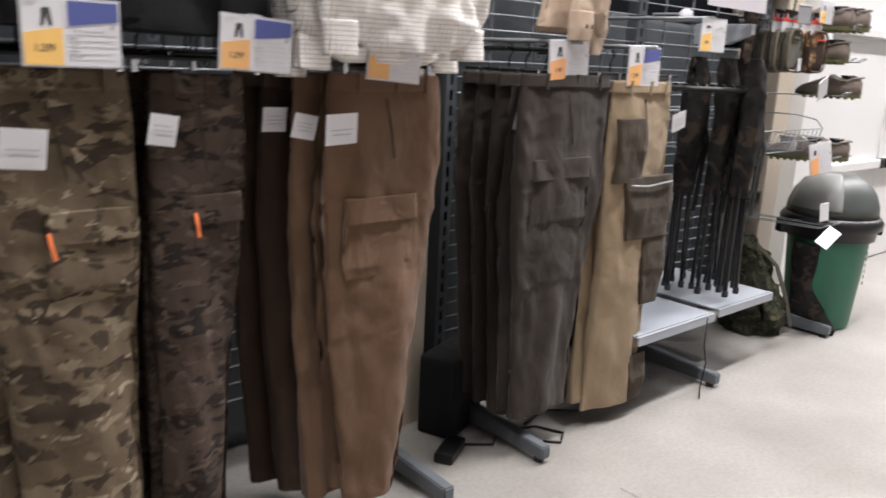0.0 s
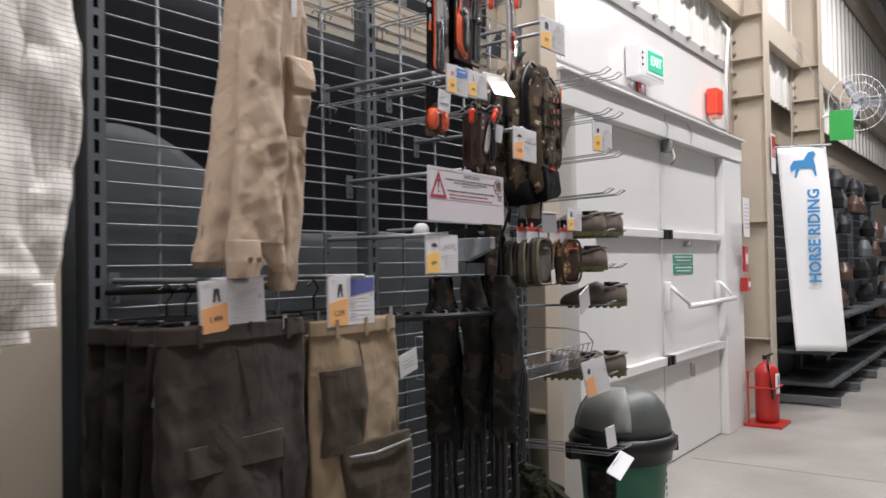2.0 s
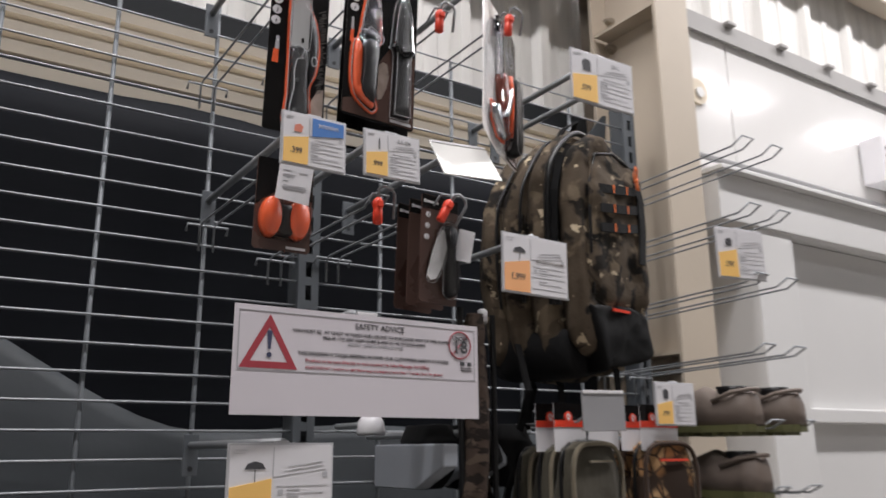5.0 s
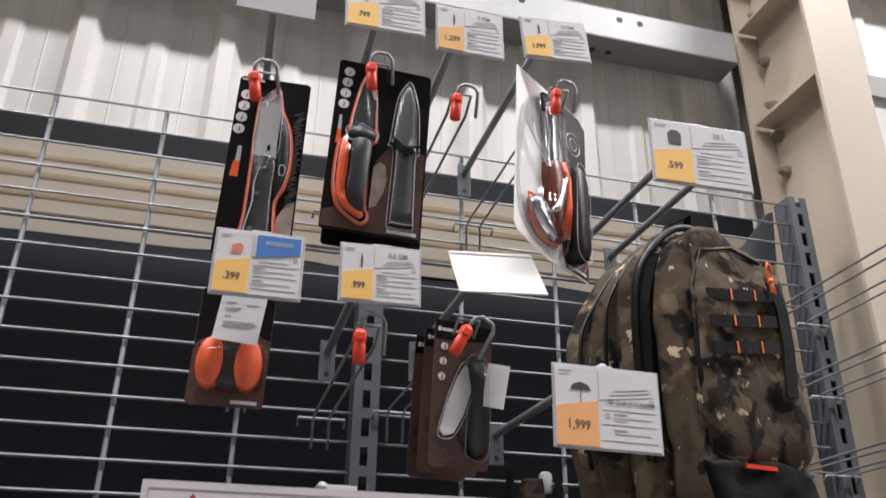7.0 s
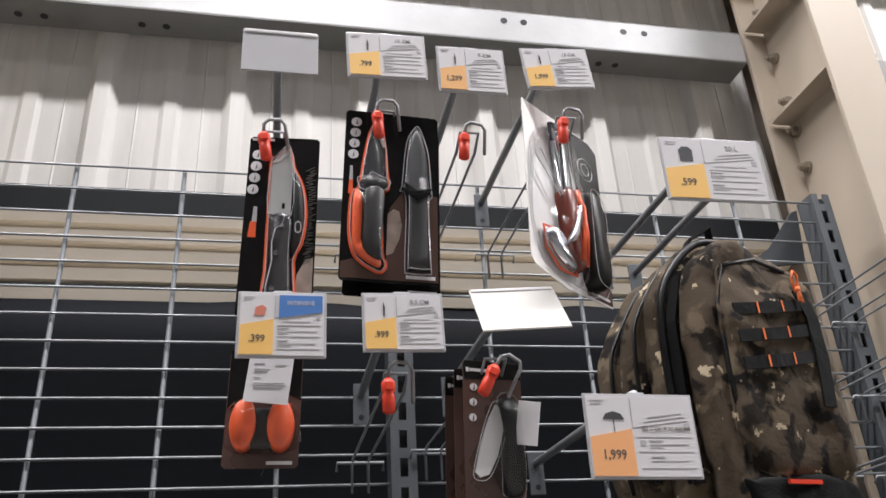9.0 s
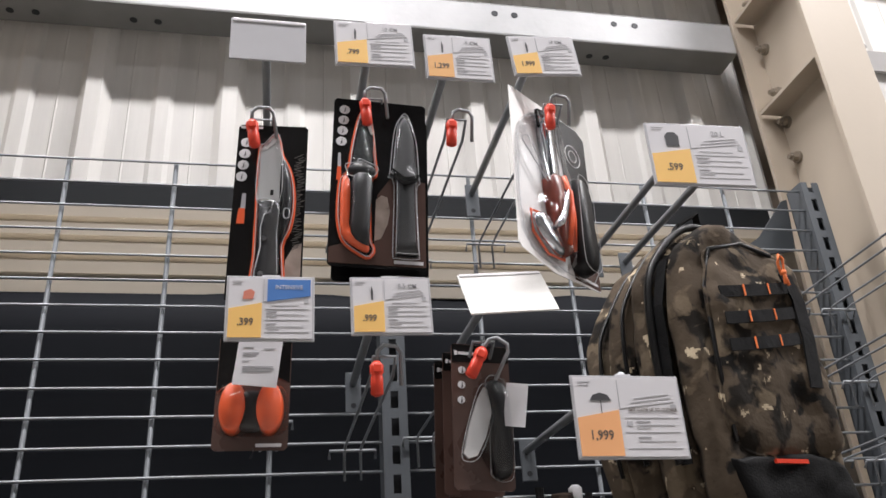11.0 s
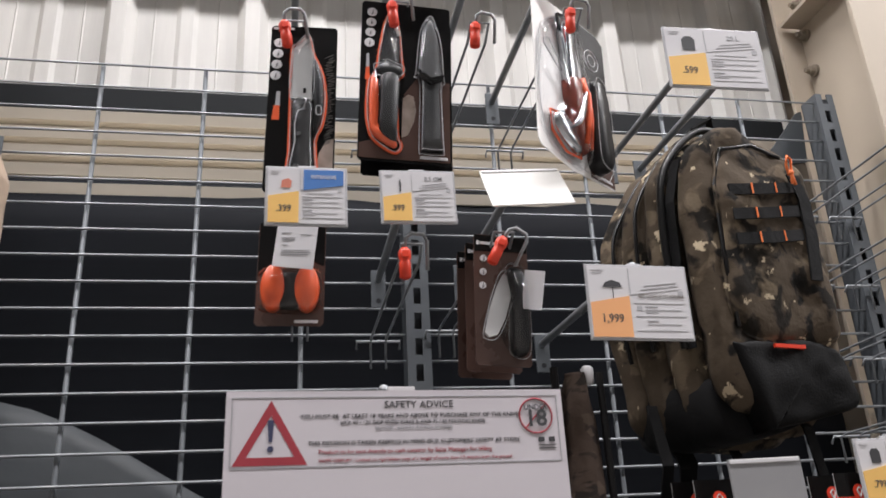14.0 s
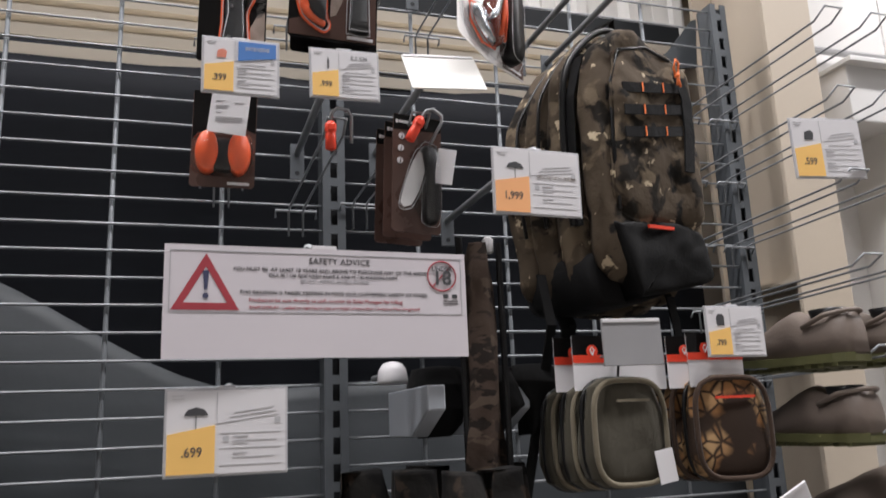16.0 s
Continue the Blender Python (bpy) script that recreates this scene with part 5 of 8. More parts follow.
def folding_knife_pack():
    p = pack("folding_knife_pack", -0.224, 2.106, 0.096, 0.27, "black carded folding knife in a clear blister", roll=-1.5, yaw=-4)
    bm = bm_new()
    prism(bm, [(0.020, -0.265), (0.046, -0.265), (0.046, -0.185), (0.036, -0.19), (0.026, -0.21)], -0.0006, 0.0)
    part("printed_ground", bm, CARDDUST, p, "print of dusty ground")
    rr = random.Random(8)
    bm = bm_new()
    for k in range(46):
        z = -0.05 - 0.0032 * k
        x = 0.0385 + rr.uniform(-0.003, 0.003)
        box(bm, (x, -0.0005, z), (rr.uniform(0.008, 0.014), 0.0005, 0.0011), 0, Euler((0, radians(rr.uniform(-35, 10)), 0)).to_matrix())
    tagged(part("grass_print", bm, plain("ash_print", (0.07, 0.064, 0.06), 0.4), p, "print of dry grass"), kind="stuff")
    badges(p, -0.036, -0.030)
    bm = bm_new()
    box(bm, (-0.030, -0.0005, -0.0045), (0.03, 0.0004, 0.004))
    part("header_print", bm, PAPER, p)
    outer = [(-0.019, -0.042), (-0.018, -0.134), (-0.017, -0.21), (-0.0175, -0.262), (0.025, -0.262), (0.023, -0.193), (0.0315, -0.168), (0.036, -0.134), (0.034, -0.10), (0.028, -0.074), (0.0165, -0.049), (0.012, -0.028), (0.004, -0.016), (-0.010, -0.034)]
    tray(p, outer)
    edge = [(0.004, -0.021), (-0.010, -0.040), (-0.0145, -0.048), (-0.0140, -0.128), (0.0138, -0.128), (0.014, -0.057), (0.010, -0.030)]
    bm = bm_new()
    prism(bm, edge, -0.010, -0.005)
    bl = part("blade", bm, STEEL, p, "brushed steel blade")
    bm = bm_new()
    prism(bm, [(0.004, -0.021), (-0.010, -0.040), (-0.0145, -0.048), (-0.006, -0.047), (0.006, -0.033), (0.010, -0.030)], -0.0108, -0.0098)
    part("ground_edge", bm, SATIN, bl, "bright ground edge")
    bm = bm_new()
    box(bm, (0.004, -0.0102, -0.115), (0.004, 0.0006, 0.008))
    part("nick", bm, CARDBLACK, bl)
    body = [(-0.012, -0.130), (0.0145, -0.129), (0.0160, -0.18), (0.0175, -0.262), (-0.012, -0.262), (-0.0105, -0.20)]
    bm = bm_new()
    blob(bm, [(q.x, q.y) for q in smooth_loop(body)], 0.012)
    hd = part("handle", bm, plain("gunmetal_handle", (0.10, 0.10, 0.102), 0.24, 0.7, 0.35, 70), p, "gunmetal handle", True)
    bm = bm_new()
    blob(bm, [(0.0150, -0.058), (0.025, -0.08), (0.030, -0.105), (0.031, -0.135), (0.027, -0.165), (0.0185, -0.188), (0.0172, -0.13)], 0.009)
    part("liner", bm, BLACK, p, "glossy black liner", True)
    rim(p, [(0.0215, -0.140), (0.0275, -0.140), (0.0285, -0.152), (0.022, -0.153)], -0.0105, 0.0014)
    for x, z in ((0.004, -0.146), (-0.002, -0.186), (-0.004, -0.236)):
        bm = bm_new()
        rod(bm, (x, -0.011, z), (x, -0.0135, z), 0.0036, 12)
        part("rivet", bm, CHROME, hd)
    bm = bm_new()
    path_tube(bm, [(-0.0135, -0.0125, -0.128), (-0.004, -0.0125, -0.125), (0.007, -0.0125, -0.128), (0.004, -0.013, -0.146), (-0.004, -0.013, -0.150), (-0.0075, -0.013, -0.170), (-0.006, -0.013, -0.198), (-0.0115, -0.013, -0.232), (-0.012, -0.013, -0.260)], 0.0008, 6)
    part("shell_glint", bm, GLINTLINE, p, "pale line painting the glint on the clear shell", True)
    bm = bm_new()
    blob(bm, inset([(q.x, q.y) for q in smooth_loop(outer)], 0.0035), 0.019)
    part("blister", bm, BLISTER, p, "clear blister shell", True)
    rim(p, wide(edge, 1.08), -0.0115, 0.0010)
    bm = bm_new()
    prism(bm, [(-0.036, -0.112), (-0.031, -0.112), (-0.0305, -0.135), (-0.037, -0.135)], -0.0008, 0)
    kp = part("small_knife_print", bm, FAINTINK, p)
    bm = bm_new()
    prism(bm, [(-0.031, -0.135), (-0.0305, -0.158), (-0.041, -0.158), (-0.039, -0.135)], -0.0008, 0)
    part("small_grip_print", bm, ORANGE, kp)


def fixed_knife_pack():
    p = pack("fixed_knife_pack", -0.071, 2.159, 0.135, 0.272, "black carded fixed knife with sheath in clear blister", roll=-2.5)
    bm = bm_new()
    prism(bm, [(-0.066, -0.268), (0.066, -0.268), (0.066, -0.135), (0.02, -0.125), (-0.002, -0.16), (-0.006, -0.25), (-0.045, -0.238), (-0.066, -0.245)], -0.0006, 0)
    part("printed_ground", bm, CARDBROWN, p, "brown printed ground")
    bm = bm_new()
    prism(bm, [(-0.004, -0.168), (0.004, -0.160), (0.012, -0.163), (0.016, -0.185), (0.013, -0.205), (0.004, -0.228), (-0.005, -0.232)], -0.0009, -0.0002)
    part("rock_print", bm, CARDDUST, p, "print of a pale rock")
    badges(p, -0.052, -0.020)
    out = [(-0.025, -0.015), (-0.035, -0.04), (-0.042, -0.087), (-0.045, -0.117), (-0.049, -0.133), (-0.057, -0.140), (-0.059, -0.19), (-0.055, -0.222), (-0.045, -0.243), (-0.017, -0.261), (-0.005, -0.254), (-0.004, -0.243), (-0.009, -0.226), (-0.010, -0.143), (-0.002, -0.129), (-0.005, -0.096), (-0.009, -0.054), (-0.015, -0.027), (-0.021, -0.016)]
    tray(p, out)
    edge = [(-0.025, -0.020), (-0.032, -0.050), (-0.039, -0.116), (-0.011, -0.119), (-0.010, -0.073), (-0.017, -0.034)]
    bm = bm_new()
    prism(bm, edge, -0.010, -0.005)
    bl = part("blade", bm, plain("blackened_blade", (0.035, 0.036, 0.037), 0.32, 0.5, 0.15, 40), p, "dark coated blade")
    bm = bm_new()
    prism(bm, [(-0.025, -0.020), (-0.017, -0.034), (-0.0105, -0.066), (-0.0145, -0.066), (-0.022, -0.044), (-0.0275, -0.036)], -0.0112, -0.0098)
    part("ground_edge", bm, SATIN, bl, "bright ground edge")
    rim(p, wide(edge, 1.1), -0.0105, 0.0008)
    bm = bm_new()
    blob(bm, [(-0.046, -0.124), (-0.030, -0.113), (-0.012, -0.119), (-0.005, -0.124), (-0.010, -0.136), (-0.038, -0.137)], 0.013)
    part("guard", bm, BLACK, p, "black finger guard", True)
    rim(p, [(-0.048, -0.120), (-0.034, -0.117), (-0.029, -0.110), (-0.018, -0.115), (-0.004, -0.121), (-0.004, -0.130), (-0.012, -0.138), (-0.040, -0.139), (-0.046, -0.132)], -0.0125, 0.0012)
    bm = bm_new()
    blob(bm, [(-0.037, -0.134), (-0.011, -0.134), (-0.0105, -0.18), (-0.012, -0.226), (-0.015, -0.247), (-0.039, -0.229), (-0.038, -0.18)], 0.015)
    part("handle", bm, BLACK, p, "black handle", True)
    bm = bm_new()
    blob(bm, [(-0.053, -0.143), (-0.043, -0.140), (-0.041, -0.19), (-0.040, -0.222), (-0.015, -0.240), (-0.012, -0.250), (-0.020, -0.252), (-0.047, -0.234), (-0.053, -0.21)], 0.011)
    part("lanyard_guard", bm, ORANGE, p, "orange handle edge", True)
    bm = bm_new()
    blob(bm, inset([(q.x, q.y) for q in smooth_loop(out)], 0.003), 0.019)
    part("blister", bm, BLISTER, p, "clear blister shell", True)
    sh = [(0.034, -0.024), (0.021, -0.05), (0.015, -0.122), (0.012, -0.131), (0.021, -0.143), (0.020, -0.247), (0.025, -0.257), (0.054, -0.257), (0.056, -0.245), (0.053, -0.152), (0.058, -0.138), (0.057, -0.129), (0.054, -0.078), (0.047, -0.045)]
    bm = bm_new()
    blob(bm, inset(sh, 0.0035), 0.013)
    st = part("sheath", bm, plain("black_moulding", (0.014, 0.0145, 0.015), 0.4, 0, 0.2, 30), p, "black moulded sheath", True)
    bm = bm_new()
    prism(bm, [(0.016, -0.122), (0.036, -0.136), (0.056, -0.130), (0.053, -0.141), (0.036, -0.149), (0.021, -0.140)], -0.0155, -0.012)
    part("sheath_collar", bm, CARDBLACK, st)
    bm = bm_new()
    blob(bm, sh, 0.018)
    part("blister", bm, BLISTER, p, "clear blister shell", True)
    rim(p, sh, -0.003, 0.0012)
    rim(p, inset(sh, 0.003), -0.0145, 0.0008)
    bm = bm_new()
    box(bm, (0.042, -0.0008, -0.262), (0.04, 0.0005, 0.005))
    part("brand_bar", bm, PAPER, p, "plain pale bar")
    bm = bm_new()
    prism(bm, [(-0.0585, -0.095), (-0.055, -0.095), (-0.054, -0.118), (-0.059, -0.118)], -0.0008, 0)
    kp = part("small_knife_print", bm, FAINTINK, p)
    bm = bm_new()
    prism(bm, [(-0.054, -0.118), (-0.053, -0.14), (-0.06, -0.14), (-0.059, -0.118)], -0.0008, 0)
    part("small_grip_print", bm, ORANGE, kp)
    q = pack("fixed_knife_pack", -0.064, 2.150, 0.135, 0.272, "second black carded knife behind the first", y=-0.425, roll=-2.5)
    bm = bm_new()
    box(bm, (0.042, -0.0008, -0.262), (0.04, 0.0005, 0.005))
    part("brand_bar", bm, PAPER, q, "plain pale bar")


def multitool_pack():
    p = thing("multitool_pack", (0.200, -0.428, 2.183), "shiny carded folding tool with orange grip, turned aside", "blister pack", "blister packs", rz=34, ry=4)
    w = 0.0935
    # Card colour raised to near-white to paint the lamp glare on it.
    bm = bm_new()
    prism(bm, [(-w, 0.0), (-w, -0.272), (-w + 0.006, -0.280), (-0.015, -0.296), (w, -0.292), (w, -0.012), (w - 0.02, 0.0)], 0.0, 0.0016)
    part("card", bm, GLARECARD, p, "glossy silvered card, its glare painted near-white")
    bm = bm_new()
    prism(bm, [(0.0, -0.002), (w - 0.02, -0.002), (w - 0.001, -0.014), (w - 0.001, -0.12), (0.03, -0.125), (0.014, -0.06), (0.002, -0.03)], -0.0006, 0)
    part("dark_print", bm, CARDBLACK, p)
    bm = bm_new()
    prism(bm, [(0.03, -0.125), (w - 0.001, -0.12), (w - 0.001, -0.290), (0.03, -0.290), (0.022, -0.20)], -0.0006, 0)
    part("brown_print", bm, CARDBROWN, p)
    for r in (0.010, 0.019):
        bm = bm_new()
        path_tube(bm, [(0.056 + r * math.cos(k * math.pi / 12), -0.001, -0.062 + r * 1.05 * math.sin(k * math.pi / 12)) for k in range(24)], 0.0007, 5, True)
        part("ring_print", bm, PAPER, p)
    bm = bm_new()
    bars(bm, [(0.04, 0.085, -0.283)], -0.001, 0.004)
    part("brand_bar", bm, PAPER, p, "plain pale bar")
    bm = bm_new()
    prism(bm, [(-0.04, -0.022), (-0.02, -0.018), (0.0, -0.026), (0.012, -0.02), (0.014, -0.036), (-0.01, -0.046), (-0.036, -0.052)], -0.010, -0.004)
    part("hanger_hook", bm, CARDBLACK, p)
    bm = bm_new()
    blob(bm, [(-0.034, -0.045), (-0.006, -0.043), (-0.004, -0.07), (0.0, -0.14), (-0.026, -0.15), (-0.030, -0.10)], 0.014)
    bl = part("long_blade", bm, CHROME, p, "polished blade", True)
    bm = bm_new()
    prism(bm, [(-0.026, -0.055), (-0.022, -0.055), (-0.020, -0.145), (-0.025, -0.145)], -0.0155, -0.0145)
    part("blade_groove", bm, CARDBLACK, bl)
    bm = bm_new()
    blob(bm, [(-0.030, -0.145), (-0.002, -0.132), (0.016, -0.150), (0.018, -0.21), (0.010, -0.262), (-0.012, -0.266), (-0.022, -0.22)], 0.020)
    gr = part("grip", bm, plain("red_grip", (0.17, 0.035, 0.022), 0.25, 0, 0.4, 60), p, "red and dark grip", True)
    for pts in ([(-0.004, -0.021, -0.138), (0.006, -0.022, -0.165), (0.004, -0.022, -0.21), (-0.006, -0.022, -0.255)], [(0.014, -0.018, -0.155), (0.016, -0.018, -0.205), (0.008, -0.018, -0.258)]):
        bm = bm_new()
        path_tube(bm, pts, 0.0045, 7)
        part("orange_side", bm, ORANGE, gr, "orange side of the grip", True)
    bm = bm_new()
    blob(bm, [(-0.004, -0.165), (0.006, -0.160), (-0.004, -0.20), (-0.022, -0.232), (-0.030, -0.228), (-0.016, -0.20)], 0.010, -0.016)
    part("lever", bm, CHROME, gr, "bright folding lever", True)
    bm = bm_new()
    blob(bm, [(-0.066, -0.222), (-0.046, -0.220), (-0.014, -0.250), (-0.010, -0.272), (-0.034, -0.268), (-0.062, -0.246)], 0.018)
    part("jaw", bm, CHROME, p, "bright jaw", True)
    bm = bm_new()
    path_tube(bm, [(-0.070, -0.006, -0.216), (-0.040, -0.008, -0.214), (-0.008, -0.008, -0.245), (-0.004, -0.008, -0.275), (-0.038, -0.006, -0.275), (-0.068, -0.006, -0.250)], 0.0022, 6, True)
    part("orange_edge", bm, ORANGE, p, "orange tray edge", True)
    pouch_out = [(0.026, -0.128), (0.038, -0.120), (0.050, -0.128), (0.060, -0.150), (0.060, -0.20), (0.064, -0.232), (0.064, -0.265), (0.054, -0.282), (0.028, -0.278), (0.022, -0.25), (0.024, -0.18)]
    bm = bm_new()
    blob(bm, pouch_out, 0.026)
    part("pouch", bm, BLACK, p, "black tool pouch", True)
    bm = bm_new()
    blob(bm, [(-0.088, -0.10), (-0.060, -0.04), (0.0, -0.034), (0.012, -0.115), (0.020, -0.13), (0.018, -0.21), (0.012, -0.285), (-0.03, -0.285), (-0.086, -0.25)], 0.024)
    part("blister", bm, BLISTER, p, "clear blister shell", True)
    rim(p, pouch_out, -0.0265, 0.0009)
    rim(p, [(-0.036, -0.043), (-0.005, -0.040), (-0.002, -0.07), (0.003, -0.145), (-0.028, -0.152), (-0.032, -0.10)], -0.0145, 0.0012)
    rim(p, [(-0.086, -0.10), (-0.058, -0.042), (0.001, -0.036), (0.008, -0.117), (0.058, -0.114), (0.088, -0.137), (0.088, -0.21), (0.074, -0.283), (-0.03, -0.283), (-0.084, -0.25)], -0.004, 0.001)
    bm = bm_new()
    path_tube(bm, [(-0.084, -0.012, -0.098), (-0.074, -0.014, -0.092), (-0.030, -0.014, -0.15), (-0.034, -0.014, -0.156), (-0.084, -0.012, -0.106)], 0.0010, 5, True)
    part("shell_glint", bm, GLINTLINE, p, "pale line painting the glint on the clear shell", True)


def whistle_pack():
    p = pack("sharpener_pack", -0.236, 1.792, 0.088, 0.142, "brown carded orange sharpener with a white label", CARDBROWN, y=-0.45, roll=-1.5, yaw=-4)
    bm = bm_new()
    prism(bm, [(-0.043, 0), (0.043, 0), (0.043, -0.06), (0.0, -0.04), (-0.043, -0.075)], -0.0006, 0)
    part("dark_print", bm, CARDBLACK, p)
    for sx in (-1, 1):
        bm = bm_new()
        c = [(sx * 0.0215 + 0.0165 * math.cos(k * math.pi / 9), -0.094 + 0.031 * math.sin(k * math.pi / 9)) for k in range(18)]
        blob(bm, c, 0.02)
        part("orange_end", bm, ORANGE, p, "orange rounded end", True)
    bm = bm_new()
    blob(bm, [(-0.014, -0.075), (0.014, -0.075), (0.012, -0.095), (0.014, -0.118), (-0.014, -0.118), (-0.012, -0.095)], 0.016)
    part("middle", bm, BLACK, p, "black middle", True)
    bm = bm_new()
    blob(bm, [(-0.041, -0.095), (-0.036, -0.068), (0.036, -0.068), (0.041, -0.095), (0.036, -0.123), (-0.036, -0.123)], 0.025)
    part("blister", bm, BLISTER, p, "clear blister shell", True)
    bm = bm_new()
    box(bm, (0.006, -0.026, -0.042), (0.052, 0.0008, 0.060), 0, Euler((0, radians(5), 0)).to_matrix())
    lb = part("white_label", bm, PAPER, p, "small white product label")
    bm = bm_new()
    bars(bm, [(-0.012, 0.000, -0.024), (0.012, 0.026, -0.026), (-0.012, 0.006, -0.031), (-0.012, 0.004, -0.034), (-0.012, -0.004, -0.041), (-0.012, 0.024, -0.048), (-0.012, 0.026, -0.051), (-0.012, 0.022, -0.054)], -0.0268, 0.0009)
    part("small_print", bm, GREYINK, lb)
    bm = bm_new()
    path_tube(bm, [(-0.01, -0.018, -0.018), (-0.006, -0.014, -0.004), (0.006, -0.012, 0.0), (0.01, -0.018, -0.018)], 0.0008, 5)
    part("thread", bm, BLACK, p)
    bm = bm_new()
    box(bm, (0.022, -0.0008, -0.136), (0.03, 0.0005, 0.004))
    part("brand_bar", bm, PAPER, p, "plain pale bar")
    bm = bm_new()
    path_tube(bm, [(0.004, 0.0, -0.141), (0.004, -0.004, -0.146), (0.002, -0.004, -0.152)], 0.0015, 5)
    part("tail", bm, BLISTER, p)


def slim_knife_packs():
    for k in range(3):
        p = pack("slim_knife_pack", 0.053 - 0.006 * k, 1.786 - 0.002 * k, 0.080, 0.188, "brown carded slim folding knife in a clear blister", CARDBROWN, y=-0.435 + 0.03 * k, roll=-2.5, yaw=6)
        bm = bm_new()
        prism(bm, [(-0.039, -0.001), (0.039, -0.001), (0.039, -0.022), (-0.039, -0.026)], -0.0006, 0)
        part("dark_print", bm, CARDBLACK, p)
        bm = bm_new()
        box(bm, (-0.018, -0.0009, -0.013), (0.026, 0.0005, 0.004))
        box(bm, (-0.034, -0.0009, -0.013), (0.004, 0.0005, 0.006))
        part("brand_bar", bm, PAPER, p, "plain pale bar")
        if k:
            continue
        badges(p, -0.026, -0.036, 3, 0.005, 0.02)
        bm = bm_new()
        prism(bm, [(0.000, -0.060), (0.008, -0.066), (0.010, -0.09), (0.0, -0.125), (-0.012, -0.148), (-0.024, -0.152), (-0.030, -0.146), (-0.022, -0.112), (-0.010, -0.078)], -0.010, -0.006)
        part("blade", bm, SATIN, p, "brushed steel blade")
        bm = bm_new()
        blob(bm, [(0.004, -0.056), (0.020, -0.050), (0.032, -0.07), (0.034, -0.158), (0.026, -0.174), (0.010, -0.168), (0.010, -0.10)], 0.018)
        part("handle", bm, BLACK, p, "black handle", True)
        bm = bm_new()
        blob(bm, [(0.0, -0.05), (0.02, -0.043), (0.034, -0.068), (0.036, -0.155), (0.022, -0.172), (0.006, -0.165), (-0.006, -0.145), (-0.028, -0.148), (-0.024, -0.115)], 0.023)
        part("blister", bm, BLISTER, p, "clear blister shell", True)
        bm = bm_new()
        box(bm, (0.037, -0.024, -0.085), (0.028, 0.0008, 0.056), 0, Euler((0, radians(8), radians(-25))).to_matrix())
        part("white_label", bm, PAPER, p, "small white product label")
        rim(p, [(-0.002, -0.056), (0.011, -0.064), (0.013, -0.09), (0.002, -0.126), (-0.012, -0.152), (-0.026, -0.156), (-0.033, -0.148), (-0.024, -0.110), (-0.012, -0.074)], -0.0105, 0.0008)
        rim(p, [(0.004, -0.050), (0.022, -0.044), (0.036, -0.068), (0.038, -0.16), (0.026, -0.178), (0.008, -0.172), (0.006, -0.16), (0.007, -0.10)], -0.006, 0.0006)


folding_knife_pack()
fixed_knife_pack()
multitool_pack()
whistle_pack()
slim_knife_packs()

# ---- backpack ----
def panel(bm, pts, front, back, bulge=0.012, seed=0.0, crease=0.004, edge=0.012):
    """A padded fabric panel: a rounded outline in x and z, from y = front to y = back, with a soft creased face."""
    loop = smooth_loop(pts, 5)
    n = len(loop)
    c = sum(loop, Vector((0, 0))) / n
    low = min(q.y for q in loop)
    steps = [(0.90, back), (1.0, back - edge), (1.02, (front + back) / 2), (1.0, front + edge), (0.965, front + edge * 0.25), (0.92, front)]
    steps += [(s, front - bulge * (1 - s * s)) for s in (0.84, 0.74, 0.62, 0.48, 0.33, 0.17)]
    rings = []
    for s, y in steps:
        ring = []
        for q in loop:
            x, z = c.x + (q.x - c.x) * s, c.y + (q.y - c.y) * s
            w = noise.noise(Vector((x * 17 + seed, seed, z * 11))) * 1.6 + noise.noise(Vector((x * 42 - z * 20, seed + 3, z * 36))) * 0.9
            w += 0.9 * (0.25 - abs(noise.noise(Vector((x * 12 + z * 9 + seed, 7.0, z * 10 - x * 7)))))
            v = noise.noise(Vector((y * 24, seed + 5, z * 20))) * crease * 1.3
            ring.append(bm.verts.new((x + v * (1 if s > 0.95 else 0), y + w * crease, z)))
        rings.append(ring)
    for q, w in zip(rings, rings[1:]):
        for k in range(n):
            bm.faces.new((q[k], q[(k + 1) % n], w[(k + 1) % n], w[k]))
    bm.faces.new(rings[0][::-1])
    bm.faces.new(rings[-1])
    bmesh.ops.recalc_face_normals(bm, faces=bm.faces)
    return bm


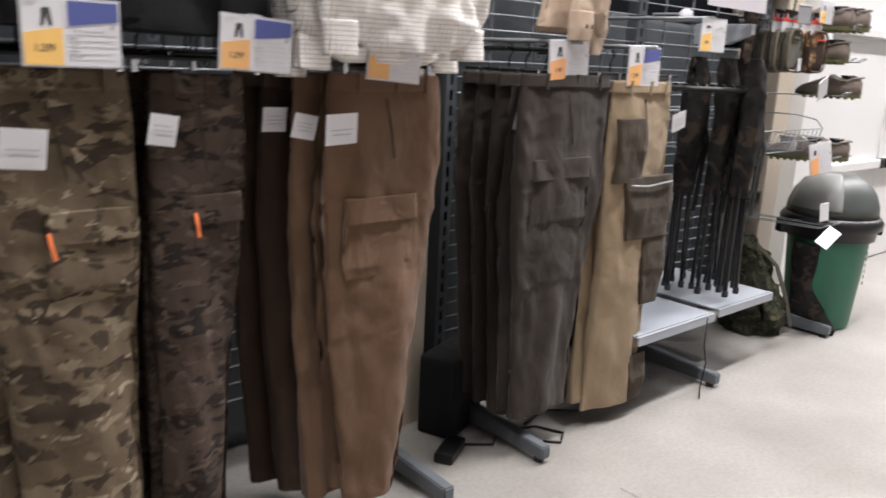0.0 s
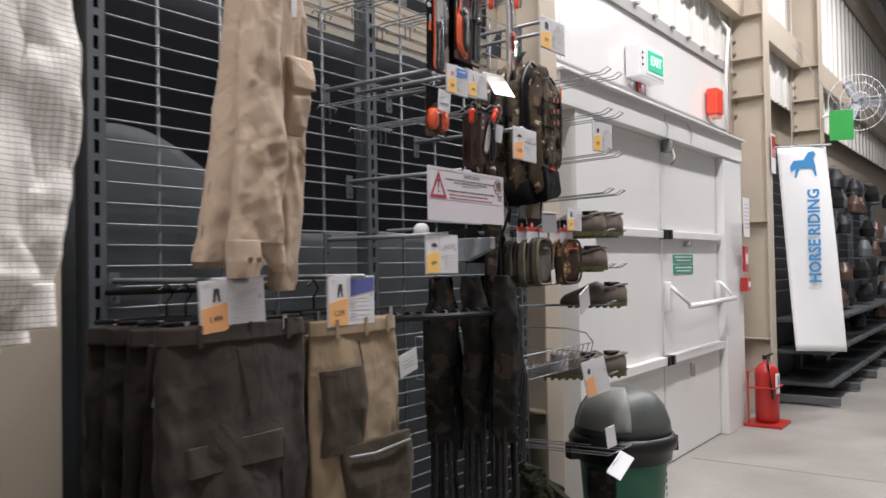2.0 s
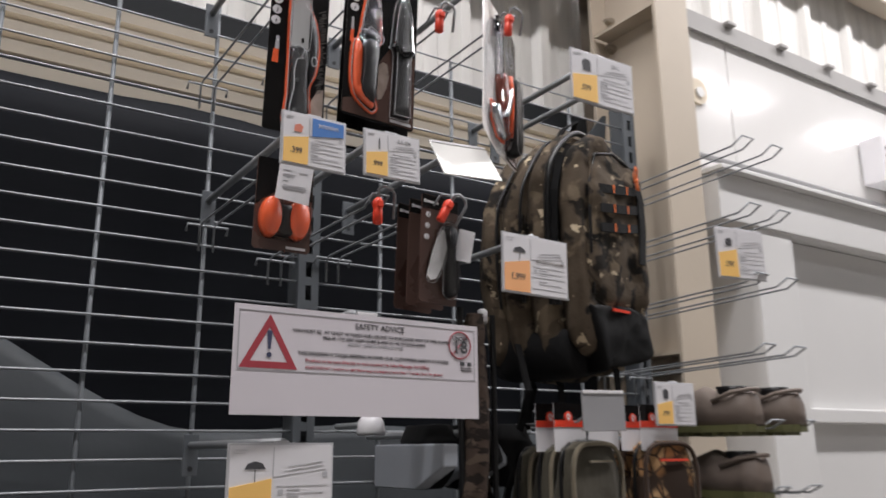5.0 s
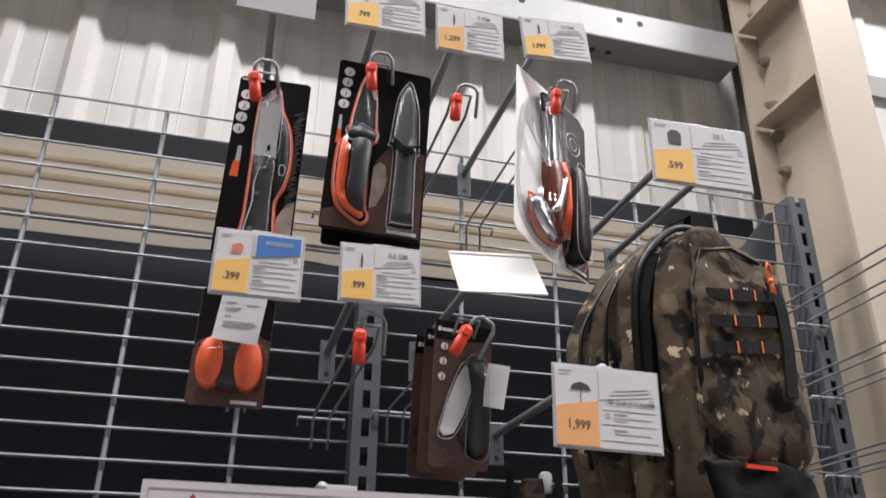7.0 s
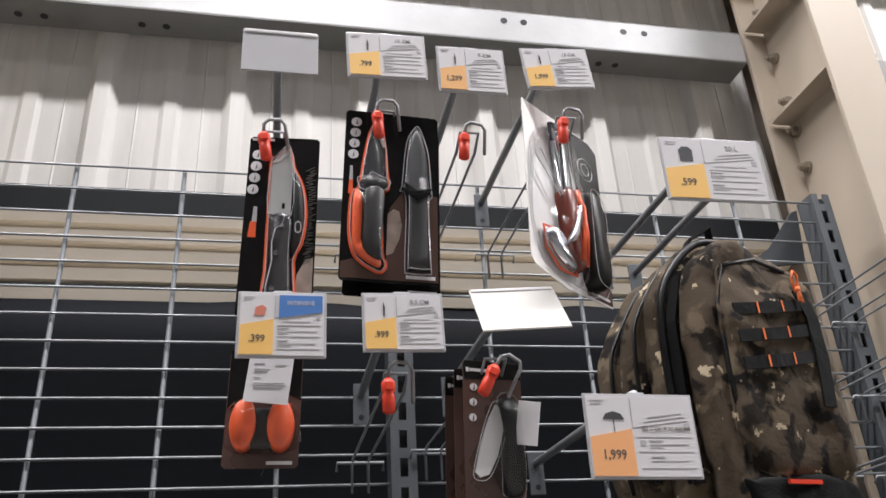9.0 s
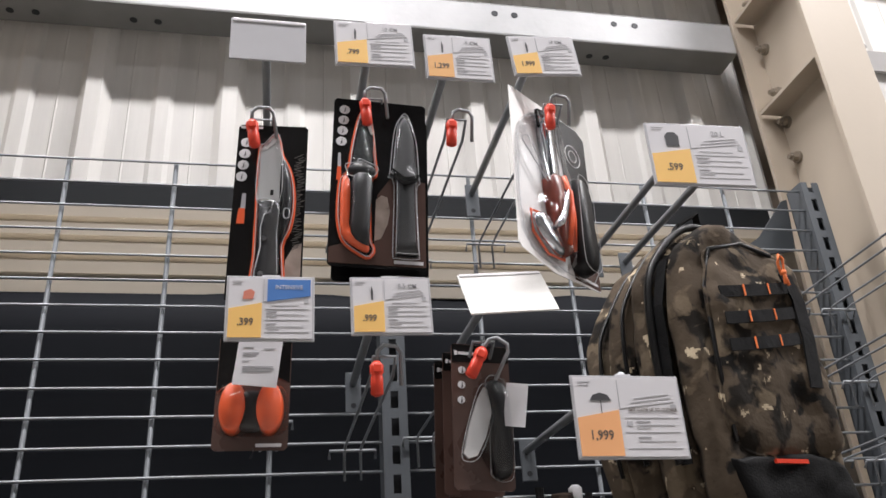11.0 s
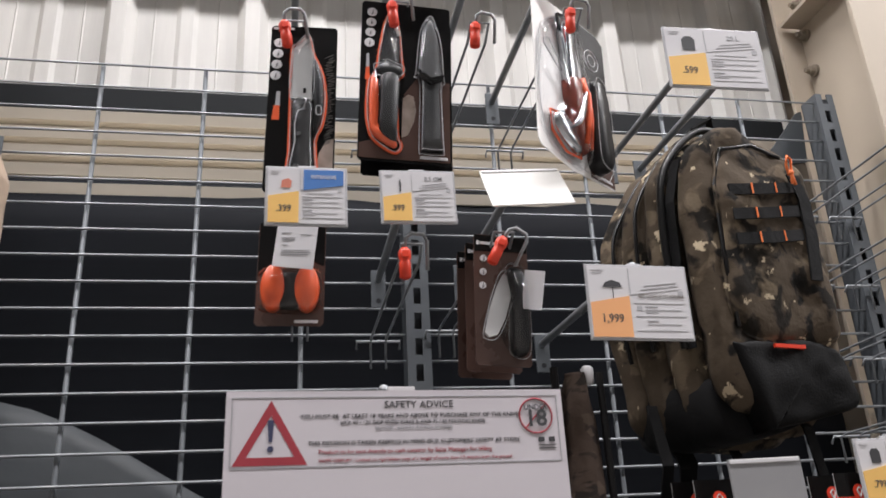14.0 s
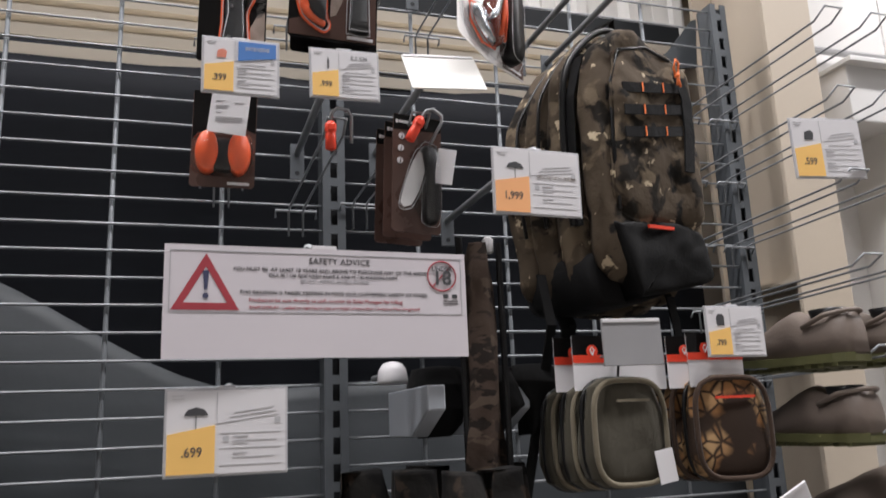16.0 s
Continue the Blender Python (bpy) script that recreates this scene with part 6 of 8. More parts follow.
def backpack():
    b = thing("backpack", (0.450, -0.30, 1.528), "camouflage backpack with orange zip pull, hanging on an arm", "backpack", rz=12)
    b.scale.x = 0.94
    right = [(0.118, 0.10), (0.125, 0.22), (0.122, 0.34), (0.105, 0.405)]
    layers = [
        ("front_compartment", -0.128, -0.076, [(-0.130, 0.10), (-0.138, 0.20), (-0.136, 0.32), (-0.112, 0.405), (-0.040, 0.462), (0.02, 0.455)] + right[::-1] + [(0.11, 0.02), (0.0, 0.0), (-0.115, 0.02)]),
        ("middle_compartment", -0.072, -0.012, [(-0.146, 0.08), (-0.156, 0.20), (-0.153, 0.32), (-0.130, 0.400), (-0.050, 0.474), (0.03, 0.470)] + right[::-1] + [(0.11, 0.0), (0.0, -0.018), (-0.125, 0.0)]),
        ("main_compartment", -0.010, 0.045, [(-0.152, 0.06), (-0.163, 0.20), (-0.160, 0.31), (-0.138, 0.375), (-0.055, 0.470), (0.04, 0.475)] + right[::-1] + [(0.11, -0.01), (0.0, -0.028), (-0.13, -0.01)]),
        ("back_panel", 0.046, 0.105, [(-0.152, 0.06), (-0.170, 0.18), (-0.168, 0.29), (-0.145, 0.350), (-0.06, 0.455), (0.04, 0.465)] + right[::-1] + [(0.11, -0.01), (0.0, -0.025), (-0.13, -0.005)]),
    ]
    for k, (nm, y0, y1, out) in enumerate(layers):
        bm = bm_new()
        panel(bm, out, y0, y1, 0.008 if k == 0 else 0.003, 2.0 + 3 * k, 0.006, 0.02)
        body = part(nm, bm, CAMO_P, b, smooth=True)
        if k:
            bm = bm_new()
            loop = smooth_loop(out, 5)
            path_tube(bm, [(q.x * 1.0, y0 - 0.001, q.y) for q in loop if q.y > 0.09], 0.0036 if k > 1 else 0.0065, 7)
            part("zip", bm, BLACK, body, "black zip seam", True)
    # the flat black zip band down the side
    bm = bm_new()
    strap(bm, [(-0.118, -0.085, 0.405), (-0.142, -0.082, 0.33), (-0.1465, -0.080, 0.22), (-0.143, -0.080, 0.10)], 0.017, 0.003, (-0.35, 1, 0))
    part("zip_band", bm, BLACKCLOTH, b, "black band over the zip")
    # slanted front pocket with a channel beside it
    bm = bm_new()
    panel(bm, [(-0.098, 0.12), (-0.100, 0.24), (-0.094, 0.345), (-0.070, 0.405), (0.0, 0.422), (0.075, 0.405), (0.102, 0.37), (0.108, 0.24), (0.104, 0.12), (0.0, 0.10)], -0.142, -0.122, 0.010, 21.0, 0.006, 0.014)
    part("front_pocket", bm, CAMO_P, b, smooth=True)
    bm = bm_new()
    path_tube(bm, [(-0.098, -0.136, 0.12), (-0.101, -0.137, 0.24), (-0.094, -0.136, 0.345), (-0.068, -0.135, 0.408), (0.0, -0.136, 0.424), (0.06, -0.136, 0.41)], 0.0034, 7)
    part("pocket_zip", bm, BLACK, b, "black pocket zip", True)
    bm = bm_new()
    panel(bm, [(-0.112, 0.088), (-0.095, 0.098), (-0.02, 0.108), (0.05, 0.106), (0.098, 0.09), (0.120, 0.035), (0.117, 0.012), (0.05, -0.004), (-0.055, -0.020), (-0.066, -0.014)], -0.137, -0.070, 0.001, 31.0, 0.004, 0.006)
    part("bottom_pocket", bm, plain("black_coated_nylon", (0.003, 0.003, 0.0032), 0.62, 0, 0.3, 16, 0.35, 300, spec=0.14), b, "black coated pocket", True)
    bm = bm_new()
    panel(bm, [(-0.135, 0.05), (-0.05, 0.06), (0.09, 0.06), (0.10, 0.02), (0.0, -0.022), (-0.12, -0.030)], -0.09, 0.10, 0.004, 37.0, 0.004, 0.03)
    part("base", bm, BLACKCLOTH, b, "black reinforced base", True)
    for k, (z, x0, x1) in enumerate(((0.330, -0.082, 0.060), (0.290, -0.082, 0.060), (0.250, -0.084, 0.058))):
        bm = bm_new()
        strap(bm, [(x0 + (x1 - x0) * u, -0.1515 - 0.006 * math.sin(math.pi * u), z + 0.020 * u - 0.003 * math.sin(math.pi * u)) for u in (0, 0.2, 0.4, 0.6, 0.8, 1)], 0.018, 0.003, (0, 0, 1))
        s = part("webbing", bm, BLACKCLOTH, b, "black webbing strip")
        for u in (0.30, 0.66):
            bm = bm_new()
            box(bm, (x0 + (x1 - x0) * u, -0.1585, z + 0.020 * u - 0.002), (0.0014, 0.003, 0.017))
            part("bar_tack", bm, ORANGECORD, s, "orange stitching")
    bm = bm_new()
    strap(bm, [(0.062, -0.151, 0.372), (0.074, -0.1535, 0.33), (0.072, -0.155, 0.27), (0.062, -0.1545, 0.195)], 0.024, 0.003)
    part("side_strap", bm, BLACKCLOTH, b, "black strap")
    bm = bm_new()
    path_tube(bm, [(0.050, -0.157, 0.368), (0.044, -0.160, 0.384), (0.049, -0.161, 0.400), (0.056, -0.161, 0.394), (0.053, -0.160, 0.374), (0.048, -0.161, 0.352)], 0.0024, 6)
    path_tube(bm, [(0.051, -0.160, 0.372), (0.055, -0.161, 0.350)], 0.0026, 6)
    bmesh.ops.create_icosphere(bm, subdivisions=1, radius=0.0055, matrix=Matrix.Translation((0.051, -0.160, 0.371)))
    part("zip_pull", bm, ORANGECORD, b, "bright orange knotted cord pull", True)
    bm = bm_new()
    box(bm, (-0.010, -0.1405, 0.094), (0.060, 0.005, 0.0055))
    part("brand_bar", bm, RED, b, "plain red bar")
    bm = bm_new()
    strap(bm, [(-0.04, -0.02, 0.465), (-0.02, -0.03, 0.505), (0.03, -0.03, 0.535), (0.06, 0.0, 0.525), (0.05, 0.02, 0.47)], 0.02, 0.004, (0.2, 1, 0))
    part("top_loop", bm, BLACKCLOTH, b, "black carrying loop over the arm")
    for pts in ([(-0.17, 0.0, 0.03), (-0.178, -0.03, -0.06), (-0.18, 0.0, -0.15), (-0.21, 0.03, -0.34)], [(-0.10, 0.05, 0.0), (-0.105, 0.02, -0.06), (-0.11, 0.03, -0.13)], [(-0.085, 0.05, 0.0), (-0.08, 0.03, -0.05), (-0.085, 0.05, -0.12)], [(0.01, 0.05, 0.0), (0.015, 0.03, -0.04), (0.03, 0.04, -0.09)], [(0.06, -0.05, 0.02), (0.066, -0.075, -0.01), (0.10, -0.06, -0.10)]):
        bm = bm_new()
        strap(bm, pts, 0.02, 0.003)
        part("loose_strap", bm, BLACKCLOTH, b, "black strap hanging loose")


backpack()


# ---- pouches ----
def pouch(x, z, y, mat, trim, label, yaw=0, red=False):
    p = thing("belt_pouch", (x, y, z), label, "pouch", "belt pouches", rz=yaw)
    bm = bm_new()
    drape(bm, [(0.0, -0.04, 0.04, 0, 0.03), (-0.012, -0.062, 0.062, 0, 0.04), (-0.05, -0.072, 0.072, 0, 0.045), (-0.12, -0.075, 0.075, 0, 0.045), (-0.15, -0.066, 0.066, 0, 0.042), (-0.162, -0.045, 0.045, 0, 0.03)], 32, 0.002, x, 4, 4, 24, 0.004)
    part("body", bm, mat, p, smooth=True)
    bm = bm_new()
    path_tube(bm, [(0.066 * math.copysign(abs(math.cos(a)) ** 0.55, math.cos(a)), -0.024, -0.082 + 0.078 * math.copysign(abs(math.sin(a)) ** 0.55, math.sin(a))) for a in [k * math.pi / 18 for k in range(36)]], 0.0045, 6, True)
    part("piping", bm, trim, p, "raised edge piping", True)
    bm = bm_new()
    path_tube(bm, [(0.072 * math.copysign(abs(math.cos(a)) ** 0.55, math.cos(a)), 0.0, -0.082 + 0.082 * math.copysign(abs(math.sin(a)) ** 0.55, math.sin(a))) for a in [k * math.pi / 18 for k in range(36)]], 0.0035, 6, True)
    part("zip", bm, BLACK, p, "black zip round the edge", True)
    bm = bm_new()
    box(bm, (0.005, -0.028, -0.035), (0.07 if red else 0.06, 0.003, 0.004))
    part("brand_bar", bm, RED if red else trim, p, "plain bar")
    bm = bm_new()
    path_tube(bm, [(0, 0.0, -0.005), (0.004, 0.0, 0.02), (0.0, 0.004, 0.036)], 0.0022, 6)
    part("hang_loop", bm, BLACK, p)
    if not red:
        bm = bm_new()
        box(bm, (0.055, -0.030, -0.135), (0.034, 0.001, 0.05), 0, Euler((0, radians(-8), 0)).to_matrix())
        part("price_label", bm, PAPER, p, "small white label")
    return p


for k in range(3):
    pouch(0.365 - 0.012 * k, 1.375 - 0.004 * k, -0.435 + 0.045 * k, OLIVE, KHAKI, "olive canvas belt pouch with khaki piping", 6)
for k in range(3):
    pouch(0.548 - 0.01 * k, 1.375, -0.445 + 0.05 * k, LEAVES, T_DKBROWN, "brown leaf-print belt pouch with red bar", -4, True)


def header_card(x, z, y, w=0.11, label="black and red header card of a pouch"):
    c = thing("header_card", (x, y, z), label, "header card", "pouch header cards", rz=4)
    bm = bm_new()
    box(bm, (0, 0, 0), (w, 0.001, 0.085))
    part("card", bm, PAPER, c)
    bm = bm_new()
    box(bm, (0, -0.0009, 0.027), (w, 0.0006, 0.031))
    part("black_band", bm, CARDBLACK, c)
    bm = bm_new()
    box(bm, (0, -0.0012, 0.006), (w, 0.0006, 0.012))
    rod(bm, (-w * 0.18, -0.0009, 0.018), (-w * 0.18, -0.0018, 0.018), 0.010, 16)
    part("red_band", bm, RED, c)
    bm = bm_new()
    path_tube(bm, [(-w * 0.18, -0.002, 0.012), (-w * 0.18 - 0.004, -0.002, 0.02), (-w * 0.18, -0.002, 0.024), (-w * 0.18 + 0.004, -0.002, 0.02), (-w * 0.18, -0.002, 0.012)], 0.0012, 5)
    part("glyph", bm, PAPER, c)
    return c


for x, y in ((0.328, -0.40), (0.345, -0.43), (0.41, -0.42), (0.535, -0.455), (0.52, -0.42)):
    header_card(x, 1.40, y)
for x, z in ((0.355, 1.405), (0.54, 1.405)):
    wire_hook(x, z, -0.47)


# ---- shoes on wire hooks ----
def shoe(x, y, z, yaw, label="taupe moulded garden clog with olive sole on a wire hook", s=0.93):
    sh = thing("clog", (x, y, z), label, "shoe", "taupe clogs", rz=yaw)
    prof = [(-0.142, 0.020, 0.070), (-0.132, 0.034, 0.092), (-0.110, 0.041, 0.100), (-0.075, 0.042, 0.092), (-0.045, 0.042, 0.092), (-0.015, 0.043, 0.108), (0.02, 0.046, 0.096), (0.055, 0.049, 0.078), (0.095, 0.047, 0.062), (0.122, 0.038, 0.050), (0.138, 0.022, 0.036), (0.145, 0.008, 0.026)]
    bm = bm_new()
    n, rings = 20, []
    for px, w, h in prof:
        ring = []
        for k in range(n):
            a = 2 * math.pi * k / n
            ca, sa = math.cos(a), math.sin(a)
            yy = w * s * math.copysign(abs(ca) ** 0.75, ca)
            zz = 0.012 + max(0, (h - 0.012) * abs(sa) ** 0.6) * (1 if sa > 0 else 0)
            ring.append(bm.verts.new((px * s, yy, zz * s)))
        rings.append(ring)
    for q, w in zip(rings, rings[1:]):
        for k in range(n):
            bm.faces.new((q[k], q[(k + 1) % n], w[(k + 1) % n], w[k]))
    bm.faces.new(rings[0][::-1])
    bm.faces.new(rings[-1])
    bmesh.ops.recalc_face_normals(bm, faces=bm.faces)
    part("upper", bm, RUBBER, sh, smooth=True)
    bm = bm_new()
    out = [(px * s, w * s * 1.06) for px, w, h in prof] + [(px * s, -w * s * 1.06) for px, w, h in prof[::-1]]
    a = [bm.verts.new((px, yy, 0.0 + 0.010 * max(0, px / 0.14) ** 2)) for px, yy in out]
    b = [bm.verts.new((px, yy, 0.015 + 0.008 * max(0, px / 0.14) ** 2)) for px, yy in out]
    bm.faces.new(a[::-1])
    bm.faces.new(b)
    for i in range(len(a)):
        j = (i + 1) % len(a)
        bm.faces.new((a[i], a[j], b[j], b[i]))
    so = part("sole", bm, SOLE, sh, "olive ribbed sole")
    for k in range(8):
        bm = bm_new()
        box(bm, ((-0.11 + 0.03 * k) * s, 0, -0.003), (0.014 * s, 0.082 * s, 0.008), 0.002)
        part("tread_rib", bm, SOLE, so)
    bm = bm_new()
    path_tube(bm, [(-0.05 * s, 0.041 * s, 0.070 * s), (-0.10 * s, 0.041 * s, 0.088 * s), (-0.135 * s, 0.020 * s, 0.094 * s), (-0.144 * s, 0.0, 0.095 * s), (-0.135 * s, -0.020 * s, 0.094 * s), (-0.10 * s, -0.041 * s, 0.088 * s), (-0.05 * s, -0.041 * s, 0.070 * s)], 0.0045, 8)
    part("heel_strap", bm, RUBBER, sh, smooth=True)
    # The upper is closed; a black plug paints the shade inside the clog.
    bm = bm_new()
    drape(bm, [(0.1035 * s, -0.115 * s, -0.045 * s, 0, 0.058 * s), (0.080 * s, -0.11 * s, -0.05 * s, 0, 0.05 * s)], 18, 0, 0, 2.4, 1, 2, 0)
    part("opening_shade", bm, BLACK, sh, "black plug painting the shade in the foot opening", True)
    return sh


SHOE_HOOKS = [(2.02, 0), (1.86, 0), (1.70, 0), (1.545, 0), (1.385, 1), (1.25, 1), (1.105, 1), (0.83, 1), (0.52, 0)]
for z, loaded in SHOE_HOOKS:
    for x in (0.86, 0.97):
        wire_hook(x, z, -0.49, 0.04, "double wire shoe hook on the grid", 0.012)
shoe(0.915, -0.365, 1.393, 102)
shoe(0.800, -0.345, 1.393, 98)
shoe(0.825, -0.340, 1.258, 92)
shoe(0.915, -0.375, 1.113, 108)
shoe(0.895, -0.375, 0.838, 114)
shoe(0.785, -0.325, 0.838, 118)
ticket(0.70, 0.86, 0.10, 0.13, "", "", PANEL2, y=-0.48, roll=12, yaw=-30, icon="shoe", label="price ticket hanging askew below the basket")
blank_card(0.64, 1.15, 0.085, 0.085, y=-0.47, roll=25, tip=8, label="white card hanging askew under the pouches", mat=PAPER)
blank_card(0.80, 0.62, 0.05, 0.08, y=-0.49, roll=10, yaw=-20, label="small white card hanging by the lower hooks", mat=PAPER)
blank_card(0.86, 0.50, 0.15, 0.06, y=-0.50, roll=22, tip=-60, label="frosted ticket lying on the lowest hook", mat=PLATE)

# wire basket
bk = thing("wire_basket", (0.50, -0.01, 0.88), "grey wire basket with white jars, hooked on the grid", "basket")
for k in range(15):
    x = -0.29 + 0.58 * k / 14
    bm = bm_new()
    path_tube(bm, [(x, 0, 0.15), (x, -0.005, 0.0), (x, -0.36, 0.0), (x, -0.40, 0.03), (x, -0.42, 0.10)], 0.0017, 5)
    part("wire", bm, WIRE, bk)
for y, z in ((0, 0.15), (-0.42, 0.10), (-0.36, 0.0), (-0.18, 0.0), (-0.405, 0.05)):
    bm = bm_new()
    path_tube(bm, [(-0.29, y, z), (0.29, y, z)], 0.0024, 5)
    part("rail_wire", bm, WIRE, bk)
for sx in (-0.29, 0.29):
    bm = bm_new()
    path_tube(bm, [(sx, 0, 0.15), (sx, -0.30, 0.15), (sx, -0.39, 0.135), (sx, -0.42, 0.10)], 0.0032, 6)
    path_tube(bm, [(sx, 0, 0.07), (sx, -0.41, 0.06)], 0.002, 5)
    part("side_rail", bm, WIRE, bk)
for x, y in ((0.42, -0.31), (0.66, -0.35)):
    j = thing("jar", (x, y, 0.884), "small white jar with pale lid in the basket", "jar", "jars in the basket")
    bm = bm_new()
    lathe(bm, [(0.03, 0), (0.034, 0.004), (0.034, 0.04), (0.03, 0.045)], 20)
    part("body", bm, PAPER, j, smooth=True)
    bm = bm_new()
    lathe(bm, [(0.034, 0.046), (0.035, 0.048), (0.035, 0.058), (0.033, 0.06)], 20)
    part("lid", bm, PLATE, j, smooth=True)


# ---- folding stools and their hangers ----
def stool(x, y, z, label="folded tripod stool with black legs and dark camouflage seat"):
    s = thing("folding_stool", (x, y, z), label, "stool", "folding stools", rz=random.Random(int(x * 100)).uniform(-8, 8))
    for k, (dx, dy) in enumerate(((-0.035, -0.02), (0.035, -0.02), (0.0, 0.03))):
        bm = bm_new()
        rod(bm, (dx * 0.4, dy * 0.4, -0.02), (dx * 1.2, dy, -0.86), 0.0085, 10)
        leg = part("leg", bm, BLACK, s, smooth=True)
        bm = bm_new()
        rod(bm, (dx * 1.2, dy, -0.88), (dx * 1.2, dy, -0.855), 0.012, 10)
        part("rubber_foot", bm, DARK, leg)
    bm = bm_new()
    drape(bm, [(0.02, -0.03, 0.03, -0.01, 0.05), (-0.12, -0.055, 0.05, -0.015, 0.075), (-0.34, -0.06, 0.055, -0.01, 0.08), (-0.50, -0.03, 0.03, 0, 0.05)], 24, 0.012, x * 10, 2.4, 5, 24, 0.009)
    part("seat_cloth", bm, CAMO_D, s, "dark camouflage seat cloth", True)
    bm = bm_new()
    strap(bm, [(0.0, -0.02, -0.05), (0.05, -0.05, -0.3), (0.02, -0.05, -0.56)], 0.022)
    part("carry_strap", bm, BLACKCLOTH, s)
    return s


for x, y in ((0.05, -0.36), (0.17, -0.40), (0.12, -0.20), (-0.01, -0.27), (0.10, -0.45), (0.22, -0.29)):
    stool(x, y, 1.23 if x < 0.25 else 1.20)
hb = thing("stool_hanger", (0.15, -0.24, 1.30), "grey hanger bracket with black padded yoke holding stools", "hanger")
for px_, tip in ((-0.085, -0.20), (0.005, -0.13), (0.092, -0.10)):
    bm = bm_new()
    a = [(0.03, -0.002), (0.03, 0.072), (tip, 0.072), (tip, 0.036), (tip + 0.09, -0.002)]
    near = [bm.verts.new((px_ - 0.014, yy, zz)) for yy, zz in a]
    far = [bm.verts.new((px_ + 0.014, yy, zz)) for yy, zz in a]
    bm.faces.new(near)
    bm.faces.new(far[::-1])
    for k in range(len(a)):
        m = (k + 1) % len(a)
        bm.faces.new((near[m], near[k], far[k], far[m]))
    bmesh.ops.recalc_face_normals(bm, faces=bm.faces)
    bmesh.ops.bevel(bm, geom=list(bm.edges), offset=0.002, segments=1, affect="EDGES")
    part("channel_arm", bm, GREYPLATE, hb, "grey steel channel arm")
for k, (x0, x1) in enumerate(((-0.115, 0.01), (-0.03, 0.10), (0.06, 0.185))):
    bm = bm_new()
    drape(bm, [(0.105, x0 + 0.035, x1 - 0.01, -0.06, 0.06), (0.078, x0 + 0.03, x1, -0.06, 0.10), (0.04, x0 + 0.05, x1 + 0.005, -0.06, 0.10), (-0.005, x0 + 0.045, x1 - 0.035, -0.05, 0.07)], 26, 0.010, 3.0 + k, 2.6, 6, 16, 0.010)
    part("yoke", bm, BLACKCLOTH, hb, "black padded yoke", True)
bm = bm_new()
rod(bm, (0.0, 0.24, 0.09), (0.0, -0.14, 0.09), 0.007, 8)
part("bar", bm, ARM, hb)
um = thing("folded_umbrella", (0.165, -0.37, 1.20), "folded camouflage umbrella with white cap, hanging upright", "umbrella")
bm = bm_new()
drape(bm, [(0.40, -0.012, 0.012, 0, 0.024), (0.34, -0.024, 0.024, 0, 0.04), (0.05, -0.03, 0.028, 0, 0.05), (-0.25, -0.024, 0.024, 0, 0.04), (-0.35, -0.015, 0.015, 0, 0.03)], 22, 0.008, 1.0, 2.2, 8, 26, 0.006)
part("canopy", bm, CAMO_B, um, "furled dark camouflage canopy", True)
bm = bm_new()
rod(bm, (0.034, -0.01, -0.2), (0.034, -0.01, 0.40), 0.0055, 8)
rod(bm, (-0.03, 0.0, -0.1), (-0.03, 0.0, 0.41), 0.006, 8)
part("shaft", bm, BLACK, um)
bm = bm_new()
lathe(bm, [(0.007, 0.385), (0.009, 0.388), (0.009, 0.408), (0.005, 0.412)], 14, (0.02, 0))
part("cap", bm, PAPER, um, "white end cap", True)
cp = thing("white_cap", (0.075, -0.15, 1.39), "white plastic end cap on the stool arm", "end cap")
bm = bm_new()
lathe(bm, [(0.026, 0.0), (0.028, 0.006), (0.025, 0.026), (0.018, 0.036), (0.008, 0.040)], 18)
part("cap", bm, PAPER, cp, smooth=True)
bm = bm_new()
rod(bm, (0, 0, 0.02), (0, 0.15, 0.02), 0.006, 8)
part("bar", bm, ARM, cp)


# ---- hanging clothes ----
def hanger(x, y, z, w=0.34, label="black clip hanger on a display arm"):
    h = thing("clip_hanger", (x, y, z), label, "hanger", "clip hangers", rz=random.Random(int(1000 * x + 77 * y)).uniform(-6, 6))
    bm = bm_new()
    rod(bm, (-w / 2, 0, 0), (w / 2, 0, 0), 0.005, 8)
    part("bar", bm, BLACK, h)
    bm = bm_new()
    path_tube(bm, [(0, 0, 0), (0, 0, 0.035), (0.016, 0, 0.055), (0.0, 0, 0.078), (-0.02, 0, 0.062)], 0.0028, 6)
    part("hook", bm, BLACK, h)
    for sx in (-0.36, 0.36):
        bm = bm_new()
        box(bm, (sx * w, -0.004, -0.012), (0.012, 0.016, 0.034), 0.003)
        part("clip", bm, CHROME, h, "bright metal clip")
    return h


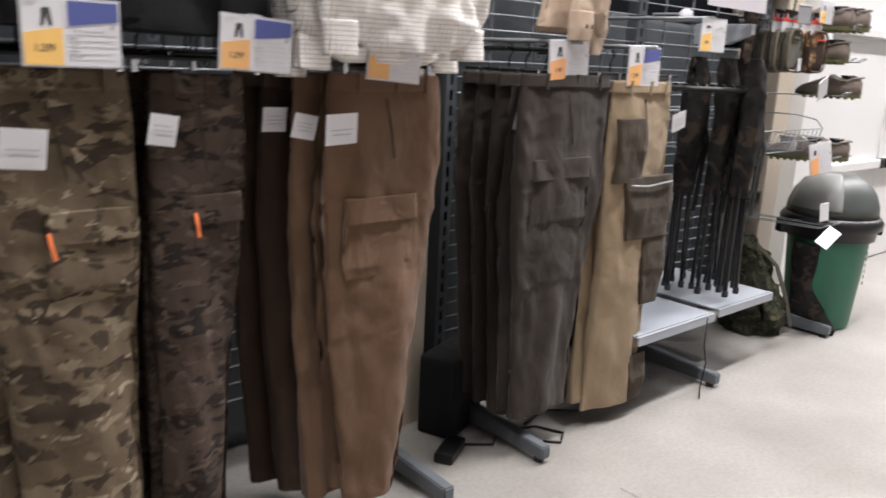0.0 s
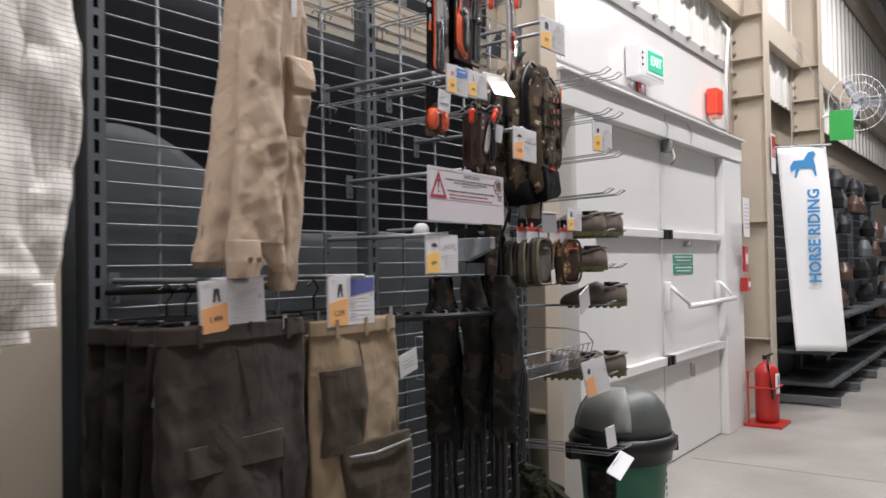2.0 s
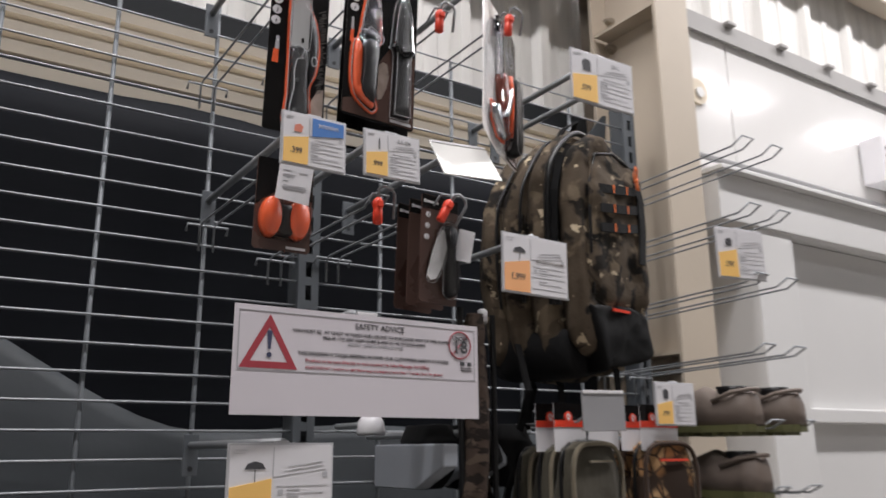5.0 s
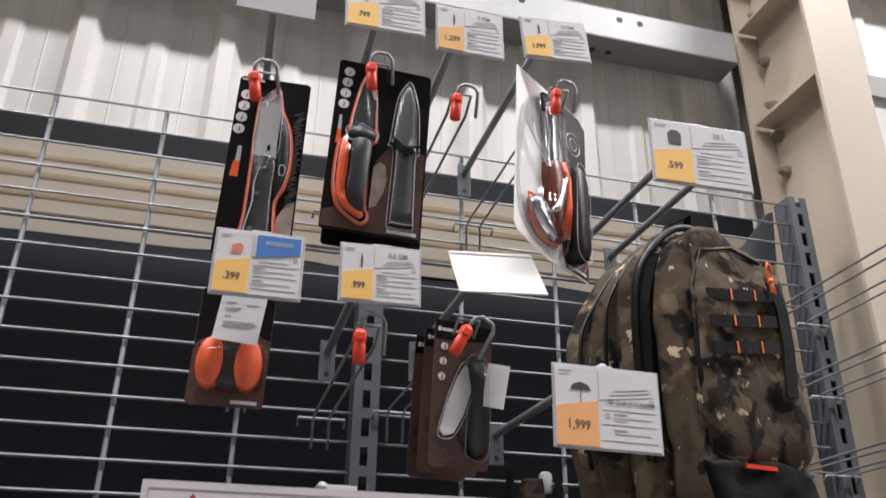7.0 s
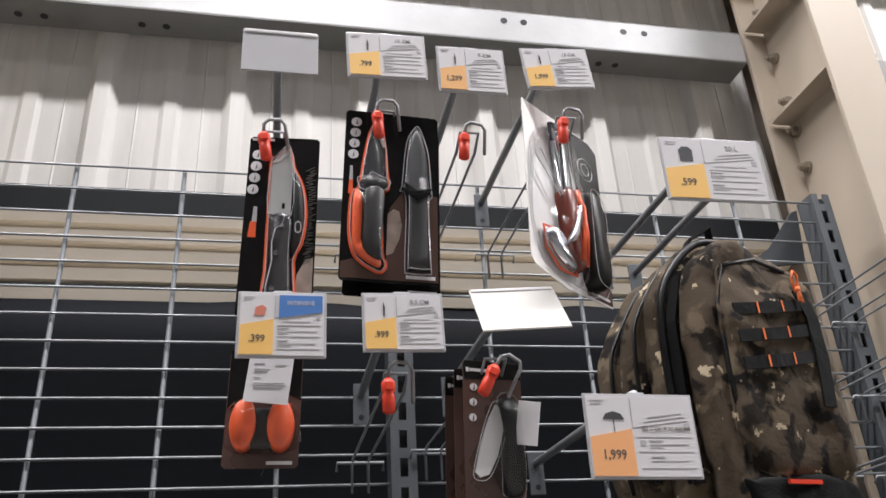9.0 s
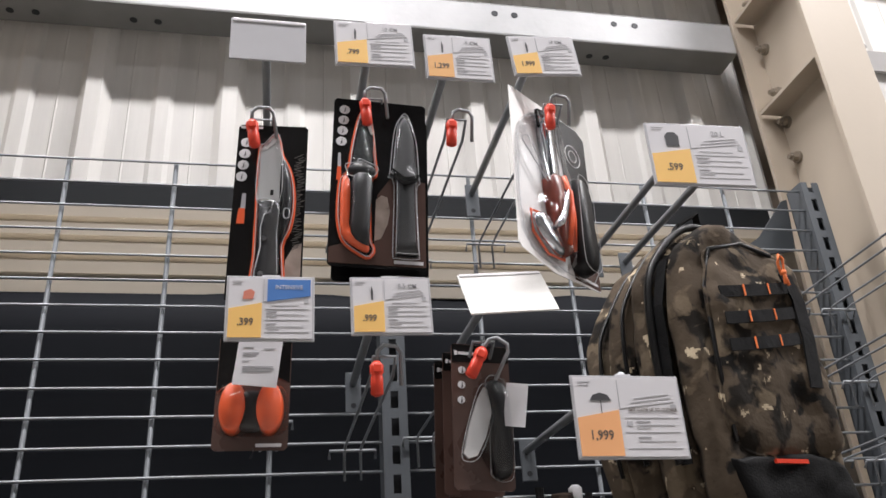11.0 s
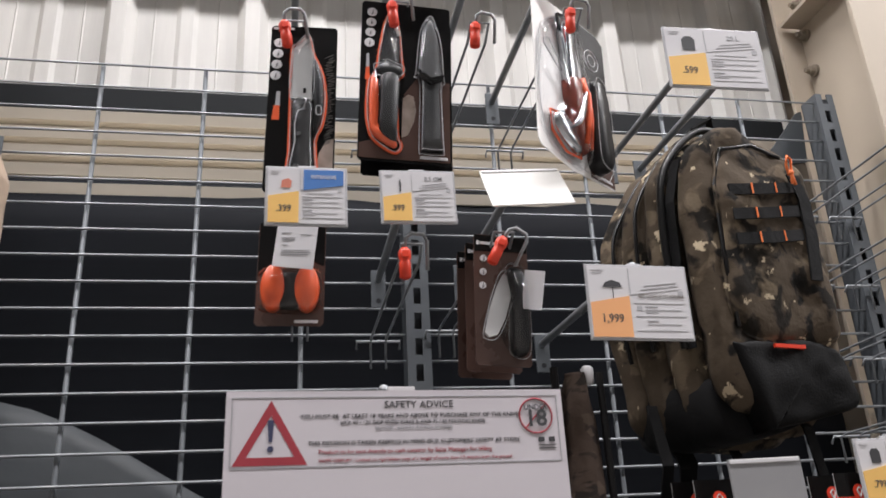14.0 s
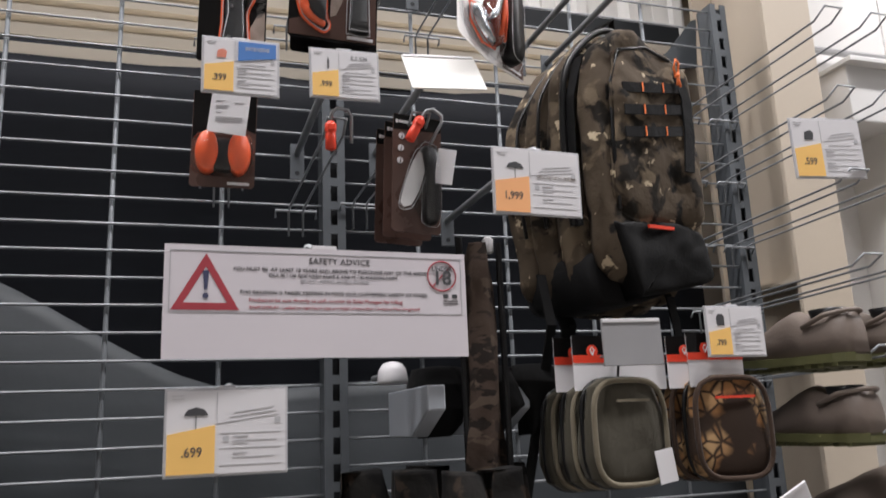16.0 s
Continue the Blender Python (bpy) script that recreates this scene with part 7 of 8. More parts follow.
def trousers(x, y, top, w, length, mat, label, group, lean=0.0, narrow=0.62, pocket=None, seed=0.0, card=None, second=True, pull=False, patch=None):
    """Work trousers hung folded by the waistband; x, y is the middle of the waist."""
    t = thing("trousers", (x, y, top), label, "trousers", group)
    hw = w / 2
    bm = bm_new()
    drape(bm, [(0.0, -hw * 0.96, hw * 0.94, 0, 0.035), (-0.12, -hw, hw, 0, 0.05), (-0.32, -hw * 1.02 + lean * 0.25, hw * 0.96 + lean * 0.25, 0, 0.06), (-0.62, -hw * 0.86 + lean * 0.6, hw * 0.72 + lean * 0.6, 0, 0.06), (-length, -hw * narrow + lean, hw * narrow * 0.8 + lean, 0.0, 0.055)], 52, 0.018, seed, 2.5, 5.5, 84, 0.003, 0.010)
    leg = part("front_leg", bm, mat, t, smooth=True)
    if second:
        bm = bm_new()
        drape(bm, [(-0.03, -hw * 0.92, hw * 0.85, 0.035, 0.03), (-0.35, -hw * 1.05 + lean * 0.2, hw * 0.85 + lean * 0.2, 0.04, 0.04), (-length * 0.98, -hw * narrow * 1.2 + lean * 0.9, hw * narrow * 0.55 + lean * 0.9, 0.045, 0.04)], 32, 0.012, seed + 5, 2.4, 6, 40, 0.005, 0.012)
        part("back_leg", bm, mat, t, smooth=True)
    bm = bm_new()
    drape(bm, [(0.003, -hw * 0.965, hw * 0.945, -0.001, 0.042), (-0.034, -hw * 0.985, hw * 0.965, -0.001, 0.050)], 36, 0.001, seed, 2.5, 3, 4, 0.002)
    wb = part("waistband", bm, mat, t, smooth=True)
    for sx in (-0.55, 0.1, 0.62):
        bm = bm_new()
        box(bm, (sx * hw, -0.026, -0.017), (0.010, 0.005, 0.046), 0.0015)
        part("belt_loop", bm, mat, wb)
    bm = bm_new()
    path_tube(bm, [(-hw * 0.1 + lean * 0.05, -0.028, -0.05), (-hw * 0.02 + lean * 0.1, -0.033, -0.12), (hw * 0.05 + lean * 0.15, -0.034, -0.19)], 0.0022, 5)
    part("pocket_welt", bm, T_PATCH, t, "dark slanted pocket edge")
    if pocket:
        pz, pw, ph, px = pocket
        bm = bm_new()
        drape(bm, [(pz, px - pw / 2, px + pw / 2, -0.024, 0.016), (pz - ph * 0.85, px - pw / 2 - 0.008, px + pw / 2 + 0.004, -0.027, 0.022), (pz - ph, px - pw / 2, px + pw / 2 - 0.006, -0.025, 0.012)], 28, 0.004, seed + 2, 4, 4, 14, 0.004)
        part("cargo_pocket", bm, mat, t, "bellows cargo pocket", True)
        bm = bm_new()
        drape(bm, [(pz + 0.012, px - pw / 2 - 0.004, px + pw / 2 + 0.004, -0.030, 0.010), (pz - 0.048, px - pw / 2 - 0.004, px + pw / 2 + 0.006, -0.034, 0.010)], 24, 0.002, seed + 3, 4, 4, 8, 0.003)
        part("pocket_flap", bm, mat, t, "pocket flap", True)
        if pull:
            bm = bm_new()
            strap(bm, [(px - pw * 0.52, -0.05, pz - 0.02), (px - pw * 0.50, -0.054, pz - 0.045), (px - pw * 0.46, -0.052, pz - 0.07)], 0.007, 0.003)
            part("zip_pull", bm, ORANGECORD, t, "orange tape pull")
    if patch:
        for (z0, z1, x0, x1, yy) in patch:
            bm = bm_new()
            drape(bm, [(z0, x0, x1, yy, 0.020), (z0 * 0.5 + z1 * 0.5, x0 + 0.012, x1 + 0.004, yy - 0.004, 0.028), (z1, x0 + (0.03 if z1 < -0.4 else 0.004), x1 - 0.006, yy, 0.022)], 34, 0.002, seed + z0, 4, 5, 26, 0.003, 0.006)
            part("knee_patch", bm, T_PATCH, t, "dark brown reinforcing patch", True)
    if card:
        cx, cz, cw, ch, roll = card
        bm = bm_new()
        box(bm, (cx, -0.055, cz), (cw, 0.001, ch), 0, Euler((radians(6), radians(roll), 0)).to_matrix())
        c = part("swing_ticket", bm, PAPER, t, "white swing ticket on a thread")
        bm = bm_new()
        rm = Euler((radians(6), radians(roll), 0)).to_matrix()
        for k in range(4):
            box(bm, (cx, -0.0562, cz + ch * (0.28 - 0.15 * k)), (cw * (0.7 - 0.1 * (k % 2)), 0.0004, ch * 0.03), 0, rm)
        tagged(part("small_print", bm, GREYINK, c), kind="stuff")
    return t


G = "trousers on display arms"
# camouflage pairs
trousers(-2.335, -0.43, 1.15, 0.29, 1.10, CAMO_A, "woodland camouflage cargo trousers with orange zip pull", G, 0.04, 0.8, (-0.26, 0.15, 0.16, 0.05), 1.0, (-0.06, -0.13, 0.075, 0.07, 5), True, True)
trousers(-2.43, -0.33, 1.15, 0.26, 1.10, CAMO_A, "woodland camouflage trousers hanging behind the front pair", G, 0.05, 0.8, None, 2.3)
trousers(-2.50, -0.22, 1.15, 0.26, 1.10, CAMO_A, "woodland camouflage trousers at the back of the arm", G, 0.05, 0.8, None, 3.3)
trousers(-2.055, -0.42, 1.145, 0.20, 1.08, CAMO_B, "dark brown pixel camouflage trousers with orange pull", G, -0.02, 0.72, (-0.245, 0.10, 0.13, 0.02), 4.1, (-0.095, -0.10, 0.055, 0.06, 8), True, True)
trousers(-2.12, -0.28, 1.145, 0.20, 1.08, CAMO_B, "brown camouflage trousers behind the front pair", G, -0.02, 0.72, None, 5.2)
# brown pairs
trousers(-1.60, -0.44, 1.155, 0.33, 1.07, T_BROWN, "tobacco brown cotton cargo trousers with a flap pocket", G, -0.02, 0.46, (-0.29, 0.20, 0.18, -0.025), 6.0, (-0.16, -0.115, 0.082, 0.068, -3))
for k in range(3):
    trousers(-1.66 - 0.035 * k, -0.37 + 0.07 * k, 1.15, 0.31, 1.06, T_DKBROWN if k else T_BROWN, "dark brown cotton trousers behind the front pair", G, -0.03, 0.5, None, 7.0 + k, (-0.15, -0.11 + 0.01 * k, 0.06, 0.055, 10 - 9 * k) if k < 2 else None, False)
# charcoal pairs
trousers(-0.94, -0.43, 1.168, 0.40, 1.035, T_GREY, "charcoal cargo trousers with a large flap pocket", G, 0.0, 0.66, (-0.245, 0.245, 0.20, -0.025), 9.0)
for k, (dx, wd) in enumerate(((-0.945, 0.40), (-0.955, 0.39), (-0.955, 0.39))):
    trousers(dx, -0.35 + 0.07 * k, 1.165, wd, 1.04 - 0.012 * k, T_GREY, "charcoal trousers hanging behind the front pair", G, 0.0, 0.66, (-0.30, 0.16, 0.19, -0.06) if k == 0 else None, 10.0 + k, (-0.165, -0.12, 0.02, 0.06, 10) if k == 0 else None, False)
# sand and brown pair
sand = trousers(-0.57, -0.43, 1.155, 0.32, 1.09, T_SAND, "sand trousers with dark brown reinforcing patches", G, 0.0, 0.95, None, 13.0, (0.145, -0.12, 0.075, 0.06, -14), True, False,
                [(-0.11, -0.31, -0.160, -0.012, -0.036), (-0.295, -0.50, -0.10, 0.160, -0.042), (-0.49, -0.735, 0.02, 0.155, -0.040), (-0.92, -1.085, 0.02, 0.122, -0.036)])
bm = bm_new()
path_tube(bm, [(-0.085, -0.060, -0.318), (0.0, -0.064, -0.324), (0.14, -0.060, -0.316)], 0.0035, 6)
part("pocket_zip", bm, ARM, sand, "grey zip across the dark pocket", True)
trousers(-0.60, -0.32, 1.15, 0.32, 1.08, T_PATCH, "dark brown trousers hanging behind the patched pair", G, 0.0, 0.9, None, 14.0, None, False)
for ob in [o for o in scene.objects if o.name.startswith("trousers")]:
    hanger(ob.location.x, ob.location.y, 1.178)
for x in (-2.33, -1.98, -1.62):
    for k in range(4):
        hanger(x + 0.02 * (k % 2), -0.08 - 0.075 * k, 1.186, 0.30)
for x, z in ((-2.335, 1.262), (-1.975, 1.262), (-1.60, 1.24), (-0.96, 1.262), (-0.60, 1.262)):
    arm(x, z, -0.49, "dark steel arm carrying trouser hangers")
# long rail with black knobs
rl = thing("hanging_rail", (0, 0, 0), "black notched rail for hanging clothes and stools", "rail")
bm = bm_new()
path_tube(bm, [(-0.50, -0.30, 1.142), (-0.2, -0.40, 1.138), (0.06, -0.45, 1.135)], 0.010, 8)
part("bar", bm, BLACK, rl)
for k in range(14):
    bm = bm_new()
    x = -0.47 + 0.54 * k / 13
    y = -0.30 - 0.15 * k / 13
    rod(bm, (x - 0.006, y, 1.14), (x + 0.006, y, 1.14), 0.015, 10)
    part("knob", bm, BLACK, rl)
bm = bm_new()
path_tube(bm, [(-0.98, -0.01, 1.235), (-0.96, -0.20, 1.24), (-0.62, -0.21, 1.24), (-0.60, -0.01, 1.235)], 0.008, 8)
part("bar", bm, BLACK, rl)

ticket(-2.31, 1.213, 0.155, 0.108, "1,299", "", PANEL3, NAVY, y=-0.50, icon="trousers", label="trouser price ticket with navy header reading 1,299")
ticket(-1.967, 1.21, 0.152, 0.100, "1,299", "", PANEL, NAVY, y=-0.50, roll=-3, icon="trousers", label="trouser price ticket with navy header, slightly tilted")
ticket(-1.60, 1.195, 0.15, 0.10, "", "", PANEL, y=-0.47, roll=-4, icon="trousers", label="price ticket half hidden under the checked shirts")
ticket(-0.964, 1.211, 0.165, 0.104, "1,499", "", PANEL2, y=-0.452, roll=3, icon="trousers", label="trouser price ticket reading 1,499")
ticket(-0.602, 1.203, 0.162, 0.116, "1,299", "", PANEL, NAVY, y=-0.452, roll=0, icon="trousers", label="trouser price ticket with navy header")


# shirts
def checked_shirt(x, y, hem, w, seed, label):
    s = thing("checked_shirt", (x, y, hem), label, "shirt", "checked shirts", rz=4)
    hw = w / 2
    bm = bm_new()
    drape(bm, [(0.80, -0.05, 0.05, 0, 0.07), (0.76, -hw * 0.75, hw * 0.75, 0, 0.08), (0.70, -hw * 0.9, hw * 0.9, 0, 0.10), (0.35, -hw * 0.92, hw * 0.92, 0, 0.11), (0.10, -hw, hw, 0, 0.11), (0.035, -hw * 0.95, hw * 0.96, 0, 0.10), (-0.012, -hw * 0.78, hw * 0.82, 0, 0.09), (-0.034, -hw * 0.5, hw * 0.56, 0, 0.08)], 60, 0.014, seed, 2.4, 7, 64, 0.006, 0.018)
    part("body", bm, CHECK, s, smooth=True)
    for sx in (-1, 1):
        bm = bm_new()
        drape(bm, [(0.74, sx * hw * 0.9 - 0.06, sx * hw * 0.9 + 0.05, 0, 0.09), (0.4, sx * hw - 0.055, sx * hw + 0.06, -0.01, 0.085), (0.16, sx * hw * 0.98 - 0.055, sx * hw * 0.98 + 0.05, -0.01, 0.08), (0.02, sx * hw * 0.90 - 0.040, sx * hw * 0.90 + 0.038, -0.01, 0.055)], 34, 0.010, seed + sx, 2.4, 5, 44, 0.006, 0.018)
        sl = part("sleeve", bm, CHECK, s, smooth=True)
        bm = bm_new()
        drape(bm, [(0.022, sx * hw * 0.90 - 0.043, sx * hw * 0.90 + 0.041, -0.01, 0.060), (-0.050, sx * hw * 0.90 - 0.040, sx * hw * 0.90 + 0.039, -0.01, 0.056)], 24, 0.004, seed, 2.4, 4, 6, 0.004)
        part("cuff", bm, CHECK, sl, smooth=True)
    bm = bm_new()
    strap(bm, [(0.0, -0.063, 0.74), (0.004, -0.070, 0.4), (0.0, -0.072, 0.06)], 0.032, 0.004)
    pk = part("placket", bm, CHECK, s)
    for k in range(6):
        bm = bm_new()
        rod(bm, (0.002, -0.074, 0.12 + 0.1 * k), (0.002, -0.078, 0.12 + 0.1 * k), 0.005, 12)
        part("button", bm, T_BROWN, pk, "small brown button")
    return s


checked_shirt(-1.61, -0.52, 1.245, 0.42, 1.0, "white cotton shirt with fine brown check, hanging in front")
checked_shirt(-1.615, -0.43, 1.215, 0.43, 4.0, "white checked shirt layered behind the front one")
checked_shirt(-1.61, -0.34, 1.195, 0.43, 8.0, "white checked shirt at the back of the arm")
arm(-1.60, 2.06, -0.54, "dark steel arm carrying the checked shirts")


def sand_shirt():
    s = thing("sand_shirt", (-0.80, -0.36, 1.24), "sand coloured long-sleeved shirt with chest pocket, hung side on", "shirt")
    bm = bm_new()
    drape(bm, [(0.79, -0.02, 0.07, 0, 0.05), (0.70, -0.08, 0.115, 0, 0.11), (0.54, -0.100, 0.10, 0, 0.12), (0.35, -0.125, 0.068, 0, 0.11), (0.20, -0.155, 0.03, 0.0, 0.10), (0.062, -0.185, -0.005, 0.0, 0.09), (0.048, -0.18, -0.02, 0.0, 0.08)], 64, 0.010, 2.0, 2.8, 7, 84, 0.003, 0.008)
    part("body", bm, SHIRT, s, smooth=True)
    bm = bm_new()
    drape(bm, [(0.76, -0.075, 0.0, -0.06, 0.06), (0.64, -0.116, -0.040, -0.095, 0.06), (0.44, -0.146, -0.043, -0.105, 0.058), (0.31, -0.163, -0.040, -0.110, 0.058), (0.20, -0.174, -0.046, -0.110, 0.056), (0.10, -0.184, -0.050, -0.108, 0.05)], 64, 0.007, 6.0, 2.6, 8, 110, 0.003, 0.011)
    sl = part("sleeve", bm, SHIRT, s, smooth=True)
    bm = bm_new()
    drape(bm, [(0.105, -0.187, -0.116, -0.112, 0.048), (0.06, -0.188, -0.118, -0.114, 0.046), (0.026, -0.186, -0.120, -0.112, 0.042)], 32, 0.003, 6.0, 3.4, 4, 16, 0.002, 0.004)
    cf = part("cuff", bm, SHIRT, sl, smooth=True)
    for dx in (0.0, 0.024):
        bm = bm_new()
        rod(bm, (-0.158 + dx, -0.134, 0.064), (-0.158 + dx, -0.142, 0.064), 0.0058, 12)
        part("button", bm, T_BROWN, cf, "small brown button")
    bm = bm_new()
    drape(bm, [(0.125, -0.125, -0.046, -0.106, 0.045), (0.09, -0.112, -0.044, -0.112, 0.036), (0.055, -0.085, -0.042, -0.112, 0.026), (0.038, -0.062, -0.042, -0.110, 0.016)], 28, 0.003, 16.0, 2.8, 4, 18, 0.002, 0.004)
    part("cuff_flap", bm, SHIRT, sl, "open cuff flap", True)
    bm = bm_new()
    drape(bm, [(0.75, 0.055, 0.125, 0.02, 0.06), (0.66, 0.085, 0.156, 0.03, 0.07), (0.44, 0.078, 0.160, 0.03, 0.068), (0.30, 0.068, 0.156, 0.03, 0.066), (0.10, 0.054, 0.142, 0.028, 0.06), (-0.008, 0.044, 0.124, 0.025, 0.05)], 48, 0.008, 9.0, 2.5, 7, 84, 0.003, 0.009)
    part("sleeve", bm, SHIRT, s, smooth=True)
    bm = bm_new()
    drape(bm, [(0.515, 0.024, 0.090, -0.056, 0.022), (0.44, 0.022, 0.088, -0.064, 0.034), (0.375, 0.018, 0.080, -0.062, 0.030), (0.355, 0.024, 0.070, -0.056, 0.02)], 32, 0.003, 3.0, 4, 5, 26, 0.003, 0.006)
    part("chest_pocket", bm, SHIRT, s, smooth=True)
    bm = bm_new()
    drape(bm, [(0.535, 0.020, 0.096, -0.066, 0.018), (0.49, 0.020, 0.096, -0.078, 0.016), (0.462, 0.024, 0.094, -0.080, 0.012)], 26, 0.001, 4.0, 5, 4, 8, 0.001)
    part("pocket_flap", bm, SHIRT, s, smooth=True)
    bm = bm_new()
    path_tube(bm, [(-0.02, -0.04, 0.765), (0.02, -0.06, 0.745), (0.07, -0.05, 0.745), (0.10, 0.0, 0.775), (0.06, 0.05, 0.80), (-0.01, 0.03, 0.80)], 0.014, 8, True)
    part("collar", bm, SHIRT, s, smooth=True)
    bm = bm_new()
    strap(bm, [(0.0, -0.066, 0.735), (-0.012, -0.074, 0.60), (-0.022, -0.074, 0.45), (-0.040, -0.070, 0.30), (-0.06, -0.064, 0.12)], 0.026, 0.005)
    pk = part("placket", bm, SHIRT, s)
    for zz in (0.66, 0.54, 0.42):
        bm = bm_new()
        rod(bm, (-0.012 - 0.10 * (0.6 - zz), -0.076, zz), (-0.012 - 0.10 * (0.6 - zz), -0.082, zz), 0.0055, 12)
        part("button", bm, T_BROWN, pk, "small brown button")
    bm = bm_new()
    prism(bm, [(0.040, 0.69), (0.058, 0.695), (0.056, 0.635), (0.039, 0.63)], -0.062, -0.060)
    part("neck_label", bm, PAPER, s, "white neck ticket")
    bm = bm_new()
    path_tube(bm, [(0.02, 0, 0.76), (0.02, 0, 0.83), (0.035, 0, 0.855), (0.02, 0, 0.885), (0.0, 0, 0.87)], 0.003, 6)
    part("hanger_hook", bm, CHROME, s)


sand_shirt()
arm(-0.79, 2.125, -0.40, "dark steel arm carrying the sand shirt")


def dark_jacket(x, y, hem, w, seed):
    j = thing("dark_jacket", (x, y, hem), "black padded jacket hanging above the trousers", "jacket", "dark jackets")
    hw = w / 2
    bm = bm_new()
    drape(bm, [(0.75, -0.05, 0.05, 0, 0.07), (0.70, -hw * 0.8, hw * 0.8, 0, 0.1), (0.3, -hw * 0.95, hw * 0.95, 0, 0.12), (0.0, -hw, hw, 0, 0.12)], 36, 0.018, seed, 2.5, 5, 34, 0.012)
    part("body", bm, BLACKCLOTH, j, smooth=True)
    for sx in (-1, 1):
        bm = bm_new()
        drape(bm, [(0.68, sx * hw * 0.85 - 0.05, sx * hw * 0.85 + 0.05, 0, 0.1), (0.0, sx * hw - 0.05, sx * hw + 0.05, 0, 0.08)], 24, 0.012, seed + sx, 2.4, 4, 24, 0.01)
        part("sleeve", bm, BLACKCLOTH, j, smooth=True)
    return j


for k in range(3):
    dark_jacket(-2.18 - 0.03 * k, -0.44 + 0.12 * k, 1.222 + 0.01 * k, 0.44, k * 2.0)
arm(-2.20, 2.01, -0.48, "dark steel arm carrying black jackets")

# ---- base shelves ----
for x0, x1, y1 in ((-0.52, -0.03, -0.49), (0.03, 0.46, -0.475)):
    sh = thing("base_shelf", ((x0 + x1) / 2, 0, 0.30), "grey steel base shelf fixed to the rack posts", "shelf", "base shelves")
    bm = bm_new()
    box(bm, (0, y1 / 2, 0), (x1 - x0, -y1, 0.006), 0.001)
    box(bm, (0, y1 + 0.004, -0.014), (x1 - x0, 0.008, 0.032), 0.003)
    box(bm, (0, y1 + 0.016, 0.005), (x1 - x0 - 0.01, 0.010, 0.004), 0.001)
    part("deck", bm, GREYPLATE, sh)
    for sx in (-1, 1):
        bm = bm_new()
        prism(bm, [(sx * (x1 - x0) / 2 - 0.002, -0.09), (sx * (x1 - x0) / 2 + 0.002, -0.09), (sx * (x1 - x0) / 2 + 0.002, -0.004), (sx * (x1 - x0) / 2 - 0.002, -0.004)], y1 + 0.10, 0.0)
        part("side_bracket", bm, POST, sh)

# ---- litter bin ----
bn2 = thing("litter_bin", (1.215, -0.355, 0), "green plastic litter bin with black rim and domed swing lid", "bin")
bn2.scale = (0.93, 0.93, 0.98)
bm = bm_new()
lathe(bm, [(0.10, 0.004), (0.158, 0.004), (0.166, 0.02), (0.20, 0.46), (0.205, 0.50)], 48)
part("body", bm, BIN, bn2, smooth=True)
bm = bm_new()
lathe(bm, [(0.20, 0.45), (0.222, 0.455), (0.228, 0.50), (0.245, 0.51), (0.25, 0.54), (0.235, 0.565), (0.20, 0.57)], 48)
part("rim", bm, BLACK, bn2, "black rolled rim", True)
bm = bm_new()
lathe(bm, [(0.225, 0.565), (0.218, 0.62), (0.195, 0.68), (0.155, 0.73), (0.09, 0.762), (0.02, 0.77)], 48)
dome = part("dome", bm, LID, bn2, "grey-green domed lid", True)
bm = bm_new()
rows = []
for i in range(9):
    el = radians(12 + 64 * i / 8)
    row = []
    for k in range(13):
        az = radians(138 + 76 * k / 12)
        r = 0.232 * math.cos(el) ** 0.75
        row.append(bm.verts.new((r * math.cos(az), r * math.sin(az), 0.565 + 0.212 * math.sin(el))))
    rows.append(row)
for q, w in zip(rows, rows[1:]):
    for k in range(12):
        bm.faces.new((q[k], q[k + 1], w[k + 1], w[k]))
res = bmesh.ops.extrude_face_region(bm, geom=list(bm.faces))
for v in res["geom"]:
    if isinstance(v, bmesh.types.BMVert):
        v.co *= 0.985
bmesh.ops.recalc_face_normals(bm, faces=bm.faces)
part("swing_flap", bm, FLAP, dome, "pale grey swing flap", True)
for a in (-38, 142):
    bm = bm_new()
    c, s = math.cos(radians(a)), math.sin(radians(a))
    box(bm, (0.255 * c, 0.255 * s, 0.50), (0.05, 0.06, 0.07), 0.008, Euler((0, 0, radians(a))).to_matrix())
    part("handle", bm, BLACK, bn2)
for k in range(7):
    bm = bm_new()
    a = radians(-72)
    box(bm, (0.196 * math.cos(a), 0.196 * math.sin(a), 0.42 - 0.03 * k), (0.004, 0.02, 0.018), 0.001, Euler((0, 0, a)).to_matrix())
    part("raised_mark", bm, BIN, bn2)

# camouflage bag slumped by the rack foot
bg = thing("camouflage_bag", (0.80, -0.20, 0.0), "leafy camouflage bag slumped on the floor by the rack", "bag")
bm = bm_new()
drape(bm, [(0.46, -0.05, 0.02, 0.06, 0.08), (0.38, -0.11, 0.07, 0.03, 0.15), (0.22, -0.15, 0.11, 0.0, 0.22), (0.08, -0.13, 0.15, -0.02, 0.26), (0.005, -0.11, 0.14, -0.02, 0.24)], 40, 0.022, 4.0, 2.4, 4, 34, 0.022)
part("body", bm, CAMO_G, bg, smooth=True)
bm = bm_new()
strap(bm, [(-0.03, -0.0, 0.44), (0.06, -0.09, 0.32), (0.10, -0.14, 0.16), (0.12, -0.17, 0.03)], 0.035, 0.004)
part("strap", bm, OLIVE, bg)
bm = bm_new()
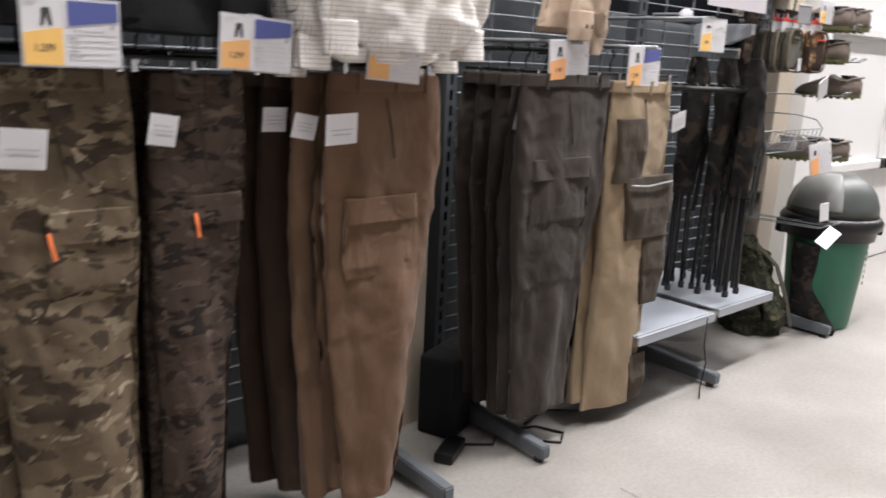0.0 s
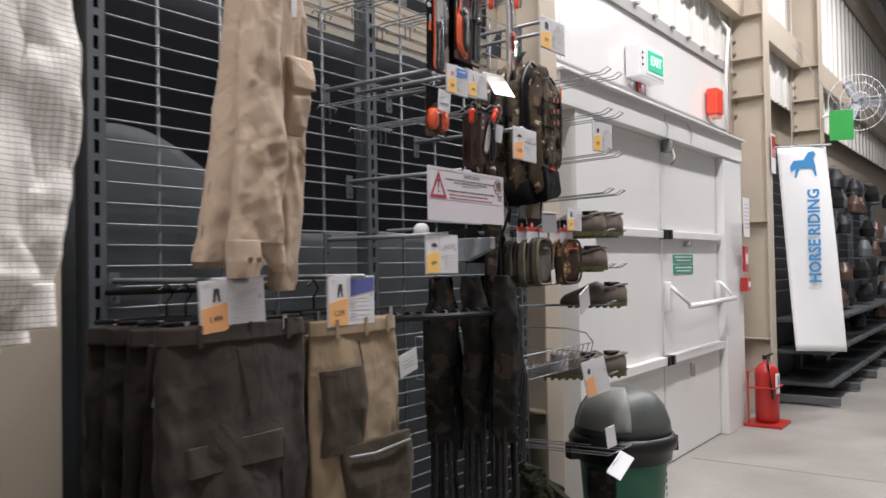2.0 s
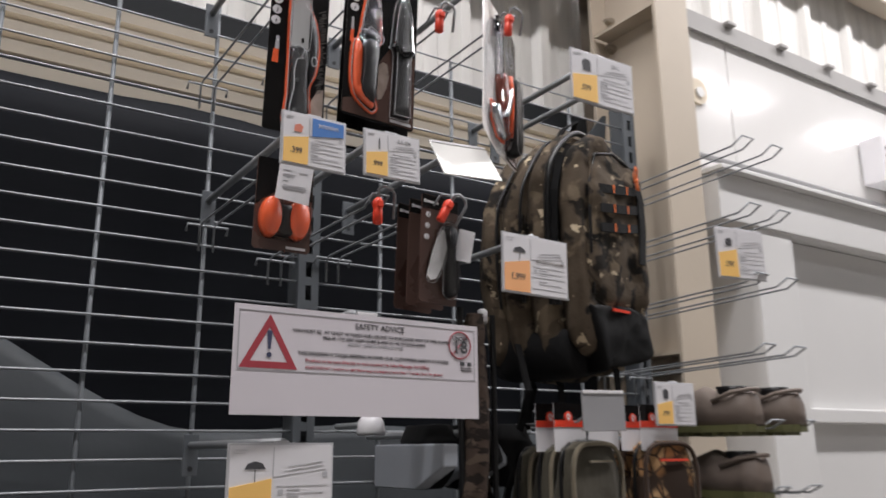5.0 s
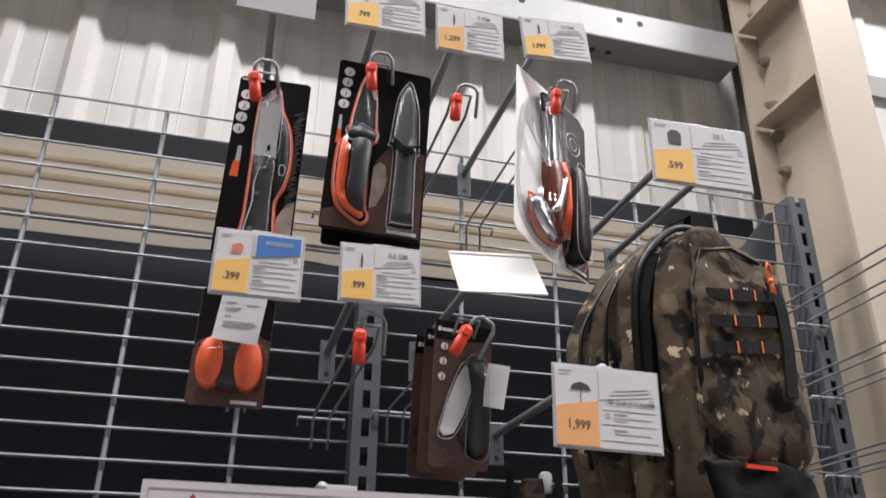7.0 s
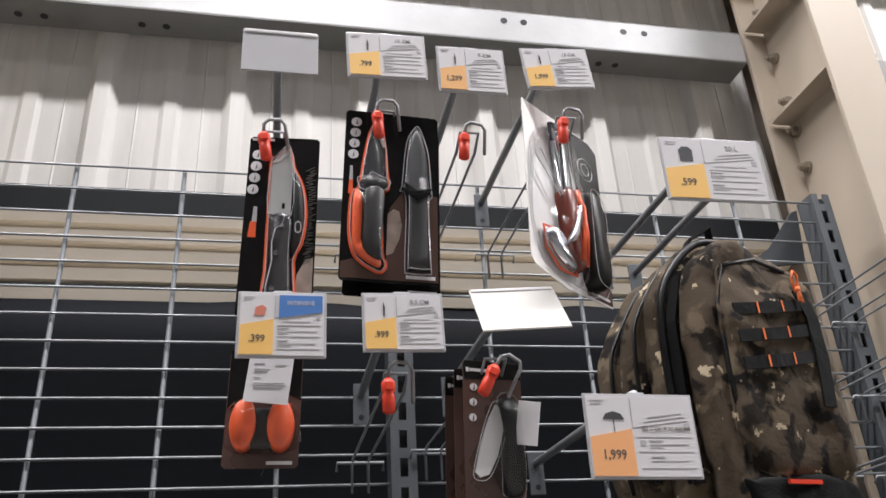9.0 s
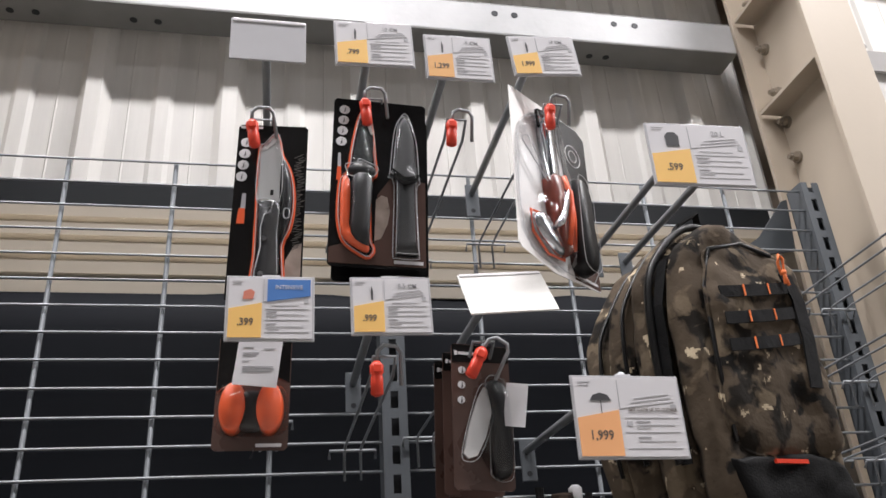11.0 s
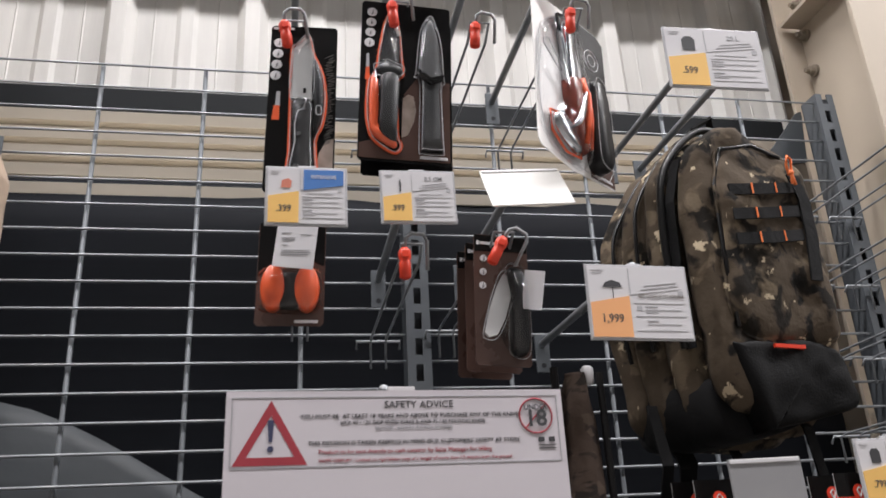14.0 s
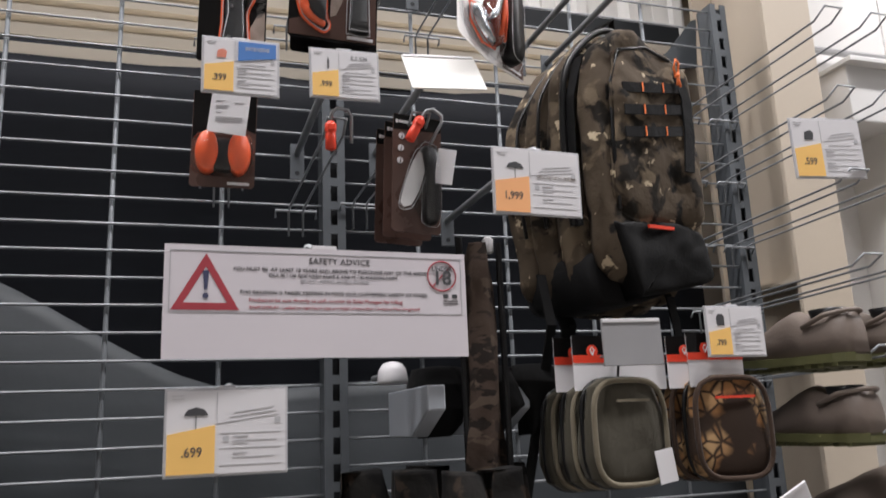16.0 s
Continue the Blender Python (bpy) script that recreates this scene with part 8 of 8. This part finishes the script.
drape(bm, [(0.24, -0.08, 0.05, -0.11, 0.05), (0.10, -0.09, 0.07, -0.145, 0.06), (0.05, -0.07, 0.06, -0.135, 0.05)], 24, 0.008, 9.0, 2.8, 4, 16, 0.01)
part("front_pocket", bm, CAMO_G, bg, smooth=True)
bt = thing("rubber_boots", (1.06, -0.34, 0.0), "dark olive rubber boot standing by the bin", "boots")
bm = bm_new()
drape(bm, [(0.42, -0.07, 0.07, 0, 0.13), (0.20, -0.055, 0.06, 0, 0.11), (0.10, -0.06, 0.06, -0.03, 0.17), (0.03, -0.055, 0.055, -0.06, 0.24), (0.002, -0.05, 0.05, -0.06, 0.23)], 30, 0.006, 2.0, 2.4, 3, 26, 0.006)
part("boot", bm, CAMO_D, bt, smooth=True)

# black box and cables on the floor by the column
pb = thing("power_box", (-1.06, -0.14, 0.0), "black fabric equipment case leaning by the rack post", "case", rz=20)
bm = bm_new()
box(bm, (0, 0, 0.135), (0.22, 0.13, 0.27), 0.015)
part("case", bm, BLACKCLOTH, pb)
bm = bm_new()
box(bm, (0.02, -0.068, 0.20), (0.12, 0.008, 0.015), 0.003)
part("handle", bm, BLACK, pb)
ad = thing("power_adapter", (-1.20, -0.30, 0.0), "black power adapter on the floor", "adapter", rz=30)
bm = bm_new()
box(bm, (0, 0, 0.018), (0.14, 0.06, 0.034), 0.008)
part("body", bm, BLACK, ad)
for k, pts in enumerate(([(-1.13, -0.28, 0.006), (-1.05, -0.34, 0.006), (-1.0, -0.30, 0.006), (-0.97, -0.38, 0.006), (-0.90, -0.36, 0.008)], [(-1.0, -0.22, 0.006), (-0.93, -0.30, 0.006), (-0.84, -0.33, 0.006), (-0.80, -0.42, 0.006), (-0.86, -0.46, 0.006), (-0.90, -0.42, 0.006)], [(-0.86, -0.30, 0.006), (-0.72, -0.26, 0.006), (-0.62, -0.34, 0.006)])):
    cb = thing("cable", (0, 0, 0), "thin black cable lying on the floor", "cable", "floor cables")
    bm = bm_new()
    fine = []
    for a, b in zip(pts, pts[1:]):
        fine += [tuple(Vector(a).lerp(Vector(b), f)) for f in (0, 0.5)]
    path_tube(bm, fine + [pts[-1]], 0.0045, 6)
    part("lead", bm, BLACK, cb, smooth=True)
cb = thing("hanging_cable", (0, 0, 0), "thin black cord dangling by the base shelf", "cable", "floor cables")
bm = bm_new()
path_tube(bm, [(-0.10, -0.50, 0.30), (-0.12, -0.51, 0.20), (-0.08, -0.505, 0.12), (-0.13, -0.52, 0.03), (-0.16, -0.54, 0.006)], 0.003, 6)
part("lead", bm, BLACK, cb, smooth=True)
